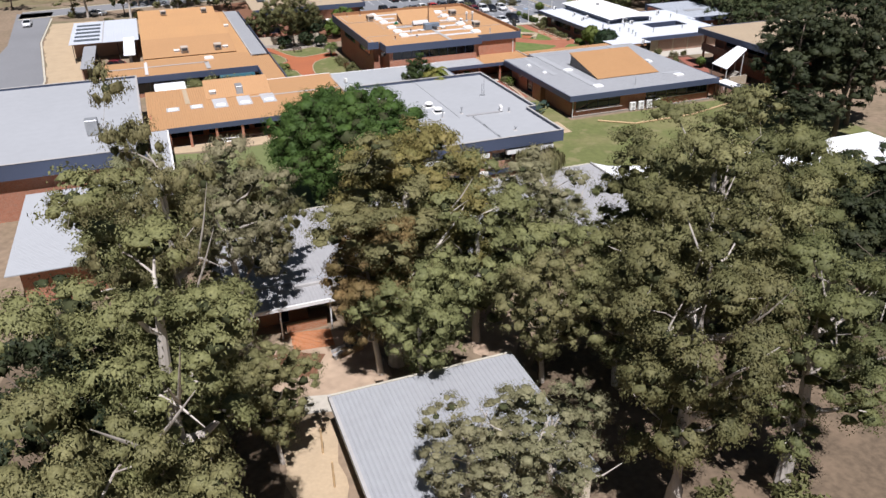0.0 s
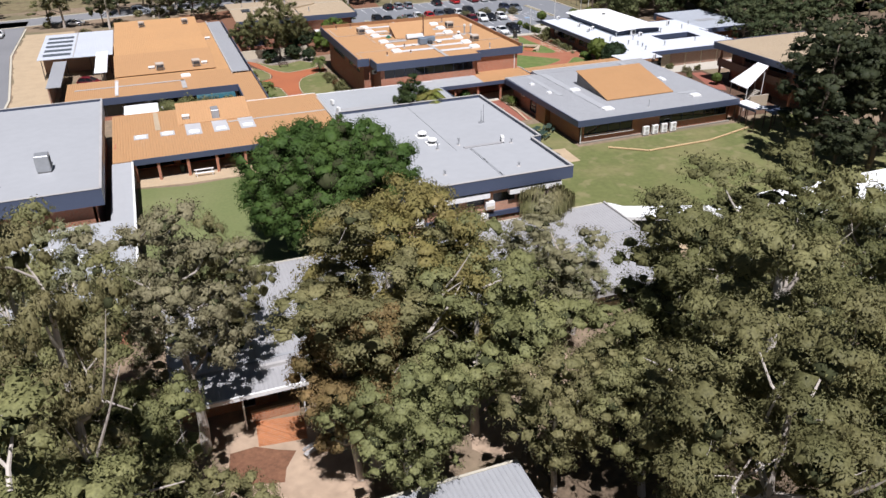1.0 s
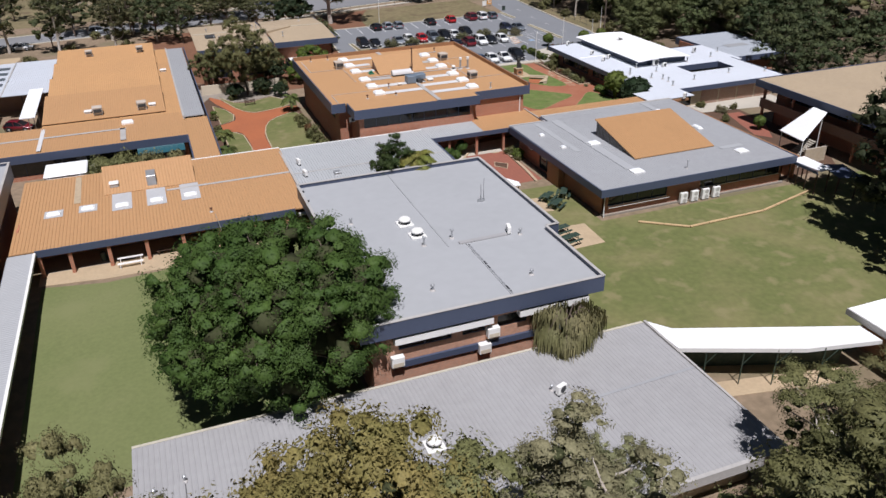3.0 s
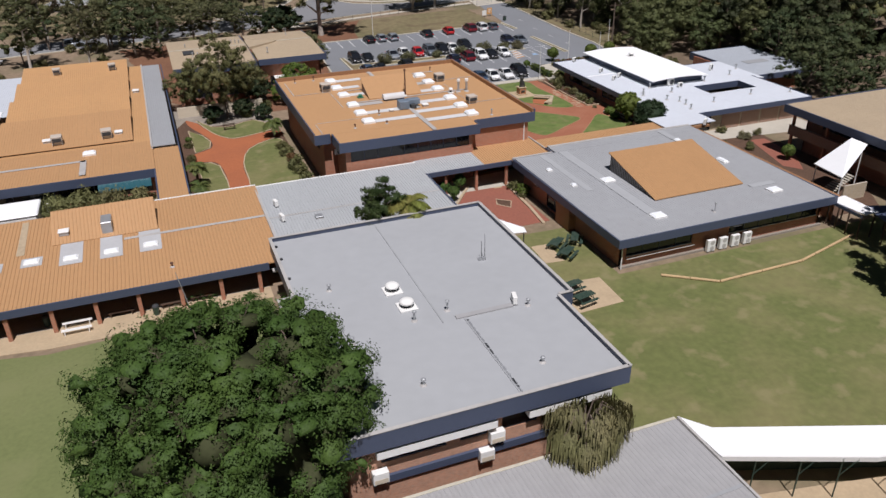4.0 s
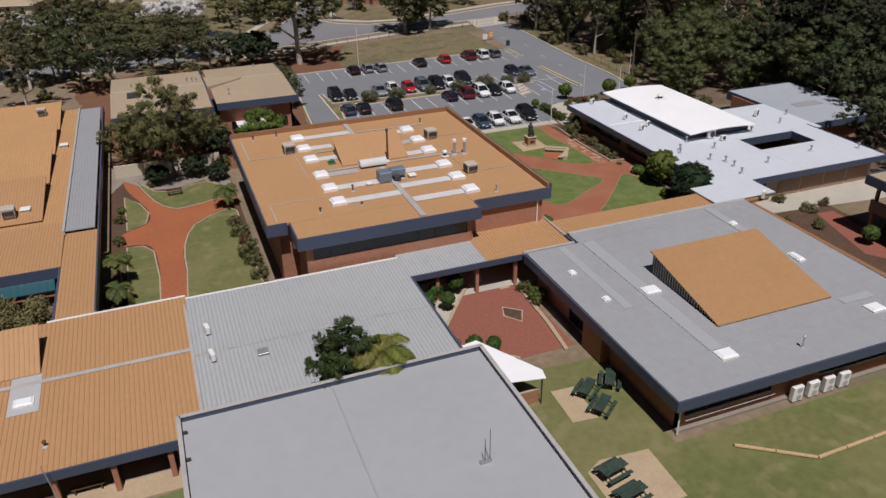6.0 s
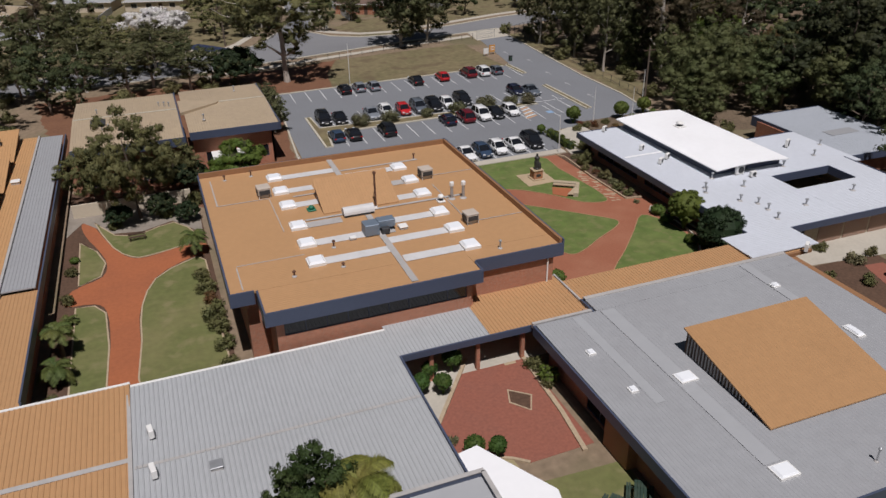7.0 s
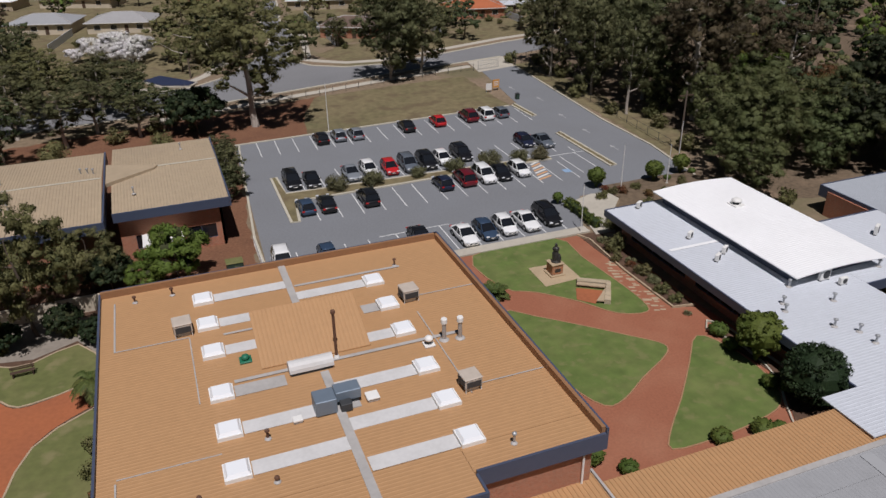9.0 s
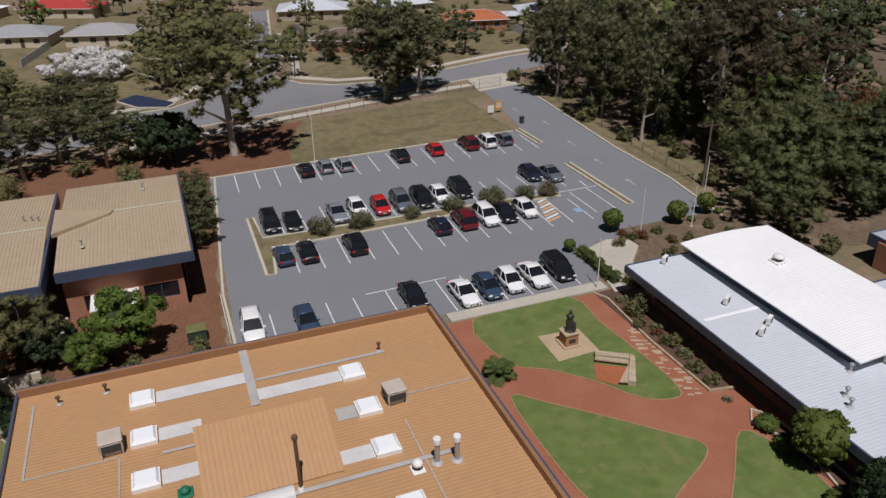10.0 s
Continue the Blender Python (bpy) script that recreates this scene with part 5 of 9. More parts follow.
# -- verandah wing, terracotta --
o = thing("verandah_wing", (12, 113, 0), "low wing with a terracotta ribbed roof and a brick-posted verandah", "school building", "school buildings")
oz = lambda x, y: 2.98 + 0.033 * (y - 104.3)
part("roof", ribbed(-2.6, 25.98, 104.35, 121.8, oz, "y", 0.33, 0.045), M["roof_orange"], o)
part("fascia", boxes((-0.4, 24.45, 104.2, 104.34, 2.35, 3.05)), M["fascia"], o)
part("gutter", boxes((15.4, 26.0, 121.82, 122.05, 3.3, 3.6)), M["white_paint"], o)
flat_patch("roof_strap", o, [(12.2, 113.8), (25.9, 113.8), (25.9, 114.2), (12.2, 114.2)], lambda x, y: oz(x, y) + 0.045, M["flashing"], 0.02)
bm = bmesh.new()
pts = [(115.2, oz(0, 115.2) - 0.02), (118.9, oz(0, 118.9) - 0.02), (118.9, 4.98), (115.2, oz(0, 115.2) + 0.02)]
a = [bm.verts.new((6.0, y, z)) for y, z in pts]
b = [bm.verts.new((15.2, y, z)) for y, z in pts]
bm.faces.new(a), bm.faces.new(b[::-1])
for i in range(4):
    j = (i + 1) % 4
    bm.faces.new((a[i], b[i], b[j], a[j]))
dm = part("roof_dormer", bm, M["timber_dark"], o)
ddz = lambda x, y: oz(0, 115.2) + 0.16 + (y - 115.2) * 0.455
part("dormer_roof", ribbed(5.8, 15.4, 115.0, 119.0, ddz, "y", 0.33, 0.04, 0.06), M["roof_orange"], dm)
for x, y in ((0.9, 112.1), (4.2, 112.3), (7.55, 111.8), (11.05, 111.8), (14.55, 111.9)):
    skylight(o, x, y, oz(x, y) + 0.02, 1.2, 0.8, 0.22)
for x in (7.55, 11.05, 14.55):
    flat_patch("roof_tray", o, [(x - 1.0, 110.7), (x + 1.0, 110.7), (x + 1.0, 114.95), (x - 1.0, 114.95)], lambda x, y: oz(x, y) + 0.03, M["roof_patch_dull"], 0.02)
for x, y in ((0.9, 112.1), (4.2, 112.3)):
    flat_patch("roof_tray", o, [(x - 0.9, y - 0.8), (x + 0.9, y - 0.8), (x + 0.9, y + 0.9), (x - 0.9, y + 0.9)], lambda x, y: oz(x, y) + 0.03, M["roof_patch_dull"], 0.02)
flat_patch("roof_tray", o, [(2.75, 114.0), (3.45, 114.0), (3.35, 121.2), (2.75, 121.2)], lambda x, y: oz(x, y) + 0.03, M["edging"], 0.02)
part("roof_duct", boxes((10.3, 11.3, 115.4, 117.4, 3.5, 4.75), bevel=0.05), M["steel"], o, "silver metal roof duct")
for x in (-0.2, 2.5, 6.0, 9.5, 13.0, 16.55, 20.05, 23.5):
    part("column", boxes((x - 0.17, x + 0.17, 104.4, 104.74, 0, 2.88)), M["brick"], o)
# openings almost wall-high, so dark glass deepens the verandah's shade
wall_with_openings(o, "x", 108.8, -2.4, 25.6, 0, 3.0, M["brick"], [(-1, 4.4, 0.2, 2.6), (5.2, 10.8, 0.2, 2.6), (11.6, 17.2, 0.2, 2.6), (18.0, 24.0, 0.2, 2.6)])
wall_with_openings(o, "x", 121.2, -2.4, 25.6, 0, 3.4, M["brick"], [(0, 6, 0.9, 2.4)], inward=-1)
wall_with_openings(o, "y", -2.4, 109.05, 120.95, 0, 3.2, M["brick"], [])

# -- left grey hall and its low roofs --
l_ = thing("left_hall", (-11, 104, 0), "grey flat-roofed hall with a navy parapet", "school building", "school buildings")
lz = 6.2
out = [(-26, 87.6), (-2.9, 87.6), (-3.3, 120.9), (-26, 120.9)]
part("roof", prism([(-25.85, 87.75), (-3.05, 87.75), (-3.45, 120.75), (-25.85, 120.75)], lz - 0.2, lz), M["roof_membrane"], l_)
fascia_ring(l_, out, lz - 1.5, lz + 0.3, M["fascia"], 0.14, M["flashing"])
wall_with_openings(l_, "x", 88.4, -25, -3.8, -1, lz - 0.9, M["brick"], [])
wall_with_openings(l_, "y", -3.9, 88.4, 120.2, -1, lz - 0.9, M["brick"], [], inward=-1)
wall_with_openings(l_, "x", 120.2, -25, -3.9, -1, lz - 0.9, M["brick"], [], inward=-1)
wl = thing("side_walk_building", (-6, 85, -0.5), "low building with a pale grey roof beside the court lawn", "school building", "school buildings")
part("roof", ribbed(-16, -0.5, 68.0, 87.4, lambda x, y: 2.95, "x", 0.3, 0.02), M["roof_membrane"], wl)
part("roof", ribbed(-2.7, -0.5, 87.42, 104.1, lambda x, y: 2.95, "x", 0.3, 0.02), M["roof_membrane"], wl)
part("gutter", boxes((-0.48, -0.25, 68, 104.0, 2.75, 3.02)), M["white_paint"], wl)
wall_with_openings(wl, "y", -1.8, 69, 104.2, -1, 2.85, M["brick"], [(72, 80, 0.2, 2.0), (82, 92, 0.2, 2.0), (94, 102, 0.2, 2.0)], inward=-1)
wall_with_openings(wl, "x", 69.0, -15, -2.05, -1, 2.85, M["brick"], [])
for x, y in ((-8.6, 85.4), (-8.4, 82.0), (-5.5, 79.5)):
    skylight(wl, x, y, 2.97, 1.3, 0.8, 0.3)

# -- low building in front, and its verandah --
b_ = thing("low_building", (27, 65, -1), "low building with a dusty grey ribbed roof", "school building", "school buildings")
bz = lambda x, y: 2.40 + 0.012 * (73 - y)
part("roof", ribbed(7.6, 46.2, 57.6, 73.1, bz, "y", 0.34, 0.026, 0.1), M["roof_brown"], b_)
part("fascia", boxes((7.6, 46.0, 57.3, 57.58, 1.9, 2.62)), M["flashing"], b_)
flat_patch("roof_strap", b_, [(33.5, 66.1), (46.1, 66.5), (46.1, 66.75), (33.5, 66.3)], lambda x, y: bz(x, y) + 0.03, M["roof_grey"], 0.02)
part("barge", boxes((46.2, 46.38, 57.6, 73.1, 2.2, 2.62)), M["flashing"], b_)
part("gutter", boxes((7.6, 46.2, 73.12, 73.35, 2.1, 2.42)), M["kerb"], b_)
wall_with_openings(b_, "x", 59.0, 9, 45.4, -1.05, 2.2, M["brick_cream"], [(12, 18, 0, 1.5), (20, 26, 0, 1.5), (30, 36, 0, 1.5), (38, 43, 0, 1.5)])
wall_with_openings(b_, "x", 72.4, 9, 45.4, -1.05, 2.2, M["brick"], [], inward=-1)
wall_with_openings(b_, "y", 45.4, 59.0, 72.4, -1.05, 2.2, M["brick_cream"], [], inward=-1)
wall_with_openings(b_, "y", 9.0, 59.25, 72.15, -1.05, 2.2, M["brick_cream"], [])
v_ = thing("verandah_building", (6, 60, -1), "small building with a blue-grey sheet verandah roof", "school building", "school buildings")
part("roof", ribbed(1.2, 10.6, 54.9, 68.5, lambda x, y: 2.3 + 0.03 * (y - 55), "y", 0.34, 0.03, 0.08), M["roof_brown"], v_)
part("gutter", boxes((1.2, 10.6, 54.7, 54.88, 2.0, 2.32)), M["white_paint"], v_)
for x in (1.5, 5.9, 10.2):
    part("post", boxes((x - 0.06, x + 0.06, 55.1, 55.22, -1.05, 2.25)), M["white_paint"], v_)
wall_with_openings(v_, "x", 57.6, 1.6, 8.6, -1.05, 2.3, M["brick_orange"], [(2.4, 4.4, 0, 1.4), (6.0, 6.9, -0.95, 1.1)])
part("roof_step", boxes((1.2, 10.6, 58.2, 58.5, 2.44, 2.62)), M["roof_grey"], v_)
s_ = thing("garden_shed", (14, 37, -1), "shed with a plain grey ribbed roof", "shed")
part("roof", ribbed(7.2, 21.0, 29.0, 41.8, lambda x, y: 2.3 + 0.012 * (y - 29), "y", 0.34, 0.035, 0.08), M["roof_grey"], s_)
part("barge", boxes((6.95, 7.18, 29, 41.9, 2.1, 2.55)), M["flashing"], s_)
part("gutter", boxes((7.2, 21.0, 41.82, 42.0, 2.2, 2.5)), M["kerb"], s_)
part("wall", boxes((7.6, 20.6, 29.4, 41.4, -1.05, 2.18)), M["cream_wall"], s_)
for k in range(4):
    part("post", boxes((5.9, 6.02, 30 + 3.4 * k, 30.12 + 3.4 * k, -1.05, 1.2)), M["timber"], s_)

# -- covered way over the lawn --
cw = thing("lawn_covered_way", (53, 68.5, -0.9), "white-roofed covered way on thin green posts", "covered walk", "covered walks")
bm = prism([(46.45, 73.2), (46.6, 69.2), (55.6, 65.5), (61.6, 64.2), (61.6, 66.2), (47.8, 71.5)], 2.35, 2.45)
part("roof", bm, M["roof_white"], cw)
part("fascia", prism([(46.6, 69.2), (55.6, 65.5), (61.6, 64.2), (61.6, 64.05), (55.55, 65.35), (46.6, 69.05)], 2.1, 2.46), M["white_paint"], cw)
for x, y in ((48.7, 68.3), (51.3, 67.2), (53.6, 66.2), (57.0, 65.0)):
    part("post", rod((x, y, -1.0), (x, y, 2.35), 0.05), M["green_paint"], cw)
    part("brace", rod((x, y, 0.9), (x + 0.9, y - 0.4, 2.3), 0.03), M["green_paint"], cw)
part("screen", prism([(47.4, 71.2), (60.5, 66.4), (60.5, 66.3), (47.4, 71.1)], -0.9, 2.2), M["green_paint"], cw)
rb = thing("right_white_building", (70, 63, -1), "low building with a white metal roof half hidden by trees", "school building", "school buildings")
part("roof", ribbed(62.0, 84, 56, 67.9, lambda x, y: 3.0, "x", 0.3, 0.03, 0.15), M["roof_white"], rb)
part("fascia", boxes((63.0, 84, 55.85, 55.98, 2.5, 3.05)), M["flashing"], rb)
part("fascia", boxes((61.85, 61.98, 56, 67.9, 2.5, 3.05)), M["flashing"], rb)
part("wall", boxes((63.8, 83, 57, 67.6, -1, 2.84)), M["brick"], rb)

# -- upper left classrooms --
u = thing("upper_classrooms", (8, 156, 0), "long classroom block with stepped terracotta roofs", "school building", "school buildings")
part("roof", ribbed(-9.2, 15.9, 131.6, 141.5, lambda x, y: 3.55 + 0.02 * (y - 131), "y", 0.3, 0.03), M["roof_orange"], u)
part("roof", ribbed(15.92, 18.95, 122.1, 139.0, 3.5, "y", 0.3, 0.03), M["roof_orange"], u)
part("roof", ribbed(-2.2, 15.9, 141.5, 183.0, 3.75, "y", 0.3, 0.03), M["roof_orange_far"], u)
part("strip_roof", ribbed(16.0, 18.7, 139.02, 182.5, 3.8, "y", 0.3, 0.03), M["roof_grey"], u)
part("strip_kerb", boxes((15.75, 15.98, 138.5, 182.5, 3.6, 4.05)), M["flashing"], u)
part("fascia", boxes((18.96, 19.1, 122.1, 182.5, 2.9, 3.9)), M["fascia"], u)
part("fascia", boxes((-9.2, 15.9, 131.42, 131.58, 2.6, 3.62)), M["fascia"], u)
part("fascia", boxes((15.74, 15.9, 122.1, 131.4, 2.7, 3.55)), M["fascia"], u)
for i, y in enumerate((142.4, 152.6, 162.8, 173.0)):
    step = lambda x, q, y=y: 4.0 + (q - y) * 0.125
    bm = bmesh.new()
    y2 = y + 9.4
    pts = [(y, 3.7), (y2, 3.7), (y2, step(0, y2) - 0.05), (y, step(0, y) - 0.05)]
    a = [bm.verts.new((-2.0, q, z)) for q, z in pts]
    b = [bm.verts.new((13.55, q, z)) for q, z in pts]
    bm.faces.new(a), bm.faces.new(b[::-1])
    for k in range(4):
        j = (k + 1) % 4
        bm.faces.new((a[k], b[k], b[j], a[j]))
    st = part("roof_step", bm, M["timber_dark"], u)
    part("step_roof", ribbed(-2.2, 13.75, y - 0.15, y2 + 0.3, step, "y", 0.3, 0.03, 0.06), M["roof_orange_far"] if i else M["roof_orange"], st)
flat_patch("roof_tray", u, [(-8, 136.9), (8.2, 136.9), (8.2, 137.4), (-8, 137.4)], 3.72, M["flashing"], 0.02)
flat_patch("roof_tray", u, [(7.6, 132.4), (8.3, 132.4), (8.3, 137.4), (7.6, 137.4)], 3.72, M["flashing"], 0.02)
flat_patch("roof_tray", u, [(-2.2, 132), (-1.7, 132), (-1.7, 141), (-2.2, 141)], 3.74, M["roof_patch"], 0.02)
skylight(u, 8.6, 139.4, 3.75, 1.4, 1.0, 0.35)
wall_with_openings(u, "x", 132.4, -9, 15.7, 0, 3.4, M["brick"], [(-6, 15.2, 0.6, 2.5)], panes=10)
wall_with_openings(u, "y", 18.4, 122.4, 182, 0, 3.4, M["brick"], [(142, 150, 0.9, 2.5), (154, 162, 0.9, 2.5), (166, 174, 0.9, 2.5)], inward=-1)
wall_with_openings(u, "x", 182.0, -2, 18.1, 0, 3.5, M["brick"], [], inward=-1)
wall_with_openings(u, "y", -2.0, 141.6, 181.75, 0, 3.5, M["brick"], [])
part("shade_awning", ribbed(9.4, 15.2, 130.2, 131.3, lambda x, y: 2.0 + 0.5 * (y - 130), "y", 0.6, 0.02, 0.04), M["pool"], u, "teal shade awning")

pw = thing("pale_workshop", (-8, 168, 0), "workshop with a pale metal roof and skylight strips", "school building", "school buildings")
part("roof", ribbed(-9.2, -2.6, 160.0, 183.0, lambda x, y: 3.75 + 0.005 * (181 - y), "y", 0.3, 0.03), M["roof_pale"], pw)
part("roof", ribbed(-15.2, -9.22, 161.0, 183.0, lambda x, y: 3.7, "y", 0.3, 0.03), M["roof_pale"], pw)
part("lean_to_roof", ribbed(-12.6, -10.4, 142.8, 160.9, lambda x, y: 3.2, "y", 0.3, 0.02), M["roof_grey"], pw)
part("valley_gutter", boxes((-9.3, -9.1, 160.2, 182.8, 3.76, 3.9)), M["flashing"], pw)
part("wall", boxes((-12.4, -12.2, 143.0, 160.7, 0, 3.1)), M["brick_pink"], pw)
part("wall", boxes((-14.8, -3.2, 166.0, 182, 0, 3.5)), M["brick_pink"], pw)
for x in (-14.6, -10.6, -6.6, -3.4):
    part("post", rod((x, 161.4, 0), (x, 161.4, 3.65), 0.07), M["steel_dark"], pw)
for k in range(5):
    y = 163.2 + 3.7 * k
    flat_patch("skylight_strip", pw, [(-14.4, y), (-9.8, y), (-9.8, y + 1.7), (-14.4, y + 1.7)], 3.74, M["glass_roof"], 0.03)
part("link_roof", ribbed(-5.4, -3.4, 146.6, 162.4, 3.95, "y", 0.3, 0.03), M["roof_white"], pw)
for y in (147.5, 152, 157):
    part("post", rod((-4.4, y, 0), (-4.4, y, 3.9), 0.06), M["white_paint"], pw)

# -- tan building behind --
t_ = thing("tan_building", (33, 180, 0), "building with tan ribbed roofs and a navy fascia", "school building", "school buildings")
part("roof", ribbed(34.3, 45.6, 170.6, 190.9, lambda x, y: 5.6 + 0.55 * (1 - abs(y - 181.5) / 10), "y", 0.31, 0.035, 0.1, (181.5,)), M["roof_tan"], t_)
part("roof", ribbed(20.6, 33.5, 167.6, 188.6, lambda x, y: 6.1 + 0.55 * (1 - abs(y - 178.5) / 10.5), "y", 0.31, 0.035, 0.1, (178.5,)), M["roof_tan"], t_)
flat_patch("ridge_cap", t_, [(34.4, 181.35), (45.5, 181.35), (45.5, 181.65), (34.4, 181.65)], 6.17, M["kerb"], 0.05)
flat_patch("ridge_cap", t_, [(20.7, 178.35), (33.4, 178.35), (33.4, 178.65), (20.7, 178.65)], 6.67, M["kerb"], 0.05)
part("fascia", boxes((34.3, 45.6, 170.42, 170.58, 4.7, 5.68)), M["fascia"], t_)
part("fascia", boxes((45.62, 45.78, 170.4, 191, 4.7, 5.75)), M["fascia"], t_)
part("fascia", boxes((20.6, 33.5, 167.42, 167.58, 5.1, 6.2)), M["fascia"], t_)
part("fascia", boxes((33.52, 33.7, 167.4, 188.6, 5.0, 6.25)), M["fascia"], t_)
part("valley", prism([(33.8, 177.5), (38.8, 180.6), (39.2, 181.4), (33.8, 183.5)], 5.95, 6.35), M["roof_tan"], t_)
part("roof_hole", boxes((22.8, 24.6, 175.2, 177.6, 6.45, 6.72)), M["steel_dark"], t_, "dark roof well")
wall_with_openings(t_, "x", 171.4, 34.6, 44.8, 0, 5.0, M["brick"], [(36, 39, 1, 2.6), (41, 44, 1, 2.6)])
wall_with_openings(t_, "x", 168.4, 21, 33.0, 0, 5.4, M["brick"], [(22, 26, 1, 2.6), (28, 32, 1, 2.6)])
wall_with_openings(t_, "y", 44.8, 171.4, 190, 0, 5.0, M["brick"], [(174, 178, 1, 2.6), (182, 186, 1, 2.6)], inward=-1)
wall_with_openings(t_, "y", 33.0, 168.65, 171.4, 0, 5.4, M["brick"], [], inward=-1)
part("awning", boxes((36.6, 40.6, 168.3, 171.38, 2.5, 2.6)), M["white_paint"], t_, "white awning over a door")
part("stair", boxes((33.6, 34.4, 168.2, 171.3, 0, 0.9), (33.6, 34.4, 167.0, 168.2, 0, 0.45)), M["concrete"], t_)
part("lower_wall", boxes((20, 33, 162.0, 162.2, 0, 1.6)), M["cream_wall"], t_)

# -- white building at the right --
w = thing("white_roof_building", (97, 140, 0), "wide low building with pale metal roofs and a raised white roof", "school building", "school buildings")
wzr = lambda x, y: 3.30
part("roof", ribbed(82.5, 94.9, 124.02, 157.0, wzr, "x", 0.3, 0.025, 0.15), M["roof_pale"], w)
part("roof", ribbed(94.92, 107.2, 124.02, 131.2, wzr, "x", 0.3, 0.025, 0.15), M["roof_pale"], w)
part("roof", ribbed(94.92, 108.4, 135.2, 146.2, wzr, "x", 0.3, 0.025, 0.15), M["roof_pale"], w)
part("roof", ribbed(103.4, 107.2, 131.22, 135.18, wzr, "x", 0.3, 0.025, 0.15), M["roof_pale"], w)
part("wing_roof", ribbed(108.75, 120.4, 136.8, 153.9, lambda x, y: 3.15, "y", 0.3, 0.025, 0.15), M["roof_wing"], w)
part("wing_fascia", boxes((108.58, 108.72, 146.4, 154.0, 1.9, 3.2)), M["fascia"], w)
part("wing_fascia", boxes((108.75, 120.5, 136.64, 136.78, 2.3, 3.2)), M["fascia"], w)
part("wing_fascia", boxes((120.42, 120.56, 136.8, 153.9, 2.3, 3.2)), M["fascia"], w)
part("wing_fascia", boxes((108.75, 120.5, 153.92, 154.06, 2.3, 3.2)), M["fascia"], w)
part("wing_wall", boxes((108.4, 117.8, 137.6, 137.85, 0, 2.8)), M["brick"], w)
part("wing_wall", boxes((108.4, 108.65, 137.87, 152.4, 0, 2.8)), M["brick"], w)
part("wing_wall", boxes((117.55, 117.8, 137.87, 152.4, 0, 2.8)), M["brick"], w)
part("wing_wall", boxes((108.4, 117.8, 152.42, 152.66, 0, 2.8)), M["brick"], w)
flat_patch("roof_tray", w, [(112.2, 143.2), (116.8, 143.2), (116.8, 145.0), (112.2, 145.0)], 3.18, M["roof_grey"], 0.03)
part("entry_roof", ribbed(79.2, 87.0, 120.2, 124.5, lambda x, y: 3.42, "x", 0.3, 0.02, 0.08), M["roof_pale"], w)
part("fascia", boxes((82.34, 82.48, 124.6, 157.1, 2.65, 3.36)), M["fascia"], w)
part("fascia", boxes((82.5, 94.9, 157.02, 157.16, 2.65, 3.36)), M["fascia"], w)
part("fascia", boxes((87.0, 107.2, 123.86, 124.0, 2.65, 3.36)), M["fascia"], w)
part("fascia", boxes((107.22, 107.36, 124.0, 136.6, 2.65, 3.36)), M["fascia"], w)
part("fascia", boxes((99.0, 108.4, 146.22, 146.36, 2.65, 3.36)), M["fascia"], w)
part("court_fascia", boxes((94.92, 103.38, 135.04, 135.18, 2.4, 3.34)), M["fascia"], w)
part("court_fascia", boxes((103.24, 103.38, 131.22, 135.0, 2.4, 3.34)), M["fascia"], w)
wall_with_openings(w, "y", 84.2, 125.0, 156.2, 0, 3.15, M["brick"], [(126, 134, 0.7, 2.4), (135.5, 144, 0.7, 2.4), (145.5, 154.5, 0.7, 2.4)])
wall_with_openings(w, "x", 125.0, 84.45, 106.4, 0, 3.15, M["brick_cream"], [(88.0, 90.4, 0.1, 2.4)])
wall_with_openings(w, "y", 106.4, 125.25, 145.8, 0, 3.15, M["brick_cream"], [], inward=-1)
wall_with_openings(w, "x", 156.2, 84.45, 94.6, 0, 3.15, M["brick"], [], inward=-1)
for x in (92.2, 95.7, 99.2, 102.7):
    part("roller_door", boxes((x, x + 3.2, 124.93, 124.98, 0.05, 2.5)), M["brick_pink"], w, "pinkish-brown roller door")
part("raised_wall", boxes((89.1, 98.6, 138.0, 156.4, 3.2, 4.22)), M["fascia"], w, "navy clerestory wall")
vault = lambda x, y: 4.28 + 0.42 * math.cos((x - 93.4) / 5.3 * 1.25)
part("raised_roof", ribbed(88.3, 98.6, 136.6, 157.2, vault, "x", 0.3, 0.015, 0.1, [88.3 + 1.03 * k for k in range(1, 10)]), M["roof_white"], w)
flat_patch("roof_band", w, [(83, 146.5), (88.6, 146.5), (88.6, 146.9), (83, 146.9)], 3.335, M["roof_white"], 0.012)

# -- two-storey building at the far right --
q = thing("two_storey_block", (105, 105, 0), "two-storey brick block with a tan roof and brick balcony", "school building", "school buildings")
part("roof", ribbed(92.8, 121, 90.0, 114.4, lambda x, y: 6.6, "y", 0.31, 0.03, 0.15), M["roof_tan"], q)
part("fascia", boxes((92.6, 92.78, 90.0, 114.4, 5.7, 6.68)), M["fascia"], q)
part("fascia", boxes((92.8, 121, 114.42, 114.58, 5.7, 6.68)), M["fascia"], q)
wall_with_openings(q, "y", 96.2, 91, 113.6, 0, 6.4, M["brick"], [(93, 99, 3.9, 5.5), (101, 111, 3.9, 5.5), (101, 111, 0.9, 2.5)][:2])
wall_with_openings(q, "x", 113.6, 96.2, 120, 0, 6.4, M["brick"], [], inward=-1)
part("balcony", boxes((93.6, 96.18, 91, 113.8, 2.7, 3.0)), M["concrete"], q)
part("balcony_wall", boxes((93.5, 93.7, 91, 113.9, 2.7, 4.0)), M["brick_pink"], q)
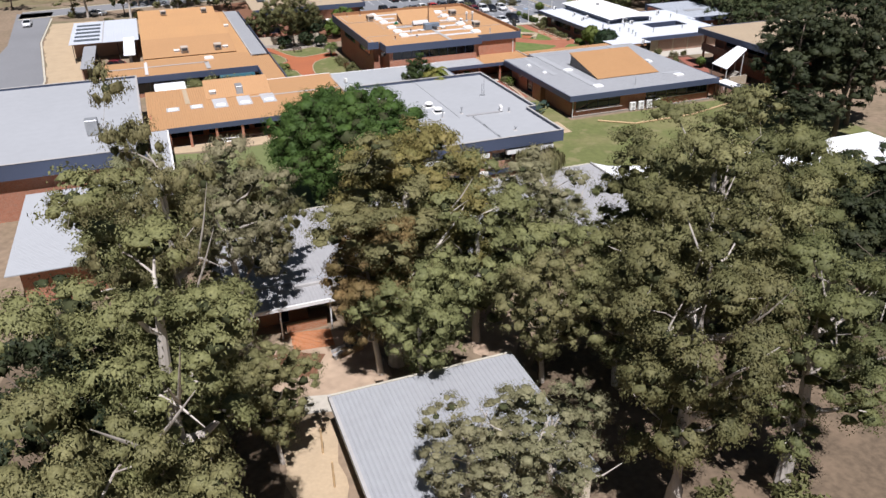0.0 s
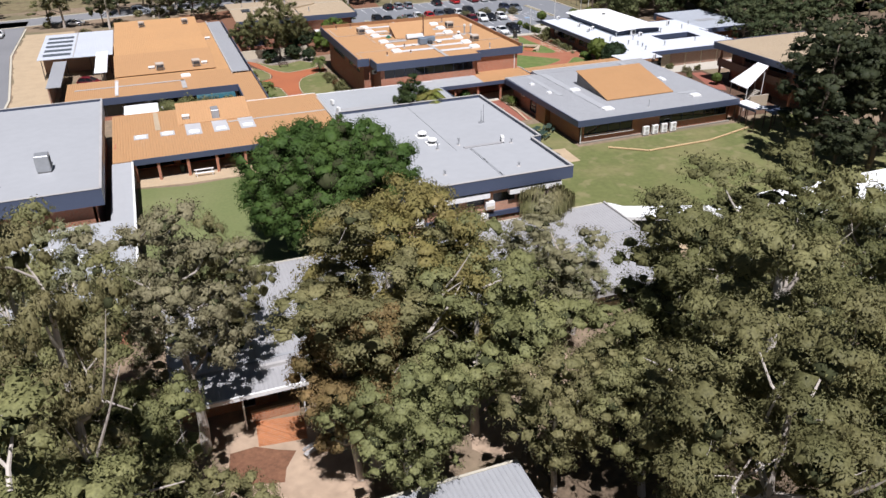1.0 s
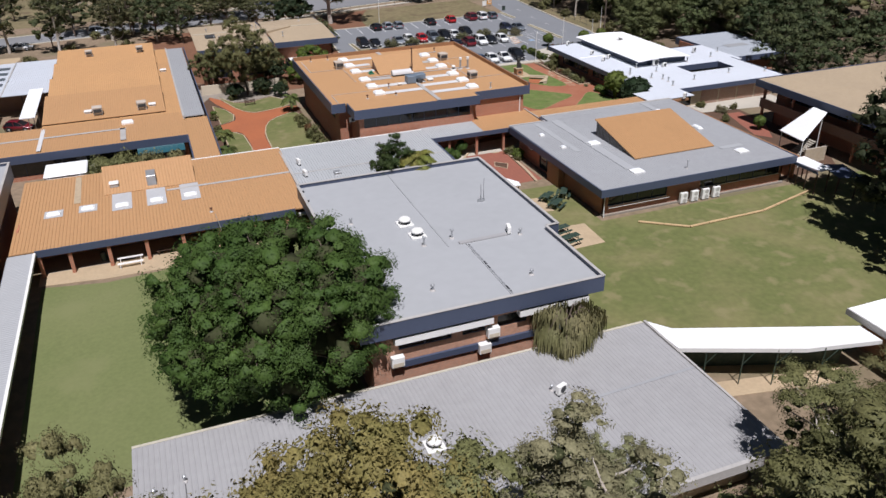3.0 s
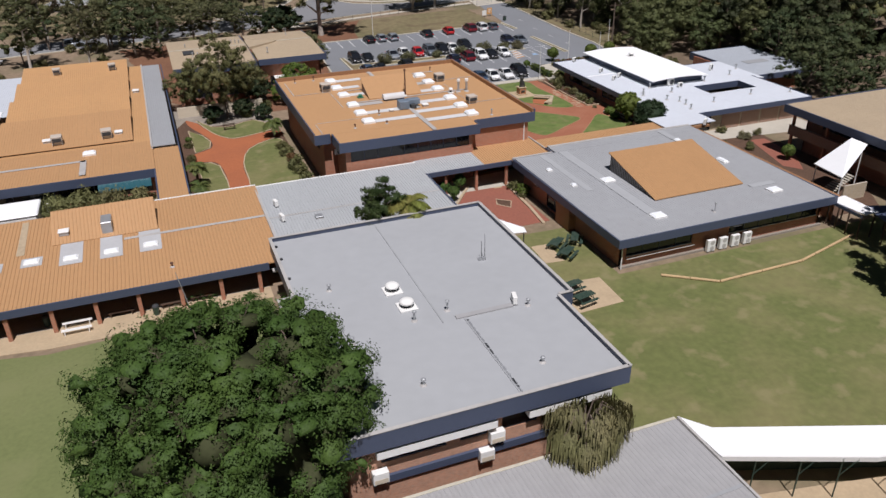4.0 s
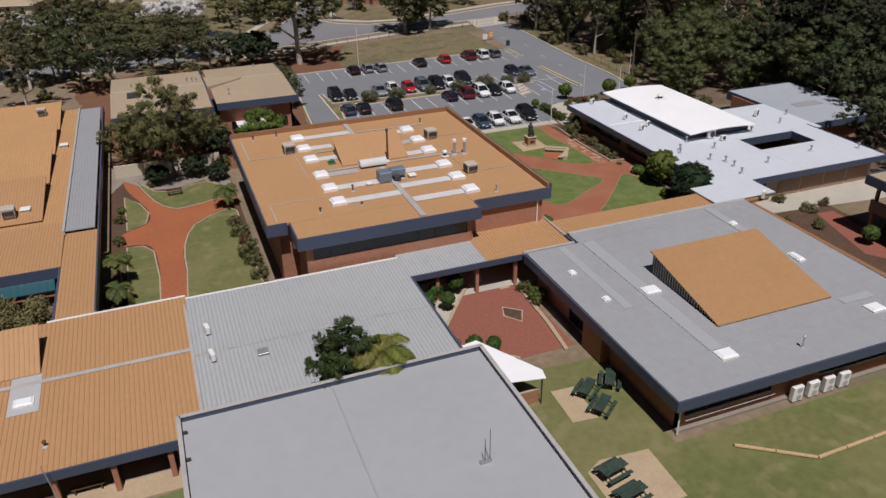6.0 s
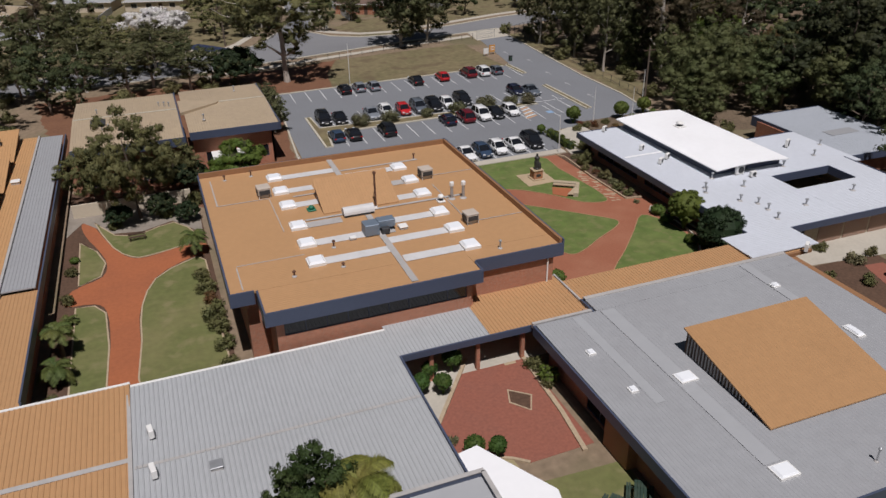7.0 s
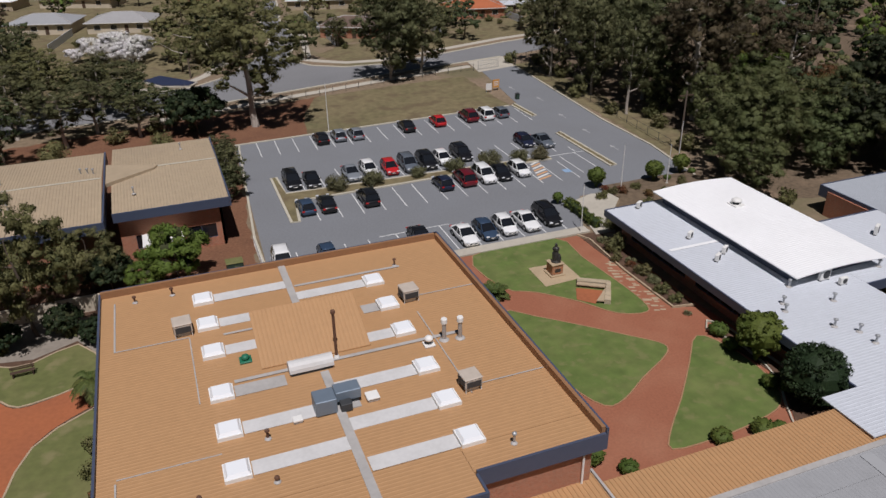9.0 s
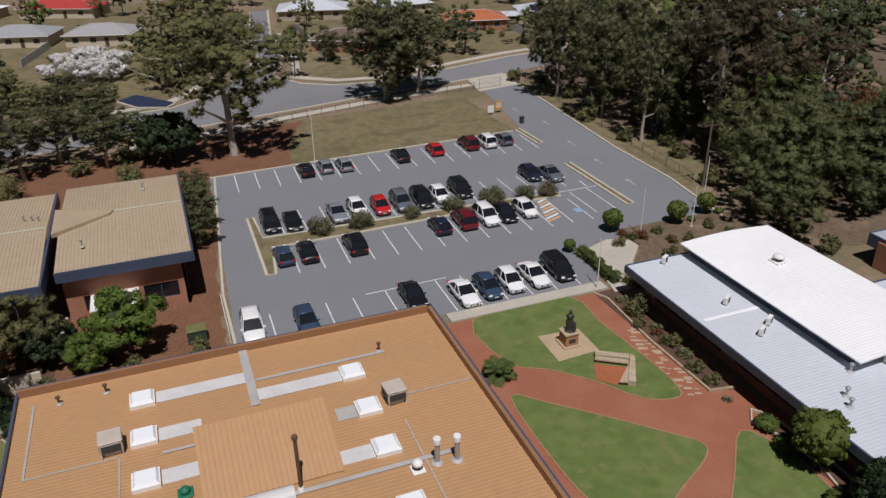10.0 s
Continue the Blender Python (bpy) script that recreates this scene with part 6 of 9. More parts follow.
for y in (92, 97, 102.5, 108, 113.4):
    part("column", boxes((93.72, 94.0, y, y + 0.3, 0, 5.8)), M["brick"], q)

# -- shade canopies --
ca = thing("white_canopy", (89, 101.5, 0), "white sheet canopy sloping up over an outdoor stair", "canopy", "shade canopies")
low, high = [(86.4, 98.3, 3.55), (87.4, 103.3, 3.3)], [(92.0, 103.0, 5.9), (92.35, 101.0, 5.72)]
bm = bmesh.new()
top = [bm.verts.new(v) for v in low + high]
under_side = [bm.verts.new((x, y, z - 0.08)) for x, y, z in low + high]
bm.faces.new(top), bm.faces.new(under_side[::-1])
for k in range(4):
    bm.faces.new((top[k], under_side[k], under_side[(k + 1) % 4], top[(k + 1) % 4]))
part("roof", bm, M["roof_white"], ca)
part("edge_trim", tube(low, [0.05, 0.05], 6), M["flashing"], ca)
for x, y, z in ((86.7, 98.6, 3.4), (87.5, 103.0, 3.2), (91.9, 102.7, 5.7), (92.0, 101.2, 5.5)):
    part("post", rod((x, y, 0), (x, y, z), 0.06), M["white_paint"], ca)
part("screen_wall", boxes((88.2, 91.6, 99.2, 99.4, 0, 1.9)), M["brick_cream"], ca)
for k in range(12):
    part("stair_tread", boxes((88.0 + 0.29 * k, 88.3 + 0.29 * k, 100.9, 102.4, 0.17 * k, 0.17 * k + 0.06)), M["concrete"], ca)
cb = thing("entry_canopy", (83.4, 93.6, 0), "dark open shelter with a pale sheet roof", "canopy", "shade canopies")
part("roof", prism([(82.2, 95.8), (82.6, 91.4), (84.5, 91.5), (84.5, 95.9)], 2.7, 2.78), M["roof_white"], cb)
part("lower_roof", prism([(84.6, 93.6), (83.6, 89.6), (86.2, 88.8), (87.2, 92.6)], 2.45, 2.53), M["fascia"], cb, "navy lower roof")
part("fascia", boxes((82.1, 82.2, 91.4, 95.8, 2.45, 2.78)), M["fascia"], cb)
for x, y in ((82.5, 91.7), (82.4, 93.1), (82.35, 94.4), (82.3, 95.6), (84.3, 91.7), (84.4, 95.6), (86.9, 92.3), (86.0, 89.2), (84.0, 90.0)):
    part("post", boxes((x - 0.06, x + 0.06, y - 0.06, y + 0.06, ground_z(y), 2.45)), M["timber_dark"], cb)
cc = thing("court_canopy", (47.3, 104.5, 0), "small white shade canopy beside the hall", "canopy", "shade canopies")
part("roof", prism([(45.0, 107.6), (46.6, 107.9), (49.6, 102.6), (49.4, 101.6), (45.2, 102.4)], 2.55, 2.6), M["roof_white"], cc)
for x, y in ((49.3, 102.0), (46.5, 107.4), (45.2, 102.8)):
    part("post", rod((x, y, 0), (x, y, 2.55), 0.06), M["steel_dark"], cc)
part("low_wall", boxes((47.0, 49.2, 102.2, 102.4, 0, 1.2)), M["brick_orange"], cc)

# ---- plants ----
def blob_shape(level):
    """Vertices and triangles of a round twelve- or 42-cornered lump."""
    bm = bmesh.new()
    bmesh.ops.create_icosphere(bm, subdivisions=level, radius=1.0)
    v = np.array([x.co[:] for x in bm.verts])
    t = np.array([[x.index for x in fc.verts] for fc in bm.faces], dtype=np.int32)
    bm.free()
    return v, t


LUMP = {1: blob_shape(1), 2: blob_shape(2)}


def leaf_mesh(name, centres, radii, per, length, width, droop, rng, flat=0.8, core=0.0, up=0.35, out=None, lumps=(), rough=0.5, hollow=0.42, dense=0.0):
    """A crown as many small pointed leaves round clump centres, over the close inner leaves of each clump and dark
    cores whose colour paints the shade in the gaps, one mesh.
    """
    n = len(centres) * per
    c = np.repeat(np.asarray(centres, float), per, 0)
    r = np.repeat(np.asarray(radii, float), per)
    d = rng.normal(size=(n, 3))
    if out is not None:
        d += np.repeat(np.asarray(out, float), per, 0) * 0.7
    d /= np.linalg.norm(d, axis=1)[:, None]
    shape = rng.uniform(0.75, 1.22, (len(centres), 3)) * np.array((1, 1, flat))  # no clump is a ball
    p = c + d * (r * (core + (1.02 - core) * rng.random(n) ** hollow))[:, None] * np.repeat(shape, per, 0)
    axis = rng.normal(size=(n, 3)) * 0.75 + np.array((0, 0, -droop)) + d * 0.35
    nor = d * 1.2 + rng.normal(size=(n, 3)) * rough + np.array((0, 0, up))
    nor /= np.linalg.norm(nor, axis=1)[:, None]
    axis -= nor * (axis * nor).sum(1)[:, None] * 0.85
    axis /= np.linalg.norm(axis, axis=1)[:, None]
    side = np.cross(axis, nor)
    side /= np.linalg.norm(side, axis=1)[:, None] + 1e-9
    s = rng.uniform(0.7, 1.3, n)[:, None]
    a, b = axis * length * s / 2, side * width * s / 2
    soft = d * 0.7 + nor * 0.45 + np.array((0, 0, 0.2))
    if out is not None:
        soft += np.repeat(np.asarray(out, float), per, 0) * 0.5
    v = [np.stack((p - a + b, p + a, p - a - b), 1).reshape(-1, 3)]
    shade = [np.repeat(soft, 3, 0)]
    idx, base = [np.arange(3 * n, dtype=np.int32)], 3 * n
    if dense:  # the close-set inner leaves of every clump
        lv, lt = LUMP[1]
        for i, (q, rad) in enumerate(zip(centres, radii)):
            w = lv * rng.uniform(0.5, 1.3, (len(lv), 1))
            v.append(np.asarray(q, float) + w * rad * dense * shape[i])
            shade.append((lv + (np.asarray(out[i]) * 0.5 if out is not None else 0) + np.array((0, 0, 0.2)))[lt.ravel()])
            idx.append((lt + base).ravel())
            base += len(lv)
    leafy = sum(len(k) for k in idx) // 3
    # solid cores in the dark colour, painted shade behind the leaf gaps
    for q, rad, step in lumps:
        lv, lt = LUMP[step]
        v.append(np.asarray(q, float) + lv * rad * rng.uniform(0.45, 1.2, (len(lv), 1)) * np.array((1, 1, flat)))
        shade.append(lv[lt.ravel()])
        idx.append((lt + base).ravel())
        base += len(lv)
    v, idx, shade = np.concatenate(v), np.concatenate(idx).astype(np.int32), np.concatenate(shade)
    shade /= np.linalg.norm(shade, axis=1)[:, None]
    faces = len(idx) // 3
    me = bpy.data.meshes.new(name)
    me.vertices.add(len(v)), me.loops.add(3 * faces), me.polygons.add(faces)
    me.vertices.foreach_set("co", v.ravel())
    me.loops.foreach_set("vertex_index", idx)
    me.polygons.foreach_set("loop_start", np.arange(0, 3 * faces, 3, dtype=np.int32))
    me.polygons.foreach_set("loop_total", np.full(faces, 3, dtype=np.int32))
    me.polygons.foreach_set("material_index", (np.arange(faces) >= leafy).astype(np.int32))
    me.update(calc_edges=True)
    me.normals_split_custom_set(shade.tolist())  # leaves are shaded as part of the rounded spray they belong to
    return me


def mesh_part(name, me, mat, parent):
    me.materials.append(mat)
    me.materials.append(M["crown_shade"])
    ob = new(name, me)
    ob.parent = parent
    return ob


def tree(name, seed, height, radius, base, lobes, clumps, per, leaf, mat, bark, label, category="tree", group="trees", droop=0.6, lobe_size=0.42,
         clump_size=0.40, trunk=0.017, dome=False, lean=0.06, flat=0.8, bare=0):
    """A tree at the origin: tapered trunk with limbs reaching every lobe of the crown, and a crown of leaf clumps with gaps between."""
    rng = np.random.default_rng(seed)
    t = thing(name, (0, 0, 0), label, category, group)
    mid, half = (base + height) / 2, (height - base) / 2
    cs = []
    tries = 0
    while len(cs) < lobes and tries < 4000:
        tries += 1
        q = rng.normal(size=3)
        q /= np.linalg.norm(q)
        rad = (0.62 + 0.12 * rng.random()) if not dome else 0.74
        if dome and q[2] < -0.35:
            continue
        p = np.array((q[0] * radius * rad, q[1] * radius * rad, mid + q[2] * half * rad))
        if rng.random() < 0.22 and not dome:
            p = np.array((q[0] * radius * 0.3, q[1] * radius * 0.3, mid + q[2] * half * 0.4))
        if all(np.linalg.norm((p - o) * (1, 1, radius / half)) > radius * (0.50 if lobes < 14 else 0.30) * (1 - tries / 5000) for o in cs):
            cs.append(p)
    centres, radii, outs = [], [], []
    bm = bmesh.new()
    top = base + (height - base) * 0.55
    lx, ly = rng.uniform(-lean, lean, 2) * height
    tr = trunk * height
    path = [(0, 0, -0.3), (lx * 0.1, ly * 0.1, base * 0.4), (lx * 0.4, ly * 0.4, base * 0.9), (lx * 0.75, ly * 0.75, (base + top) / 2), (lx, ly, top)]
    tube(path, [tr * 1.25, tr, tr * 0.85, tr * 0.6, tr * 0.3], 8, bm)
    for p in cs:
        k = rng.uniform(0.35, 0.9)
        z0 = max(base * 0.7, min(top, p[2] - abs(rng.normal()) * 1.0 - 0.25 * (height - base) * k))
        f = z0 / top
        st = np.array((lx * f, ly * f, z0))
        m = (st + p) / 2 + np.array((0, 0, -0.06 * height * rng.random())) + rng.normal(size=3) * 0.05 * radius
        tube([tuple(st), tuple(m), tuple(p)], [tr * 0.42, tr * 0.26, tr * 0.12], 5, bm)
        lr = radius * lobe_size * rng.uniform(0.8, 1.2)
        for j in range(clumps):
            d = rng.normal(size=3)
            d /= np.linalg.norm(d)
            d[2] = abs(d[2]) * 0.9 - 0.25 if not dome else d[2]
            away = p - np.array((0, 0, mid - 0.3 * half))
            if float(d @ away) < -0.15 * np.linalg.norm(away):
                d = -d
            cp = p + d * lr * rng.uniform(0.45, 0.95) * np.array((1, 1, flat))
            centres.append(cp), radii.append(lr * clump_size * rng.uniform(0.7, 1.3)), outs.append(d)
            if j < 3 and per > 20:
                tube([tuple(p), tuple((p + cp) / 2 + rng.normal(size=3) * 0.1), tuple(cp)], [tr * 0.12, tr * 0.08, tr * 0.03], 4, bm)
    for k in range(bare):  # bare limbs that stand out of the crown
        p = cs[k % len(cs)]
        d = rng.normal(size=3) * (1, 1, 0.4) + np.array((0, 0, 0.7))
        d /= np.linalg.norm(d)
        e = p + d * radius * 0.62
        tube([tuple(p), tuple((p + e) / 2 + rng.normal(size=3) * 0.25), tuple(e)], [tr * 0.2, tr * 0.12, tr * 0.03], 5, bm)
    part("trunk", bm, bark, t)
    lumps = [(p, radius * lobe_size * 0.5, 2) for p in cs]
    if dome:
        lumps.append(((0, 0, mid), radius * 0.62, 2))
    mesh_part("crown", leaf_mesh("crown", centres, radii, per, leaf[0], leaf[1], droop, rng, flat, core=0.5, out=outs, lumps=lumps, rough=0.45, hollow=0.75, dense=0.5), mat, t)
    return t


def gum(seed, height, radius, base, size, per, leaf, mat, label, bark="bark", most=30, clumps=7, gap=0.92, lean=0.05, trunk=0.016, bare=2, dead=0, droop=1.2, squash=0.72, group="trees", name="gum_tree", rim=0.35, dense=0.46):
    """A gum at the origin: trunk, limbs branching from lower limbs to every lobe of leaves, and a lumpy crown with dark gaps."""
    rng = np.random.default_rng(seed)
    t = thing(name, (0, 0, 0), label, "tree", group)
    mid, half = (base + height) / 2, (height - base) / 2
    lobes, tries = [], 0
    while len(lobes) < most and tries < 6000:
        tries += 1
        q = rng.normal(size=3)
        q /= np.linalg.norm(q)
        f = rng.uniform(rim, 0.95) * (0.86 + 0.14 * math.sin(3.1 * math.atan2(q[1], q[0]) + seed))
        taper = 1.0 if q[2] > -0.2 else 0.8
        p = np.array((q[0] * radius * f * taper, q[1] * radius * f * taper, mid + q[2] * half * f))
        r = size * rng.uniform(0.75, 1.25)
        if all(np.linalg.norm((p - o) * (1, 1, 1.15)) > gap * (r + ro) * 0.62 for o, ro in lobes):
            lobes.append((p, r))
    lobes.sort(key=lambda k: k[0][2])
    tr = trunk * height
    lx, ly = rng.uniform(-lean, lean, 2) * height
    bm = bmesh.new()
    spine = [np.array((lx * f + 0.12 * math.sin(9 * f + seed), ly * f + 0.12 * math.cos(8 * f + seed), -0.3 + f * (mid + half * 0.45))) for f in (0, 0.15, 0.3, 0.45, 0.6, 0.75, 0.9, 1.0)]
    wide = [tr * w for w in (1.3, 1.05, 0.95, 0.85, 0.72, 0.55, 0.38, 0.22)]
    tube([tuple(q) for q in spine], wide, 9, bm)
    nodes = [(q, w) for q, w in zip(spine, wide) if q[2] > base * 0.45]
    centres, radii, outs, lumps = [], [], [], []
    for p, r in lobes:
        o, w = min(nodes, key=lambda k: np.linalg.norm(k[0] - p) + (6.0 if k[0][2] > p[2] - 0.4 else 0.0) + 0.4 * max(0.0, 0.12 - k[1]) * 10)
        m = (o + p) / 2 + rng.normal(size=3) * 0.09 * np.linalg.norm(p - o) + np.array((0, 0, -0.05 * np.linalg.norm(p - o)))
        w0 = min(w * 0.8, tr * 0.55)
        tube([tuple(o), tuple(m), tuple(p)], [w0, w0 * 0.75, w0 * 0.42], 6 if per > 20 else 4, bm)
        nodes += [(m, w0 * 0.75), (p, w0 * 0.42)]
        away = p - np.array((lx * 0.7, ly * 0.7, mid - 0.35 * half))
        away /= np.linalg.norm(away) + 1e-6
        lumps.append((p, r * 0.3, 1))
        for j in range(clumps):
            d = rng.normal(size=3) + away * 0.6 + np.array((0, 0, 0.3))
            d /= np.linalg.norm(d)
            cp = p + d * r * rng.uniform(0.5, 0.8) * np.array((1, 1, squash))
            cr = r * rng.uniform(0.42, 0.66)
            centres.append(cp), radii.append(cr), outs.append(d)
            if j < 2 and per > 56:
                tube([tuple(p), tuple((p + cp) / 2), tuple(cp)], [w0 * 0.3, w0 * 0.2, w0 * 0.08], 4, bm)
    for k in range(bare):  # dead limbs that stand out of the crown
        p, r = lobes[(k * 7 + 3) % len(lobes)]
        d = rng.normal(size=3) * (1, 1, 0.4) + np.array((0, -0.3, 0.8))
        d /= np.linalg.norm(d)
        e = p + d * (r + 1.3)
        tube([tuple(p), tuple((p + e) / 2 + rng.normal(size=3) * 0.15), tuple(e)], [0.09, 0.06, 0.02], 5, bm)
    for k in range(dead):  # long pale limbs on the open side of the crown
        o, w = spine[4 + k % 3], wide[4 + k % 3]
        e = o + np.array((radius * (-0.45 + 0.5 * k), -radius * rng.uniform(0.6, 0.8), height * rng.uniform(0.12, 0.24)))
        m = o * 0.5 + e * 0.5 + np.array((0.3, -0.4, -0.02 * height))
        q = m + np.array((radius * (0.4 - 0.3 * k), -radius * 0.35, height * 0.16))
        tube([tuple(o), tuple(m), tuple(e)], [w * 0.5, w * 0.36, w * 0.06], 7, bm)
        tube([tuple(m), tuple((m + q) / 2 + np.array((0, -0.2, 0.1))), tuple(q)], [w * 0.3, w * 0.2, w * 0.04], 6, bm)
    part("trunk", bm, M[bark], t)
    mesh_part("crown", leaf_mesh("crown", centres, radii, per, leaf[0], leaf[1], droop, rng, squash, core=0.4, up=0.35, out=outs, lumps=lumps, rough=0.5, hollow=0.75, dense=dense), mat, t)
    return t


def plant(tpl, x, y, s=1.0, turn=0.0, first=False, sz=None, z=None):
    """Puts a plant, or a copy of it, on the ground."""
    m = Matrix.LocRotScale((x, y, ground_z(y) if z is None else z), Euler((0, 0, radians(turn))), (s, s, sz or s))
    if first:
        tpl.matrix_basis = m
        return tpl
    c = copy_thing(tpl, m)
    c.matrix_basis = m
    return c


def grove(tpl, places):
    """Stands a tree and its copies at (x, y, scale, turn) or with a separate height scale."""
    for i, q in enumerate(places):
        plant(tpl, q[0], q[1], q[2], q[3], i == 0, q[4] if len(q) > 4 else None)


# near gums
gum_a = gum(11, 27, 5.8, 8.0, 1.75, 88, (0.165, 0.088), LEAF["gum"], "tall gum tree with olive leaves and a pale trunk", most=34, clumps=9, bare=3, dead=2, trunk=0.02)
grove(gum_a, [(-2.6, 31.0, 1.05, 0, 0.96), (-1.6, 38.0, 0.62, 40, 1.06), (29.0, 32.0, 1.0, 120, 0.96), (14.0, 48.4, 1.1, 60, 0.74), (-3.6, 48.0, 0.85, 200, 0.84)])
gum_r = gum(13, 23, 6.2, 4.0, 1.9, 92, (0.165, 0.088), LEAF["gum_deep"], "tall dense gum tree with dark olive leaves", most=36, clumps=9, bare=4, dead=2, trunk=0.02)
grove(gum_r, [(24.6, 26.6, 1.0, 0, 1.02), (33.5, 26.5, 0.95, 70, 0.86), (45.8, 52.4, 0.95, 200, 0.58), (35.6, 41.2, 1.18, 10, 0.98), (56.4, 56.0, 0.8, 300, 0.40), (64.5, 51.6, 0.9, 40, 0.40), (41.4, 39.5, 1.05, 130, 0.95)])
gum_b = gum(23, 15, 5.6, 3.0, 1.8, 64, (0.17, 0.09), LEAF["gum"], "spreading gum tree with olive leaves", most=36, clumps=8, gap=0.76)
grove(gum_b, [(21.2, 48.8, 1.25, 10, 1.1), (14.4, 43.6, 0.82, 190, 0.86), (-5.0, 25.6, 1.0, 70, 1.30), (32.6, 44.6, 1.0, 260, 1.0), (28.8, 39.4, 0.9, 30, 0.86), (-4.6, 38.5, 0.95, 300, 1.05), (23.6, 41.8, 0.8, 160, 0.85), (40.5, 43.5, 0.9, 110, 0.75), (3.2, 40.4, 0.62, 80, 0.72), (0.2, 47.0, 0.8, 130, 0.85), (36.6, 48.6, 0.8, 220, 0.72), (6.4, 60.8, 0.62, 40, 0.98)])
gum_c = gum(37, 17, 5.2, 4.0, 1.3, 70, (0.17, 0.066), LEAF["gum_grey"], "open grey-green gum tree with pale limbs", most=36, clumps=8, bare=5, gap=1.0)
grove(gum_c, [(3.0, 54.0, 1.2, 0, 1.16), (28.4, 54.2, 1.15, 150, 0.84), (31.6, 58.0, 0.7, 40, 0.52), (-3.4, 55.4, 1.05, 80, 1.10), (16.6, 28.4, 0.92, 100, 0.68), (12.6, 29.6, 0.8, 210, 0.62), (33.8, 57.0, 0.6, 30, 0.52)])
gum_d = gum(41, 18, 4.9, 4.0, 1.75, 120, (0.165, 0.088), LEAF["gum_brown"], "gum tree with bronze-brown new leaves", most=38, clumps=9, gap=0.72, rim=0.6)
grove(gum_d, [(17.2, 52.0, 1.22, 0, 1.10), (12.2, 47.4, 0.8, 120, 0.82)])
gum_e = gum(53, 18, 5.8, 2.5, 1.7, 18, (0.36, 0.16), LEAF["sheoak"], "dense blackish green tree beside the lawn", "bark_dark", most=36, clumps=7, bare=0, dense=0.55)
grove(gum_e, [(80.5, 79.0, 1.2, 0, 1.1), (86.0, 75.0, 1.2, 60, 1.1), (88, 84, 1.2, 160, 1.0), (79.0, 73.6, 0.8, 220, 0.55), (93, 79, 1.2, 290, 1.2), (129, 159, 1.1, 20, 1.1), (139, 164, 1.2, 90, 1.1), (131, 149, 1.2, 160, 1.0), (141, 150, 1.2, 220, 1.1), (132, 169, 1.0, 300, 1.0), (122.5, 163, 0.75, 40, 0.7), (-8.5, 33.5, 1.0, 130, 1.0), (-7.5, 44.5, 0.95, 250, 0.82), (63, 46, 1.1, 100, 0.75), (52.0, 50.0, 1.0, 250, 0.8), (44.5, 33.5, 0.9, 130, 0.8), (51, 40, 1.0, 290, 0.85), (56, 33, 1.0, 40, 0.8)])

jac = tree("shade_tree", 7, 13.2, 8.4, 0.6, 52, 12, 95, (0.17, 0.095), LEAF["deep"], M["bark_dark"], "broad dense dark green domed shade tree", droop=0.25, lobe_size=0.25, clump_size=0.42, dome=True, trunk=0.03)
plant(jac, 18.5, 79.4, 1.12, 20, True, 1.06)


def weeping(seed, height, radius, strands, mat, label):
    """A weeping tree at the origin: short trunk, arching limbs and curtains of hanging strands."""
    rng = np.random.default_rng(seed)
    t = thing("weeping_tree", (0, 0, 0), label, "tree", "trees")
    bm = tube([(0, 0, -0.3), (0.1, 0, height * 0.35), (0, 0.1, height * 0.7)], [0.22, 0.17, 0.1], 8)
    tips = []
    for k in range(16):
        a, reach = k * 2.4, radius * rng.uniform(0.35, 0.85)
        tip = (math.cos(a) * reach, math.sin(a) * reach, height * (0.95 - 0.35 * (reach / radius) ** 2) + rng.uniform(-0.3, 0.2))
        tube([(0, 0, height * 0.6), (tip[0] * 0.5, tip[1] * 0.5, height * 0.9), tip], [0.08, 0.05, 0.02], 5, bm)
        tips.append(tip)
    part("trunk", bm, M["bark_dark"], t)
    n = strands
    tips = np.array(tips)[rng.integers(0, len(tips), n)]
    d = rng.normal(size=(n, 3))
    d /= np.linalg.norm(d, axis=1)[:, None]
    p = tips + d * rng.uniform(0.2, 1.1, (n, 1)) * np.array((1, 1, 0.5))
    out = p * np.array((1, 1, 0)) / (np.linalg.norm(p[:, :2], axis=1)[:, None] + 0.3)
    drop = rng.uniform(0.4, 1.0, (n, 1)) * rng.uniform(0.8, 3.2, (n, 1)) * np.array((0, 0, -1.0)) + out * rng.uniform(-0.1, 0.3, (n, 1))
    side = np.cross(drop, out + rng.normal(size=(n, 3)) * 0.6)
    side *= rng.uniform(0.02, 0.06, (n, 1)) / (np.linalg.norm(side, axis=1)[:, None] + 1e-6)
    v = np.stack((p + side, p + drop, p - side), 1).reshape(-1, 3)
    me = bpy.data.meshes.new("crown")
    me.from_pydata(v.tolist(), [], np.arange(3 * n).reshape(-1, 3).tolist())
    shade = out * 0.7 + d * 0.5 + np.array((0, 0, 0.7))
    shade /= np.linalg.norm(shade, axis=1)[:, None]
    me.normals_split_custom_set(np.repeat(shade, 3, 0).tolist())
    mesh_part("crown", me, mat, t)
    return t


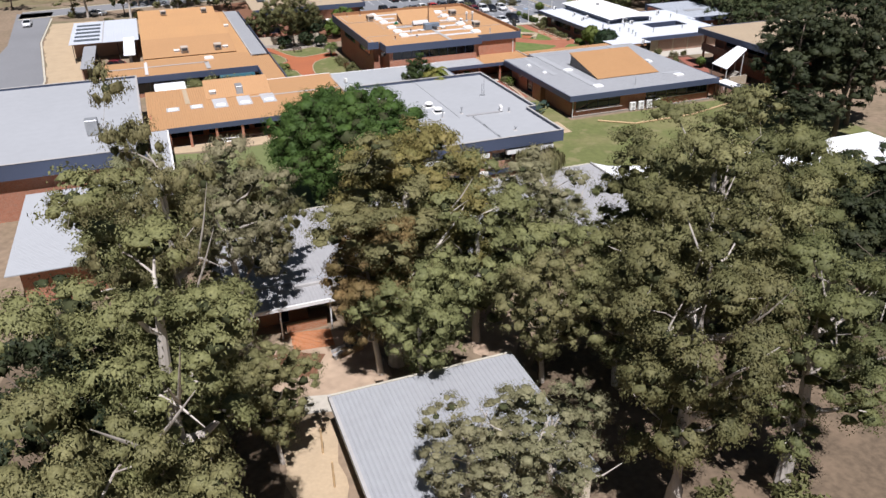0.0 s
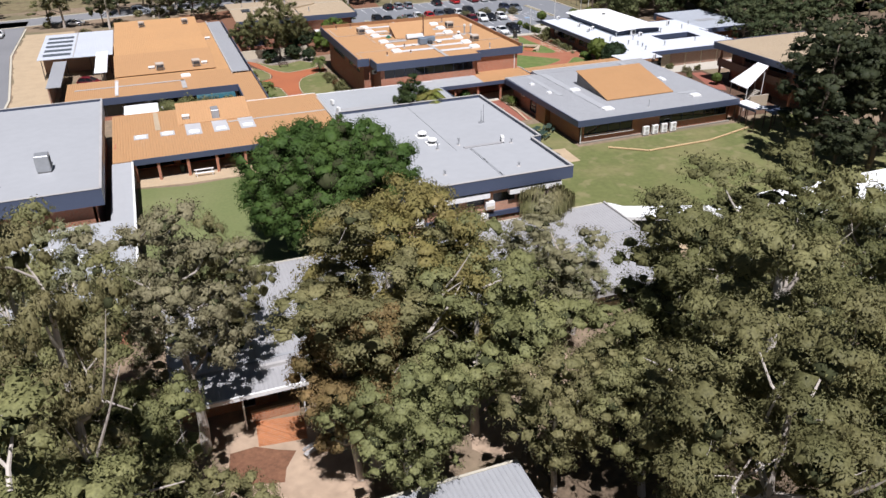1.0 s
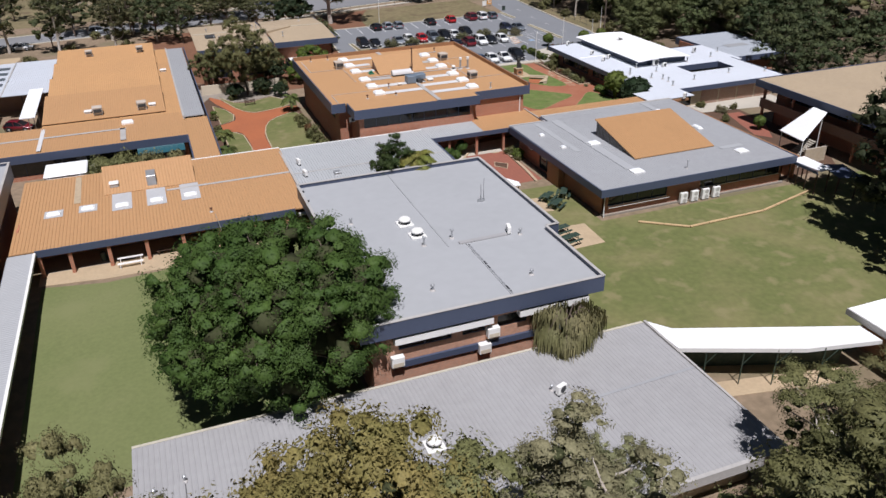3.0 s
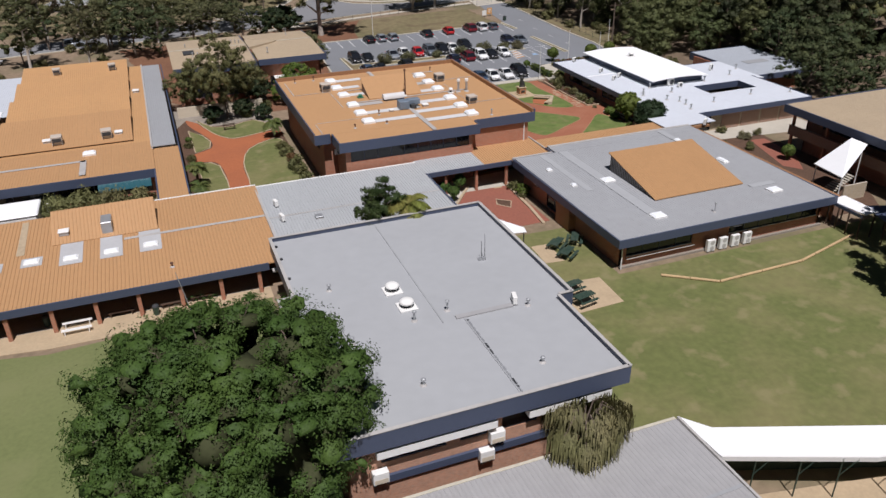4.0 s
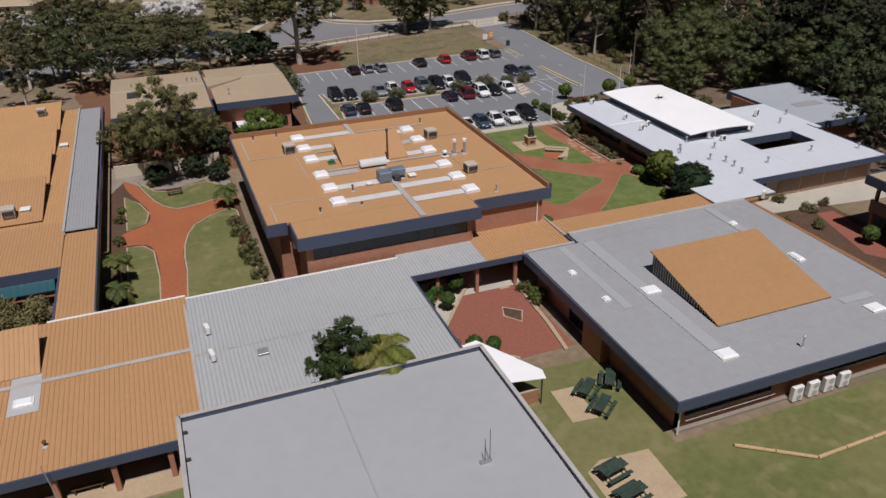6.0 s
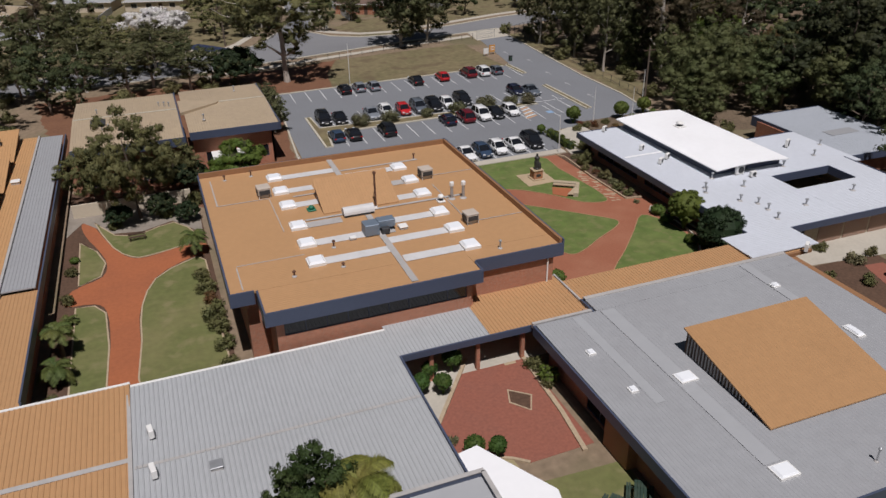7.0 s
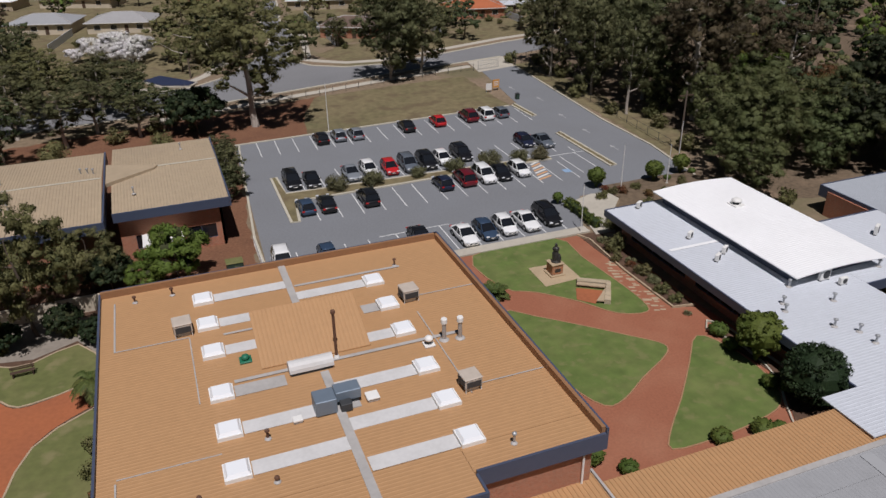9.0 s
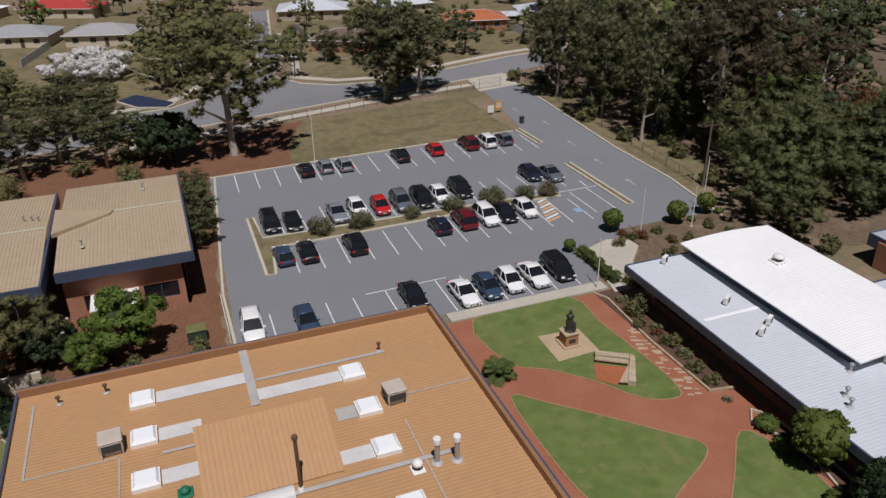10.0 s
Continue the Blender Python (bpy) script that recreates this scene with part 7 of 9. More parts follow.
weep = weeping(9, 6.2, 3.3, 8500, LEAF["weep"], "small weeping olive-green tree beside the hall")
plant(weep, 39.6, 74.1, 1.0, 0, True)
gardentree = gum(15, 11.5, 6.2, 0.8, 1.3, 60, (0.26, 0.12), LEAF["gum_deep"], "large dark leafy garden tree with low limbs", "bark_dark", most=44, bare=0, gap=1.05)
grove(gardentree, [(27.2, 159.4, 0.92, 0, 1.14), (31.5, 166.5, 0.6, 80, 0.62), (22.4, 165.0, 0.62, 200, 0.7)])
bright = tree("small_tree", 19, 5.2, 2.8, 0.8, 11, 8, 70, (0.30, 0.14), LEAF["fresh"], M["bark_dark"], "bright green rounded small tree", lobe_size=0.42, droop=0.3)
grove(bright, [(39.4, 165.0, 1.2, 0), (36.2, 163.2, 0.7, 120), (55.7, 115.0, 0.3, 0), (133, 193, 1.9, 40)])
dshrub = tree("dark_tree", 29, 5.0, 3.0, 0.3, 26, 7, 40, (0.28, 0.15), LEAF["dark"], M["bark_dark"], "dense dark green rounded tree over the walk", lobe_size=0.32, droop=0.2, dome=True)
# the last three are added as stand-ins for dark shade by the bench
grove(dshrub, [(45.4, 211.6, 1.45, 20, 1.35), (30.6, 170.2, 0.8, 90), (33.4, 165.6, 0.75, 10), (25.0, 157.8, 0.5, 0), (29.6, 158.8, 0.55, 40), (32.2, 156.4, 0.45, 80)])
lilly = gum(31, 9.4, 1.75, 3.2, 0.8, 60, (0.17, 0.085), LEAF["well"], "narrow dark green tree in a light well", "bark_dark", most=26, clumps=6, bare=0, droop=0.4)
grove(lilly, [(33.9, 103.3, 0.72, 0, 0.98), (35.6, 103.7, 0.92, 80, 1.06)])

# woods and street trees, lighter
mid_a = gum(61, 16, 5.6, 3.5, 1.55, 44, (0.28, 0.12), LEAF["street"], "street gum tree with olive leaves", most=28, clumps=6, bare=1)
mid_b = gum(67, 13, 5.6, 1.0, 1.6, 20, (0.36, 0.16), LEAF["wood"], "dense woodland tree with dark leaves", "bark_dark", most=30, clumps=6, bare=0)
mid_c = gum(71, 18, 6.0, 5.0, 1.5, 44, (0.32, 0.135), LEAF["wood_brown"], "tall dark gum with pale limbs and brownish leaves", most=28, clumps=6, bare=5, gap=1.1)
street_gum = gum(73, 20, 8.8, 4.2, 1.7, 44, (0.26, 0.10), LEAF["gum_deep"], "large spreading street gum with a pale trunk and bare limbs", most=84, clumps=6, bare=9, gap=0.82, trunk=0.02)
grove(street_gum, [(54.0, 211.4, 1.22, 0, 1.06), (23, 229, 0.75, 160, 0.6)])
giant = gum(91, 25, 9.0, 4.0, 2.1, 50, (0.28, 0.12), LEAF["wood_brown"], "huge gum with drooping brownish leaves and pale limbs", most=46, clumps=8, bare=7, gap=0.95, droop=2.0, trunk=0.02)
grove(giant, [(117.5, 187.5, 1.05, 0, 1.0), (128, 197, 0.95, 120, 0.95)])
dome = gum(93, 11.5, 7.0, 0.8, 1.9, 50, (0.24, 0.115), LEAF["wood_green"], "broad rounded olive-green tree on bare soil", "bark_dark", most=40, clumps=8, bare=1, gap=0.9, rim=0.55)
grove(dome, [(112.4, 168.0, 1.0, 0, 1.0), (106.8, 163.4, 0.72, 90, 0.66), (115.2, 181.5, 0.7, 150, 0.85), (116.4, 193.5, 0.7, 20, 0.8), (123.5, 181.0, 0.9, 70, 0.9), (113.8, 174.6, 0.6, 310, 0.62), (119.0, 174.5, 0.85, 200, 0.9), (119.6, 163.6, 0.75, 40, 0.75), (126.5, 168.5, 0.9, 120, 0.95), (127.0, 157.0, 0.9, 260, 0.95)])
verge_tree = gum(101, 15, 6.2, 1.4, 1.75, 42, (0.27, 0.12), LEAF["street"], "dense rounded gum with dusky olive leaves", most=56, clumps=7, bare=2, gap=0.8)
grove(verge_tree, [(81.6, 229.6, 1.12, 0, 1.15), (88.6, 232.0, 1.05, 90, 1.05), (109.8, 219.8, 0.9, 30, 1.15), (110.4, 206.0, 0.85, 150, 1.1), (115.5, 213.0, 1.0, 220, 1.25), (116.5, 200.0, 1.0, 300, 1.2), (57.6, 263.0, 0.7, 60, 0.6), (79.6, 262.0, 0.5, 20, 0.42), (52.0, 254.5, 0.5, 10, 0.4), (47.0, 188.4, 0.4, 50, 0.36), (47.2, 193.6, 0.38, 140, 0.34), (46.8, 183.4, 0.36, 220, 0.32)])
grove(mid_a, [(19, 232, 1.0, 100), (32.0, 226.4, 1.0, 20, 0.66), (36.7, 231.4, 0.85, 200, 0.5), (27, 212, 1.0, 140, 0.62), (37.2, 213.0, 0.8, 60, 0.5), (31.0, 217.6, 0.9, 250, 0.55), (20, 219, 1.0, 40, 0.72), (12, 224, 1.0, 70, 0.9), (6, 214, 0.9, 20), (-4, 205, 1.0, 10), (7, 198, 0.85, 80), (113.5, 227.5, 1.0, 70, 1.1), (109.6, 194.0, 0.8, 20, 1.0), (-14, 210, 1.0, 250)])
grove(mid_b, [(41.2, 214.6, 0.7, 0, 0.55), (36.5, 222, 0.7, 50, 0.55), (15, 207, 0.9, 70, 0.9), (30, 233, 0.8, 200, 0.6), (121, 207, 1.0, 40, 1.2), (120, 218, 1.0, 120, 1.25), (122, 229, 0.95, 220, 1.1), (126, 148, 1.0, 30), (125, 136, 1.0, 110), (127, 124, 1.05, 190), (121.5, 147, 0.85, 20, 0.85), (122.5, 139, 0.9, 80, 0.9), (113.5, 131.0, 0.85, 60, 0.75), (119.5, 132, 0.9, 200, 0.85), (112.5, 122.5, 0.75, 100, 0.7), (119, 124, 0.9, 160, 0.85), (133, 160, 1.0, 60, 1.0), (135, 170, 1.1, 200, 1.1), (20, 205, 0.8, 150), (127, 178, 0.8, 140, 0.8)])
grove(mid_c, [(-2, 224, 1.0, 140), (123, 188, 1.0, 200, 1.05), (125, 238, 0.9, 20), (13, 232, 0.9, 300), (128, 212, 1.1, 50, 1.1), (133, 186, 1.0, 10, 0.95)])
ochre = gum(95, 8, 4.6, 0.8, 1.4, 50, (0.28, 0.12), LEAF["ochre"], "rounded tree with orange-brown leaves", "bark_dark", most=24, clumps=7, bare=0)
grove(ochre, [(134, 178.5, 1.0, 0, 0.95), (139, 183, 0.9, 90, 1.0)])
lime = gum(97, 9.5, 4.2, 1.5, 1.4, 50, (0.28, 0.12), LEAF["lime"], "yellow-green tree in the wood", "bark_dark", most=24, clumps=7, bare=0)
grove(lime, [(135.5, 203, 1.0, 0, 1.25)])
blossom = gum(99, 5.0, 3.4, 0.8, 1.2, 50, (0.24, 0.12), LEAF["blossom"], "low tree thick with white blossom in a house yard", "bark_dark", most=22, clumps=7, bare=2)
grove(blossom, [(30.2, 268.5, 1.0, 0), (34.2, 270.0, 1.15, 60), (38.8, 268.0, 1.0, 120), (33.4, 263.4, 0.95, 200), (37.0, 263.0, 0.9, 300), (26.0, 269.0, 0.6, 20)])
far_a = gum(81, 14, 5.6, 1.5, 1.9, 9, (0.50, 0.23), LEAF["gum_deep"], "woodland gum tree in the distance", "bark_dark", most=17, clumps=3, dense=0.66, bare=0, group="distant trees")
far_b = gum(83, 13, 5.8, 1.0, 1.9, 9, (0.50, 0.23), LEAF["wood"], "dark woodland tree in the distance", "bark_dark", most=17, clumps=3, dense=0.66, bare=0, group="distant trees")
far_c = gum(87, 11, 4.6, 1.5, 1.7, 9, (0.48, 0.23), LEAF["fresh"], "fresh green tree in the distance", "bark_dark", most=14, clumps=3, dense=0.66, bare=0, group="distant trees")
far_d = gum(89, 10, 4.4, 1.5, 1.7, 9, (0.48, 0.23), LEAF["wood_brown"], "brownish tree in the distance", "bark_dark", most=14, clumps=3, dense=0.66, bare=0, group="distant trees")
rnd = random.Random(77)
spots = {0: [], 1: [], 2: [], 3: []}
for i in range(9):  # the wood to the right
    for j in range(15):
        x, y = 124 + i * 11.5 + rnd.uniform(-4, 4), 118 + j * 11.5 + rnd.uniform(-4, 4)
        if abs(y - 242 - (x - 108) * 0.23) < 11 or y > 300 or (x < 140 and y < 212) or (x < 190 and y > 250 + (x - 125) * 0.2):
            continue
        k = rnd.choices((0, 1, 2, 3), (4, 6, 1.2, 2))[0]
        s = rnd.uniform(0.75, 1.35)
        spots[k].append((x, y, s, rnd.uniform(0, 360), s * rnd.uniform(0.85, 1.2)))
HOMES = [(25, 347), (36, 303), (18, 309), (2, 352), (86, 273), (88, 315), (121, 283), (132.5, 285), (143, 286), (112, 312), (172, 300), (4, 266), (-6, 300), (-30, 270), (58, 345), (104, 340), (140, 330), (206, 292), (42, 243)]


def open_yard(x, y, room):
    """True where a tree or bush can stand among the houses, clear of houses and streets."""
    if abs(x - 60 - (y - 256) * 0.18) < 8 + max(0, 256 - y) * 0.5 and y < 335 or y < 247 + max(0, x - 84) * 0.24 + 3 and x > 40:
        return False
    return all((x - a) ** 2 + (y - b) ** 2 > room ** 2 for a, b in HOMES)


count = 0
while count < 84:  # garden and street trees among the houses
    x, y = rnd.uniform(-30, 185), rnd.uniform(240, 350)
    if not open_yard(x, y, 10.5) or (x > 125 and y < 268) or (20 < x < 46 and y < 294):
        continue
    count += 1
    k = rnd.choices((0, 1, 2, 3), (5, 5, 0.8, 0.8))[0]
    spots[k].append((x, y, rnd.uniform(0.5, 0.95), rnd.uniform(0, 360), rnd.uniform(0.5, 0.85)))
for k in range(16):
    spots[rnd.choice((0, 1))].append((rnd.uniform(-60, 14), rnd.uniform(190, 262), rnd.uniform(0.6, 0.9), rnd.uniform(0, 360), rnd.uniform(0.6, 0.9)))
spots[0] += [(48, 262, 1.1, 0, 0.95), (58, 285, 1.15, 60, 1.1), (52, 272, 0.8, 40, 0.7), (91, 262, 0.5, 80, 0.5), (46, 252, 0.6, 10, 0.5), (80, 288, 0.7, 200, 0.65), (105, 266, 0.5, 100, 0.45), (54, 290, 1.15, 30, 1.1), (65.5, 300, 0.9, 10, 0.9), (44, 261, 0.8, 90, 0.7)]
for k, tpl in enumerate((far_a, far_b, far_c, far_d)):
    grove(tpl, spots[k])


def bush(name, seed, r, h, n, per, leaf, mat, label, category="shrub", group="garden shrubs", ball=False, stem=0.0):
    """A shrub of leaf clumps on short stems; ball: clipped round, on a stem."""
    rng = np.random.default_rng(seed)
    t = thing(name, (0, 0, 0), label, category, group)
    bm = bmesh.new()
    cs, rs = [], []
    cz = stem + h / 2
    for k in range(n):
        d = rng.normal(size=3)
        d /= np.linalg.norm(d)
        f = 0.90 if ball else rng.uniform(0.45, 0.8)
        cs.append(np.array((d[0] * r * f, d[1] * r * f, max(0.12, cz + d[2] * h / 2 * f)))), rs.append((0.14 if ball else 0.42) * r * rng.uniform(0.8, 1.2))
        if k < 6:
            tube([(0, 0, -0.1), (cs[-1][0] * 0.3, cs[-1][1] * 0.3, cs[-1][2] * 0.5), tuple(cs[-1])], [0.05 * r, 0.04 * r, 0.015 * r], 5, bm)
    if ball:
        tube([(0, 0, -0.1), (0.03, 0, stem * 0.5), (0, 0, cz)], [0.07, 0.06, 0.04], 6, bm)
        lathe([(0.02, cz - h * 0.42)] + [(r * 0.86 * math.cos(a), cz + h * 0.43 * math.sin(a)) for a in (-1.2, -0.8, -0.4, 0, 0.4, 0.8, 1.2)] + [(0.02, cz + h * 0.44)], (0, 0, 0), 12, bm)
    part("stem", bm, mat if ball else M["bark_dark"], t)
    mesh_part("foliage", leaf_mesh("foliage", cs, rs, per, leaf[0], leaf[1], 0.1, rng, 0.9, up=0.2), mat, t)
    return t


topiary = bush("clipped_ball_shrub", 3, 1.25, 2.2, 110, 34, (0.16, 0.09), LEAF["topiary"], "round clipped green shrub on a short stem", ball=True, stem=0.7, group="clipped shrubs")
grove(topiary, [(81.9, 133.2, 1.55, 0), (89.2, 169.6, 0.92, 50), (96.9, 168.6, 0.95, 100), (101.6, 169.6, 0.9, 10), (82.4, 167.0, 0.52, 0), (92.2, 111.9, 0.72, 70)])
court_ball = bush("standard_ball_shrub", 4, 0.85, 1.5, 80, 24, (0.15, 0.085), LEAF["deep"], "dark green clipped ball shrub on a bare stem in the court", ball=True, stem=0.75, group="clipped shrubs")
grove(court_ball, [(49.3, 119.0, 0.95, 0), (47.3, 118.7, 0.75, 40), (46.1, 117.2, 0.85, 90), (47.6, 116.6, 0.85, 150), (47.1, 109.4, 0.85, 30), (48.6, 108.9, 0.78, 70)])
dark_ball = bush("dark_tree", 6, 2.75, 5.0, 150, 44, (0.27, 0.14), LEAF["dark"], "dense dark green round tree beside the covered walk", "tree", "trees", ball=True, stem=0.5)
plant(dark_ball, 81.8, 127.4, 0.9, 0, True)
low_ball = bush("clipped_low_shrub", 5, 1.0, 1.3, 70, 24, (0.16, 0.09), LEAF["topiary"], "low rounded clipped green garden shrub", ball=True, stem=0.05, group="clipped shrubs")
grove(low_ball, [(81.6, 137.4, 0.85, 0), (81.2, 135.3, 0.75, 60), (80.6, 130.1, 0.75, 30), (81.4, 129.2, 0.7, 10), (76.2, 126.0, 0.9, 80), (77.4, 125.6, 0.7, 200),  (63.6, 128.2, 1.0, 150), (65.4, 126.3, 0.7, 20), (73.0, 126.4, 0.8, 40), (98.8, 168.4, 0.5, 0), (103, 169.0, 0.55, 90), (20.6, 150.4, 0.5, 30), (20.3, 130.4, 0.5, 70)])
olive = bush("olive_bush", 7, 1.5, 2.0, 30, 90, (0.24, 0.09), LEAF["olive"], "spreading olive-green bush on the parking island", group="island bushes")
grove(olive, [(59.4, 181.4, 1.0, 0), (63.9, 181.3, 1.0, 60), (70.0, 181.5, 0.75, 100), (75.2, 181.5, 0.95, 20), (80.0, 181.4, 1.1, 200), (84.4, 181.3, 0.9, 140), (87.6, 181.2, 0.9, 270)])
shrub = bush("garden_shrub", 9, 0.9, 1.2, 18, 80, (0.2, 0.09), LEAF["gum_deep"], "leafy dark green garden shrub")
grove(shrub, [(88.0, 160.4, 0.8, 0), (91.5, 162.2, 1.0, 40), (95.5, 164.6, 0.8, 90), (99.5, 166.4, 0.9, 130), (32.4, 141.8, 1.1, 0), (32.6, 139.2, 1.2, 40), (32.8, 134.4, 1.4, 80), (33.0, 132.0, 1.2, 10), (33.1, 129.2, 1.1, 60), (33.2, 126.4, 0.9, 20), (55.5, 116.8, 1.0, 0), (55.6, 114.6, 0.85, 90), (20.4, 141.8, 0.9, 0), (20.2, 126.0, 0.9, 200), (20.5, 147.6, 0.8, 30), (82.2, 154.2, 1.5, 60), (81.8, 148.7, 1.0, 0), (81.4, 145.0, 0.9, 10), (81.6, 143.2, 0.8, 30), (84.6, 158.6, 1.1, 0), (81.0, 152.2, 0.8, 90), (91.4, 123.6, 0.9, 0), (95.4, 121.0, 0.8, 50), (86.4, 117.6, 0.7, 20), (90.4, 116.8, 0.9, 120), (88.0, 119.0, 0.7, 0), (30.0, 158.4, 1.2, 20), (24.6, 157.4, 1.0, 80), (39.6, 161.4, 1.3, 100), (44.8, 162.4, 1.2, 140), (33.4, 161.0, 1.3, 0), (88.0, 166.2, 0.9, 40), (90.0, 167.0, 0.8, 10), (93.4, 167.2, 0.8, 0), (28.6, 163.0, 1.1, 40)])
red_shrub = bush("reddish_shrub", 13, 0.8, 0.9, 14, 70, (0.18, 0.08), LEAF["rust"], "small reddish-brown garden shrub")
grove(red_shrub, [(93.4, 164.8, 0.9, 0), (97.6, 163.0, 0.8, 40), (32.5, 137.2, 1.1, 0), (85.4, 115.4, 1.0, 30), (87.2, 110.2, 0.9, 60), (91.0, 166.8, 1.0, 0), (81.6, 150.4, 0.7, 80), (89.4, 168.0, 0.8, 20)])
grey_shrub = bush("grey_leaved_shrub", 17, 0.7, 0.8, 14, 70, (0.16, 0.07), LEAF["gum_grey"], "small grey-leaved garden shrub")
grove(grey_shrub, [(90.4, 160.0, 1.1, 20), (94.0, 161.8, 1.2, 70), (101.0, 164.6, 1.0, 10), (81.8, 147.0, 1.1, 0), (82.0, 151.2, 0.9, 30), (81.9, 156.4, 0.9, 60), (76.0, 125.4, 0.8, 20), (92.6, 120.4, 1.5, 0), (86.8, 119.8, 0.8, 0), (45.6, 119.0, 0.9, 20), (46.2, 111.4, 0.8, 60), (81.2, 141.0, 0.6, 10)])
poolbush = bush("court_bush", 21, 1.8, 2.6, 26, 100, (0.26, 0.11), LEAF["gum"], "tall olive-green bush in the small court")
grove(poolbush, [(13.6, 127.2, 1.15, 0), (10.8, 128.0, 1.2, 80), (8.0, 128.2, 1.3, 160), (5.2, 128.6, 1.2, 220), (3.0, 128.8, 0.9, 10), (26.0, 205, 1.2, 0), (40, 205, 1.0, 90), (24.2, 68.0, 0.8, 0), (6.4, 64.5, 1.0, 40), (16.6, 55.6, 0.9, 100)])
under = bush("understorey_bush", 25, 1.6, 2.0, 18, 30, (0.46, 0.20), LEAF["gum_deep"], "scrubby olive-green bush under the trees", group="understorey")
rnd = random.Random(31)
spots = [(3.0, 46.0, 0.8, 0), (-2, 49, 1.2, 40), (-6, 51, 1.3, 80)]
for k in range(20):
    x, y = rnd.uniform(18, 66), rnd.uniform(18, 55)
    if abs(x - 27) < 6 and 44 < y < 52 or x < 22.5 and y < 43 or (35 < x < 47 and y > 51):
        continue
    spots.append((x, y, rnd.uniform(0.6, 1.4), rnd.uniform(0, 360)))
for k in range(9):
    spots.append((rnd.uniform(-14, 1), rnd.uniform(22, 62), rnd.uniform(0.8, 1.5), rnd.uniform(0, 360)))
for k in range(9):
    spots.append((rnd.uniform(64, 92), rnd.uniform(48, 66), rnd.uniform(0.8, 1.4), rnd.uniform(0, 360)))
for k in range(18):
    spots.append((rnd.uniform(107, 124), rnd.uniform(157, 236), rnd.uniform(0.7, 1.3), rnd.uniform(0, 360)))
for k in range(16):
    spots.append((rnd.uniform(-20, 46), rnd.uniform(193, 218), rnd.uniform(0.6, 1.2), rnd.uniform(0, 360)))
for k in range(90):
    x, y = rnd.uniform(-10, 150), rnd.uniform(246, 330)
    if open_yard(x, y, 8.0):
        spots.append((x, y, rnd.uniform(0.5, 1.1), rnd.uniform(0, 360)))
grove(under, spots)


# hedge beside the near bays
def hedge(x0, x1, y0, y1, h, label):
    rng = np.random.default_rng(4)
    t = thing("hedge", ((x0 + x1) / 2, (y0 + y1) / 2, 0), label, "hedge")
    part("stem", boxes((x0 + 0.15, x1 - 0.15, y0 + 0.15, y1 - 0.15, 0, h * 0.86), bevel=0.08), LEAF["dark"], t)
    n = 160
    cs = np.stack((rng.uniform(x0, x1, n), rng.uniform(y0, y1, n), rng.uniform(0.3, h, n)), 1) - np.array(t.location)
    mesh_part("foliage", leaf_mesh("foliage", cs, np.full(n, 0.25), 40, 0.16, 0.08, 0.1, rng), LEAF["topiary"], t)


hedge(82.6, 83.7, 159.2, 166.2, 1.1, "clipped green hedge beside the parking bays")
hedge(85.2, 86.0, 158.4, 160.6, 0.9, "low clipped hedge by the entrance")


def palm(x, y, h, seed, spread=1.7, count=20, mat="palm", droop=0.9, label="small palm with arching fronds"):
    rng = random.Random(seed)
    z = ground_z(y)
    t = thing("palm", (x, y, z), label, "palm", "palms")
    bm = tube([(x, y, z - 0.1), (x + 0.05, y, z + h * 0.5), (x, y + 0.05, z + h)], [0.2, 0.16, 0.13], 8)
    for k in range(int(h / 0.25)):
        lathe([(0.19, 0), (0.21, 0.05), (0.17, 0.1)], (x, y, z + 0.1 + k * 0.25), 8, bm)
    part("trunk", bm, M["bark_dark"], t)
    for k in range(count):
        a, e = k * 2.4 + rng.uniform(-0.2, 0.2), rng.uniform(0.1, 1.0)
        bm = bmesh.new()
        line = []
        for q in range(9):
            u = q / 8
            rad = spread * u * (0.55 + 0.45 * (1 - e * 0.5))
            line.append(Vector((x + math.cos(a) * rad, y + math.sin(a) * rad, z + h + spread * (e * u - droop * u * u))))
        tube([tuple(q) for q in line[::2]], [0.03, 0.025, 0.02, 0.015, 0.008], 4, bm)
        for q in range(1, 25):  # leaflets in pairs along the rib
            u = q / 25
            i = min(7, int(u * 8))
            c = line[i].lerp(line[i + 1], u * 8 - i)
            ahead = (line[i + 1] - line[i]).normalized()
            for way in (-1, 1):
                side = Vector((-math.sin(a), math.cos(a), 0)) * way
                reach = spread * 0.30 * math.sin(math.pi * (0.10 + 0.85 * u))
                tip = c + side * reach + ahead * reach * 0.55 + Vector((0, 0, -0.30 * reach + rng.uniform(-0.05, 0.05)))
                bm.faces.new((bm.verts.new(c - ahead * 0.035 * spread), bm.verts.new(c + ahead * 0.035 * spread), bm.verts.new(tip)))
        part("frond", bm, LEAF[mat], t)


palm(20.4, 133.0, 2.6, 1)
palm(20.3, 129.2, 1.6, 2)
palm(32.2, 147.6, 2.2, 3, 1.8)
palm(37.8, 103.5, 6.9, 4, 2.7, 26, "palm_bright", label="yellow-green palm with arching fronds in a light well")
palm(66.6, 150.2, 0.7, 5, 1.6, 24, droop=0.6, label="low spiky cycad beside the parapet")
palm(20.6, 138.2, 0.5, 6, 1.0, 16, droop=0.6, label="low spiky cycad in a bed")
palm(34.6, 73.9, 0.6, 8, 1.2, 18, "fresh", label="low bright green palm by the hall")

# ---- cars ----
PAINT = {}


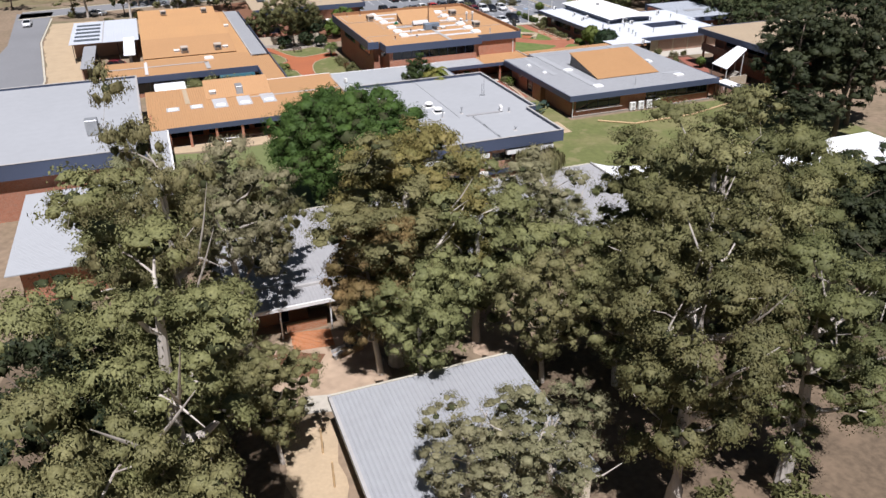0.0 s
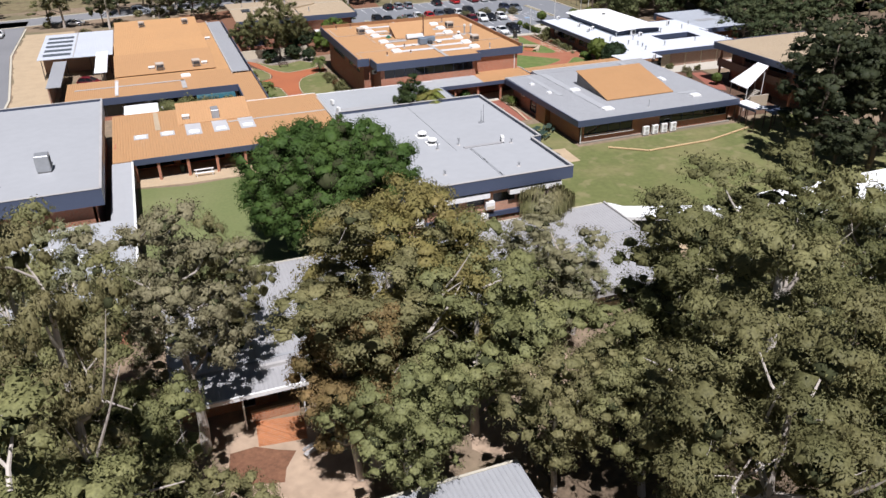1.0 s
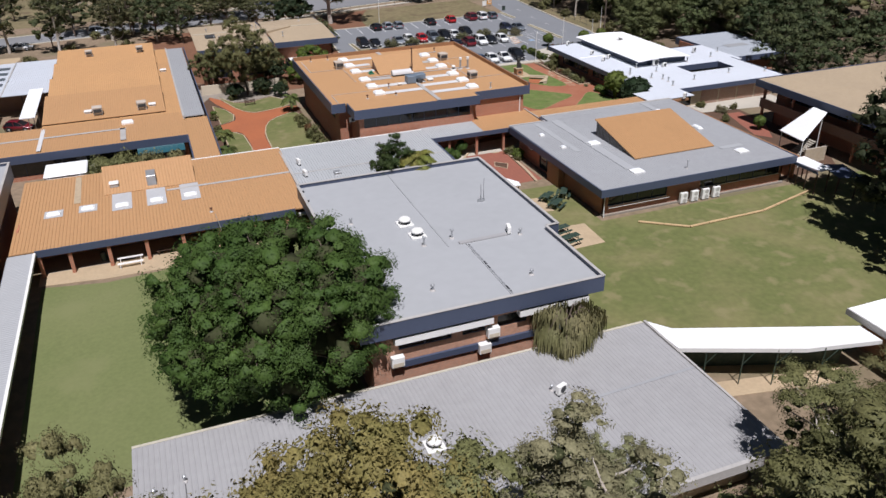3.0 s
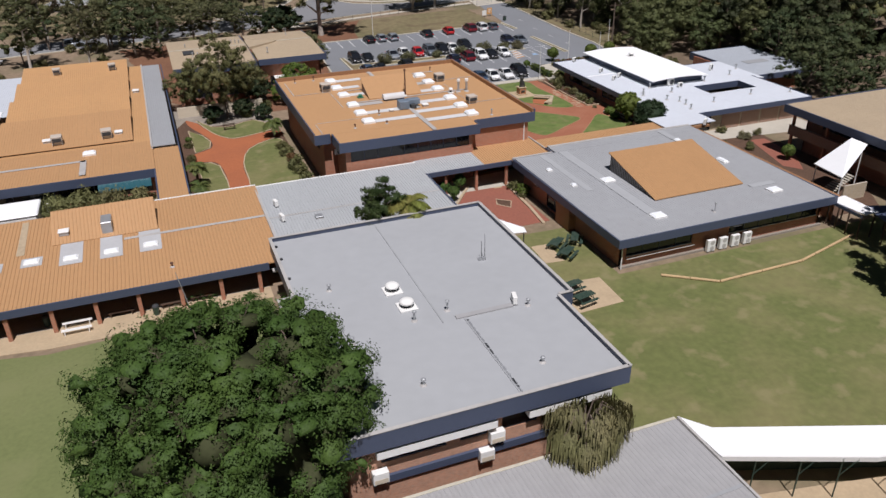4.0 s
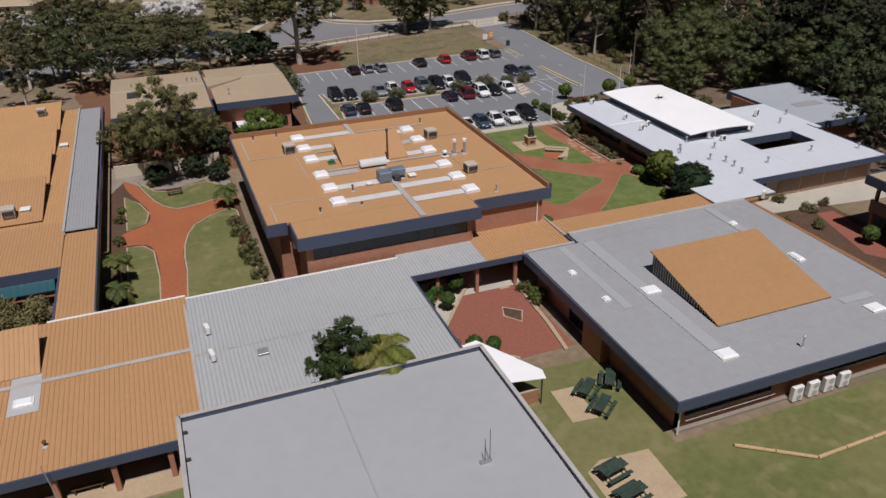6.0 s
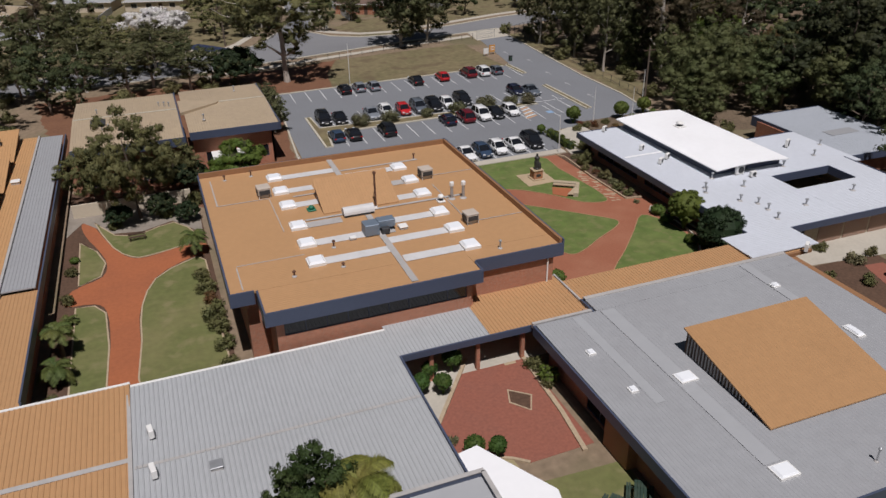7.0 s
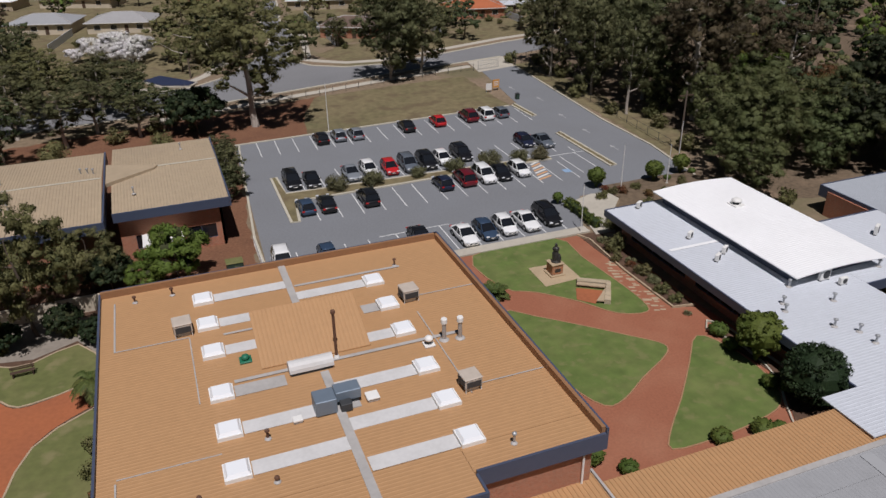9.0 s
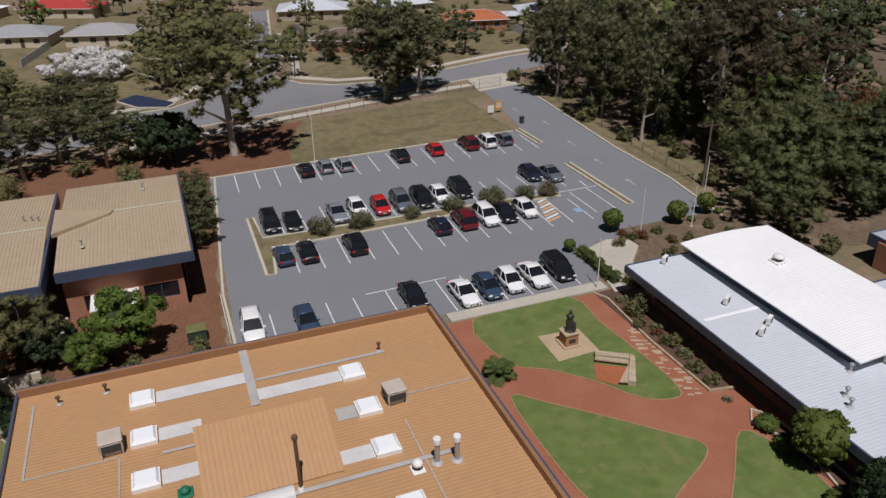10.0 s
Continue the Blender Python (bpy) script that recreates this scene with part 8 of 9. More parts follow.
def paint(name, rgb, metal=0.0):
    if name not in PAINT:
        m = material("car_paint_" + name, rgb, 0.28, metal, grain=0.02, stain=0.06, stain_size=1.5, bump=0, spec=0.5)
        m.node_tree.nodes["Principled BSDF"].inputs["Coat Weight"].default_value = 0.6
        PAINT[name] = m
    return PAINT[name]


COLOURS = {"black": ((0.012, 0.012, 0.014), 0.14), "white": ((0.80, 0.80, 0.79), 0.0), "silver": ((0.40, 0.43, 0.47), 0.5), "red": ((0.50, 0.018, 0.022), 0.0),
           "dark red": ((0.16, 0.012, 0.02), 0.14), "blue": ((0.06, 0.10, 0.17), 0.4), "navy": ((0.022, 0.028, 0.06), 0.3), "grey": ((0.22, 0.25, 0.29), 0.5)}
CARS = {}


def car(kind, colour):
    """A parked car at the origin, nose to -y: body with wheel arches, glasshouse, roof, wheels, lamps, mirrors."""
    L, W, Hh, y1, y2, ra, rb = {"hatch": (4.1, 1.76, 1.49, -1.12, 1.95, 0.95, 0.55), "sedan": (4.65, 1.82, 1.45, -1.05, 1.72, 1.0, 0.9), "suv": (4.65, 1.88, 1.70, -1.22, 2.2, 0.85, 0.42)}[kind]
    belt = 0.98 if kind == "suv" else 0.88
    t = thing("parked_car", (0, 0, 0), f"{colour} {'four-wheel-drive' if kind == 'suv' else 'hatchback' if kind == 'hatch' else 'sedan'} car parked in a marked bay", "car", "parked cars")
    mat = paint(colour, *COLOURS[colour])
    wy, wr = L * 0.295, 0.33 if kind != "suv" else 0.37
    # body as a loft of rounded sections: place along the car, half width, sill, hood or deck height
    hood, deck = belt - 0.06, belt + (0.06 if kind == "sedan" else 0.02)
    stations = [(-L / 2, 0.66, 0.36, 0.52), (-L / 2 + 0.06, 0.82, 0.26, 0.66), (-L / 2 + 0.3, 0.93, 0.22, hood - 0.1), (-L / 2 + 0.75, 0.98, 0.22, hood - 0.02), (y1 - 0.05, 1.0, 0.22, belt), (0.3, 1.0, 0.22, belt + 0.02),
                (y2, 0.99, 0.22, deck), (L / 2 - 0.3, 0.95, 0.24, deck - 0.02), (L / 2 - 0.06, 0.86, 0.30, deck - 0.16), (L / 2, 0.74, 0.40, deck - 0.34)]
    bm = bmesh.new()
    rings = []
    for y, wf, lo_z, hi_z in stations:
        hw, mid_z = W / 2 * wf, lo_z + (hi_z - lo_z) * 0.5
        half = [(hw * 0.90, lo_z), (hw, mid_z), (hw * 0.985, hi_z - 0.14), (hw * 0.90, hi_z - 0.03), (hw * 0.55, hi_z + 0.02)]
        rings.append([bm.verts.new((x, y, z)) for x, z in half] + [bm.verts.new((-x, y, z)) for x, z in half[::-1]])
    for ra_, rb_ in zip(rings, rings[1:]):
        for k in range(10):
            bm.faces.new((ra_[k], ra_[(k + 1) % 10], rb_[(k + 1) % 10], rb_[k]))
    bm.faces.new(rings[0]), bm.faces.new(rings[-1][::-1])
    part("body", bm, mat, t, smooth=True)
    for sx in (-1, 1):
        for c in (wy, -wy):
            part("wheel_arch", rod((sx * (W / 2 - 0.2), c, wr + 0.02), (sx * (W / 2 + 0.002), c, wr + 0.02), wr + 0.07, None, 14), M["tyre"], t)
    w0, w1 = W / 2 - 0.07, W / 2 - 0.24
    lo = [(-w0, y1), (w0, y1), (w0, y2), (-w0, y2)]
    hi = [(-w1, y1 + ra), (w1, y1 + ra), (w1, y2 - rb), (-w1, y2 - rb)]
    bm = bmesh.new()
    vl = [bm.verts.new((x, y, belt - 0.03)) for x, y in lo]
    vh = [bm.verts.new((x, y, Hh - 0.05)) for x, y in hi]
    bm.faces.new(vh), bm.faces.new(vl[::-1])
    for i in range(4):
        j = (i + 1) % 4
        bm.faces.new((vl[i], vl[j], vh[j], vh[i]))
    bmesh.ops.bevel(bm, geom=[e for e in bm.edges if max(v.co.z for v in e.verts) > belt], offset=0.08, segments=2, affect="EDGES")
    part("glasshouse", bm, M["glass"], t, "dark glass")
    for i in range(4):
        p, q = Vector((*lo[i], belt - 0.02)), Vector((*hi[i], Hh - 0.04))
        part("pillar", rod(p, q, 0.045, 0.04, 5), mat, t)
    for sx in (-1, 1):
        part("pillar", rod((sx * (w0 + 0.005), (y1 + y2) / 2 - 0.05, belt), (sx * (w1 + 0.01), (y1 + ra + y2 - rb) / 2 - 0.05, Hh - 0.04), 0.035, 0.035, 5), mat, t)
    bm = bmesh.new()
    box(bm, -w1 - 0.01, w1 + 0.01, y1 + ra - 0.02, y2 - rb + 0.05, Hh - 0.075, Hh - 0.015, bevel=0.03)
    bmesh.ops.subdivide_edges(bm, edges=[e for e in bm.edges if abs(e.verts[0].co.y - e.verts[1].co.y) > 0.5], cuts=3)
    for v in bm.verts:  # a gently crowned roof
        v.co.z += 0.04 * max(0.0, 1 - ((v.co.y - (y1 + ra + y2 - rb) / 2) / max(0.3, (y2 - rb - y1 - ra) / 2)) ** 2)
    roof = part("roof", bm, mat, t, smooth=True)
    if kind == "suv":
        for sx in (-1, 1):
            part("roof_rail", rod((sx * w1, y1 + ra + 0.2, Hh + 0.03), (sx * w1, y2 - rb - 0.1, Hh + 0.03), 0.025, 0.025, 5), M["steel_dark"], roof)
    for sx in (-1, 1):
        for c in (wy, -wy):
            wh = part("wheel", rod((sx * (W / 2 - 0.22), c, wr), (sx * (W / 2 + 0.006), c, wr), wr, wr, 16), M["tyre"], t)
            part("rim", rod((sx * (W / 2 - 0.01), c, wr), (sx * (W / 2 + 0.016), c, wr), wr * 0.62, wr * 0.55, 10), M["steel"], wh)
        part("headlight", boxes((sx * (W / 2 - 0.30) - 0.17, sx * (W / 2 - 0.30) + 0.17, -L / 2 - 0.005, -L / 2 + 0.16, 0.60, 0.74), bevel=0.02), M["lamp_lens"], t)
        part("tail_light", boxes((sx * (W / 2 - 0.22) - 0.16, sx * (W / 2 - 0.22) + 0.16, L / 2 - 0.12, L / 2 + 0.008, 0.66, 0.82), bevel=0.02), M["tail"], t)
        part("mirror", boxes((sx * (W / 2 + 0.06) - 0.09, sx * (W / 2 + 0.06) + 0.09, y1 + 0.22, y1 + 0.34, belt - 0.02, belt + 0.13), bevel=0.02), mat, t)
    part("grille", boxes((-0.42, 0.42, -L / 2 - 0.008, -L / 2 + 0.1, 0.40, 0.58)), M["steel_dark"], t)
    part("number_plate", boxes((-0.2, 0.2, -L / 2 - 0.018, -L / 2 - 0.008, 0.44, 0.54)), M["white_paint"], t)
    return t


def park(kind, colour, x, y, nose=-1, off=0.0):
    """Parks a car; nose -1 points it to -y, +1 to +y."""
    m = pose(x, y, 0.03, 0, 0, (0 if nose < 0 else 180) + off)
    key = (kind, colour)
    if key in CARS:
        return copy_thing(CARS[key], m)
    CARS[key] = car(kind, colour)
    CARS[key].matrix_basis = m


for kind, colour, x, y, nose, off in (
        ("hatch", "black", 61.6, 200.0, 1, 2), ("hatch", "silver", 64.3, 200.3, 1, -1), ("hatch", "silver", 66.8, 200.0, 1, 1), ("sedan", "black", 74.9, 200.6, 1, 0),
        ("hatch", "red", 80.1, 201.0, 1, -2), ("suv", "dark red", 85.4, 201.4, 1, 1), ("suv", "white", 88.1, 201.3, 1, 0), ("hatch", "grey", 90.7, 201.2, 1, 2),
        ("suv", "black", 54.5, 185.2, -1, 1), ("sedan", "black", 56.9, 184.6, -1, -1), ("sedan", "silver", 62.1, 184.9, -1, 0), ("hatch", "white", 64.6, 185.4, -1, 1),
        ("hatch", "red", 67.3, 184.8, -1, -2), ("suv", "grey", 69.9, 185.0, -1, 0), ("suv", "black", 72.5, 185.0, -1, 1), ("hatch", "white", 74.9, 185.3, -1, 0),
        ("suv", "black", 77.9, 186.0, -1, 2), ("hatch", "navy", 88.2, 187.4, -1, 0), ("sedan", "grey", 90.6, 186.4, -1, 3),
        ("hatch", "blue", 54.4, 176.6, 1, 2), ("sedan", "black", 56.9, 176.6, 1, -1), ("suv", "black", 61.9, 176.4, 1, 1), ("hatch", "navy", 71.8, 177.2, 1, 0),
        ("suv", "dark red", 74.9, 177.6, 1, -1), ("suv", "white", 77.6, 177.5, -1, 1), ("sedan", "black", 79.9, 177.6, -1, 0), ("hatch", "white", 82.6, 177.6, -1, 2),
        ("sedan", "white", 68.7, 162.5, -1, 1), ("hatch", "blue", 71.2, 162.7, -1, 0), ("hatch", "white", 73.66, 163.0, -1, -1), ("sedan", "white", 76.3, 163.2, -1, 1),
        ("suv", "black", 79.1, 163.5, -1, 0), ("sedan", "black", 64.1, 163.9, -1, 0), ("hatch", "blue", 54.0, 163.2, -1, 1), ("suv", "white", 49.4, 163.9, -1, -2),
        ("hatch", "dark red", -6.9, 154.5, -1, 70), ("sedan", "white", -12, 212, -1, 80), ("suv", "silver", 3, 222.6, -1, 97), ("sedan", "white", -27, 205, -1, 0)):
    park(kind, colour, x, y, nose, off)


# ---- roof plant ----
def cooler(x, y, z, s=1.0, turn=0, label="beige evaporative cooler with dark louvres on the roof"):
    """An evaporative roof cooler: casing with bevelled lid, louvred sides, stand, duct curb."""
    t = thing("roof_cooler", (x, y, z), label, "air conditioner", "roof coolers")
    w, h = 0.62 * s, 0.95 * s
    bits = [("casing", boxes((-w, w, -w, w, 0.30, h), bevel=0.04), "beige_metal"), ("lid", boxes((-w * 1.05, w * 1.05, -w * 1.05, w * 1.05, h + 0.003, h + 0.12), bevel=0.05), "beige_metal"),
            ("curb", boxes((-w * 0.7, w * 0.7, -w * 0.7, w * 0.7, 0.0, 0.298)), "steel")]
    for sx, sy in ((1, 0), (-1, 0), (0, 1), (0, -1)):
        bm = boxes((-w * 0.84, w * 0.84, -w - 0.025, -w - 0.003, 0.38, h - 0.1))
        turned(bm, (0, 0, 0), 90 * (sx + 1) if sx else 90 * sy)
        bits.append(("louvre", bm, "steel_dark"))
    for sx in (-1, 1):
        for sy in (-1, 1):
            bits.append(("leg", rod((sx * w * 0.9, sy * w * 0.9, 0), (sx * w * 0.9, sy * w * 0.9, 0.31), 0.03, 0.03, 5), "white_paint"))
    for n, bm, m in bits:
        turned(bm, (x, y, z), turn)
        part(n, bm, M[m], t)
    return t


for x, y, z, s in ((39.4, 143.6, 6.93, 1.0), (55.6, 142.0, 6.93, 1.0), (55.7, 130.4, 6.93, 0.95), (4.9, 143.6, 4.22, 1.0), (10.7, 143.8, 4.22, 1.0), (3.0, 178.5, 4.74, 0.9), (11.4, 178.3, 4.74, 0.9)):
    cooler(x, y, z, s, 3)


def split_unit(x, y, z, turn=0, wall=False, w=0.85, h=0.62, d=0.34, fans=1, label="white outdoor air conditioner unit with a dark fan grille"):
    """An outdoor condenser: rounded casing, round fan grille, feet."""
    t = thing("condenser_unit", (x, y, z), label, "air conditioner", "condenser units")
    bits = [("casing", boxes((-w / 2, w / 2, -d / 2, d / 2, 0.08, 0.08 + h), bevel=0.03), "white_paint")]
    for k in range(fans):
        zc, rad = 0.08 + h * (k + 0.5) / fans, min(h / fans, w) * 0.40
        bits.append(("fan_grille", rod((w * 0.08, -d / 2 - 0.012, zc), (w * 0.08, -d / 2 - 0.002, zc), rad, rad, 14), "steel_dark" if fans == 1 else "flashing"))
    if not fans:
        bits.append(("front_grille", boxes((-w * 0.42, w * 0.42, -d / 2 - 0.012, -d / 2 - 0.002, 0.14, 0.08 + h * 0.45)), "cream_wall"))
    for sx in (-1, 1):
        bits.append(("foot", boxes((sx * w * 0.38 - 0.04, sx * w * 0.38 + 0.04, -d / 2, d / 2, -0.02, 0.078)), "steel_dark"))
    for n, bm, m in bits:
        turned(bm, (x, y, z), turn)
        part(n, bm, M[m], t)
    return t


split_unit(39.8, 84.9, 6.27, 75, w=0.9)
for x in (66.9, 68.4, 69.9, 71.4):
    split_unit(x, 95.3, ground_z(95.3) + 0.02, 0, w=0.95, h=1.25, d=0.4, fans=2, label="tall white twin-fan air conditioner against the brick wall")
for x, z in ((26.2, 2.35), (33.9, 3.0), (33.2, 1.7)):
    split_unit(x, 75.05, z, 0, w=1.0, h=0.85, d=0.5, fans=0, label="white window air conditioner on the hall's front")
split_unit(27.2, 115.7, 3.42, 100, w=0.8), split_unit(27.2, 112.0, 3.38, 100, w=0.9)
split_unit(35.7, 67.6, 2.52, 20, w=0.8, h=0.7), split_unit(91.9, 137.0, 3.33, 0, w=1.1, h=1.0), split_unit(103.5, 142.0, 3.33, 30, w=0.9, h=0.9)
split_unit(86.4, 148.2, 3.33, 30, w=0.8), split_unit(87.4, 144.4, 3.33, 30, w=0.8), split_unit(85.8, 143.4, 3.33, 30, w=0.8), split_unit(86.0, 156.2, 3.33, 30, w=0.8)
split_unit(92.8, 135.8, 3.33, 0, w=0.8), split_unit(36.3, 124.8, 4.6, 0, w=0.8), split_unit(84.6, 119.4, 3.4, 40, w=0.8, h=0.8), split_unit(56.3, 112.6, 2.0, -90, w=0.7)
gl = thing("rooftop_unit", (-8.6, 95.6, 6.2), "tall grey rooftop air handling unit", "air conditioner")
part("casing", boxes((-9.3, -7.9, 95.0, 96.4, 6.35, 8.1), bevel=0.05), M["steel"], gl)
part("louvre", boxes((-7.895, -7.86, 95.2, 96.2, 6.6, 7.8)), M["steel_dark"], gl)
part("duct", boxes((-9.1, -8.1, 96.42, 98.0, 6.25, 7.1), bevel=0.04), M["steel"], gl)
part("curb", boxes((-9.2, -8.0, 95.1, 96.3, 6.2, 6.348)), M["flashing"], gl)


def vent_dome(x, y, z, r=0.42, label="white mushroom roof vent on a square base"):
    t = thing("roof_vent", (x, y, z), label, "roof vent", "roof vents")
    part("base", boxes((x - r * 1.25, x + r * 1.25, y - r * 1.25, y + r * 1.25, z, z + 0.12), bevel=0.02), M["white_paint"], t)
    part("neck", lathe([(r * 0.6, 0.122), (r * 0.6, 0.4)], (x, y, z), 12), M["steel_dark"], t)
    part("cap", lathe([(r * 0.5, 0.402), (r * 1.05, 0.42), (r * 1.0, 0.55), (r * 0.7, 0.68), (r * 0.2, 0.73)], (x, y, z), 16), M["white_paint"], t, smooth=True)


vent_dome(31.9, 90.0, 6.25, 0.55), vent_dome(32.2, 87.4, 6.25, 0.55), vent_dome(54.9, 135.7, 6.93, 0.3), vent_dome(93.6, 150.5, 4.7, 0.5), vent_dome(25.7, 66.0, 2.5, 0.5)


def pipe_vent(x, y, z, h=0.55, r=0.06, mat="steel", cowl=True):
    t = thing("pipe_vent", (x, y, z), "small metal vent pipe with a cowl on the roof", "roof vent", "pipe vents")
    part("flashing", lathe([(r * 3, 0), (r * 2.4, 0.05), (r * 1.1, 0.1)], (x, y, z), 10), M["flashing"], t)
    part("pipe", rod((x, y, z + 0.05), (x, y, z + h), r, r, 8), M[mat], t)
    if cowl:
        part("cowl", lathe([(r * 1.3, h + 0.02), (r * 2.2, h + 0.06), (r * 1.9, h + 0.16), (r * 0.5, h + 0.22)], (x, y, z), 10), M[mat], t)


for x, y, h in ((27.4, 91.9, 0.4), (32.1, 85.4, 0.7), (34.8, 85.8, 0.7), (40.6, 84.2, 0.4), (27.2, 84.3, 0.4), (38.3, 77.5, 0.3), (30.2, 78.2, 0.35)):
    pipe_vent(x, y, 6.25, h, 0.08)
for x, y, h in ((39.0, 126.6, 0.35), (43.0, 126.7, 0.2), (43.1, 130.3, 0.5), (56.0, 124.7, 0.6), (39.0, 149.4, 0.5), (36.3, 149.3, 0.4), (56.2, 147.4, 0.5)):
    pipe_vent(x, y, 6.93, h, 0.07, "rust" if h < 0.55 else "steel")
for x, y in ((88.3, 137.2), (85.1, 134.2), (90.0, 134.0), (87.0, 131.0), (88.2, 129.7), (88.1, 128.1), (87.4, 126.0), (100.0, 128.5), (107.8, 141.0), (104.3, 138.4), (85.8, 135.2), (98.3, 133 + 4), (106, 127), (92.5, 127.5)):
    pipe_vent(x, y, 3.33, 0.55, 0.09, "steel")
pipe_vent(67.9, 96.6, 3.53, 0.9, 0.05), pipe_vent(8.8, 68.3, 2.48, 0.3), pipe_vent(10.6, 68.8, 2.48, 0.3), pipe_vent(35.3, 68.2, 2.48, 0.3), pipe_vent(16.2, 106.8, 3.1, 0.3, 0.07, "rust")
for x, y in ((24.2, 174.0), (25.0, 173.6), (36.5, 174.5), (42.0, 187), (32.6, 180.6), (32.0, 181), (31.3, 181.2), (23.5, 181)):
    pipe_vent(x, y, 6.35 if x < 33.6 else 5.95, 0.6, 0.07)
flue = thing("tall_flue", (48.7, 136.6, 6.9), "tall rusty flue pipe braced to the roof", "chimney flue", "flues")
part("pipe", rod((48.7, 136.6, 6.9), (48.7, 136.6, 10.4), 0.10, 0.10, 10), M["rust"], flue)
part("cap", lathe([(0.12, 0), (0.17, 0.03), (0.15, 0.22), (0.06, 0.27)], (48.7, 136.6, 10.4), 10), M["rust"], flue)
part("collar", lathe([(0.22, 0), (0.18, 0.15), (0.12, 0.3)], (48.7, 136.6, 6.9), 10), M["white_paint"], flue)
part("stay", rod((48.7, 136.6, 9.2), (49.0, 138.4, 7.4), 0.02, 0.02, 5), M["steel_dark"], flue)
for x, y in ((56.1, 135.9), (57.2, 135.7)):
    st = thing("exhaust_stack", (x, y, 6.9), "pale metal exhaust stack with a wider head", "exhaust stack", "flues")
    part("pipe", rod((x, y, 6.9), (x, y, 8.25), 0.15, 0.15, 12), M["steel"], st)
    part("head", lathe([(0.17, 0), (0.23, 0.04), (0.23, 0.34), (0.19, 0.4)], (x, y, 8.25), 12), M["white_paint"], st)
    part("flashing", lathe([(0.36, 0), (0.3, 0.05), (0.17, 0.12)], (x, y, 6.92), 12), M["flashing"], st)
duct = thing("barrel_duct", (46.9, 136.0, 6.9), "silver half-barrel duct on a dark frame", "roof duct")
bm = bmesh.new()
ring = [(0.55 * math.cos(a), 0.62 * math.sin(a)) for a in (k * math.pi / 8 for k in range(9))]
va = [bm.verts.new((45.4, 136.1 + p, 7.15 + q)) for p, q in ring]
vb = [bm.verts.new((48.3, 136.1 + p, 7.15 + q)) for p, q in ring]
bm.faces.new(va), bm.faces.new(vb[::-1])
for i in range(8):
    bm.faces.new((va[i], va[i + 1], vb[i + 1], vb[i]))
bm.faces.new((va[0], vb[0], vb[-1], va[-1]))
part("barrel", bm, M["roof_patch"], duct)
part("frame", boxes((45.5, 48.2, 135.62, 136.58, 6.93, 7.148)), M["steel_dark"], duct)
plant_box = thing("roof_plant", (47.4, 131.8, 6.9), "blue-grey air handling boxes on the roof", "air conditioner")
bluegrey = material("blue_grey_metal", (0.20, 0.25, 0.31), 0.5, 0.3, grain=0.06, stain=0.2, stain_size=1.0)
part("casing", boxes((46.1, 47.4, 131.0, 132.3, 6.98, 8.0), bevel=0.04), bluegrey, plant_box)
part("duct", boxes((47.43, 49.0, 131.5, 132.5, 7.3, 8.0), bevel=0.04), bluegrey, plant_box)
part("outlet", boxes((47.6, 48.3, 130.9, 131.48, 6.95, 7.5), bevel=0.03), M["steel_dark"], plant_box)
part("curb", boxes((46.2, 48.9, 131.1, 132.3, 6.93, 6.978)), M["flashing"], plant_box)
wb = thing("roof_hatch", (49.7, 131.6, 6.9), "small white roof hatch", "roof hatch", "roof hatches")
part("lid", boxes((49.3, 50.1, 131.2, 132.0, 7.1, 7.22), bevel=0.03), M["white_paint"], wb)
part("curb", boxes((49.36, 50.04, 131.26, 131.94, 6.93, 7.098)), M["flashing"], wb)
wb2 = thing("roof_hatch", (45.0, 131.2, 6.9), "small white roof box beside the plant", "roof hatch", "roof hatches")
part("lid", boxes((44.7, 45.3, 130.9, 131.4, 7.05, 7.2), bevel=0.03), M["white_paint"], wb2)
part("curb", boxes((44.75, 45.25, 130.95, 131.35, 6.93, 7.048)), M["flashing"], wb2)
gv = thing("green_vent", (43.0, 138.6, 6.9), "small green vent with a white cap", "roof vent")
part("base", boxes((42.6, 43.4, 138.2, 139.0, 6.93, 7.05), bevel=0.03), M["green_plastic"], gv)
part("cap", lathe([(0.25, 0.125), (0.28, 0.3), (0.2, 0.42), (0.05, 0.46)], (43.0, 138.6, 6.93), 12), M["green_plastic"], gv, smooth=True)
for x, y, z in ((3.6, 144.6, 4.25), (12.1, 144.7, 4.25), (14.6, 166.0, 3.8), (6.9, 116.2, 3.95)):
    t = thing("roof_hatch", (x, y, z), "white square roof hatch beside a cooler", "roof hatch", "roof hatches")
    part("lid", boxes((x - 0.5, x + 0.5, y - 0.45, y + 0.45, z + 0.2, z + 0.35), bevel=0.04), M["white_paint"], t)
    part("curb", boxes((x - 0.42, x + 0.42, y - 0.38, y + 0.38, z - 0.1, z + 0.198)), M["flashing"], t)
lk = thing("roof_hatch", (30.8, 111.4, 3.36), "grey metal roof hatch", "roof hatch", "roof hatches")
part("lid", boxes((30.4, 31.2, 111.0, 111.8, 3.5, 3.6), bevel=0.03), M["steel"], lk)
part("curb", boxes((30.46, 31.14, 111.06, 111.74, 3.3, 3.498)), M["flashing"], lk)
ant = thing("antenna", (40.3, 91.9, 6.25), "twin-pole roof antenna with small brackets", "antenna")
part("mast", rod((40.2, 91.9, 6.25), (40.2, 91.9, 8.0), 0.03, 0.02, 6), M["steel_dark"], ant)
part("mast", rod((40.5, 91.9, 6.25), (40.5, 91.9, 8.6), 0.03, 0.015, 6), M["steel_dark"], ant)
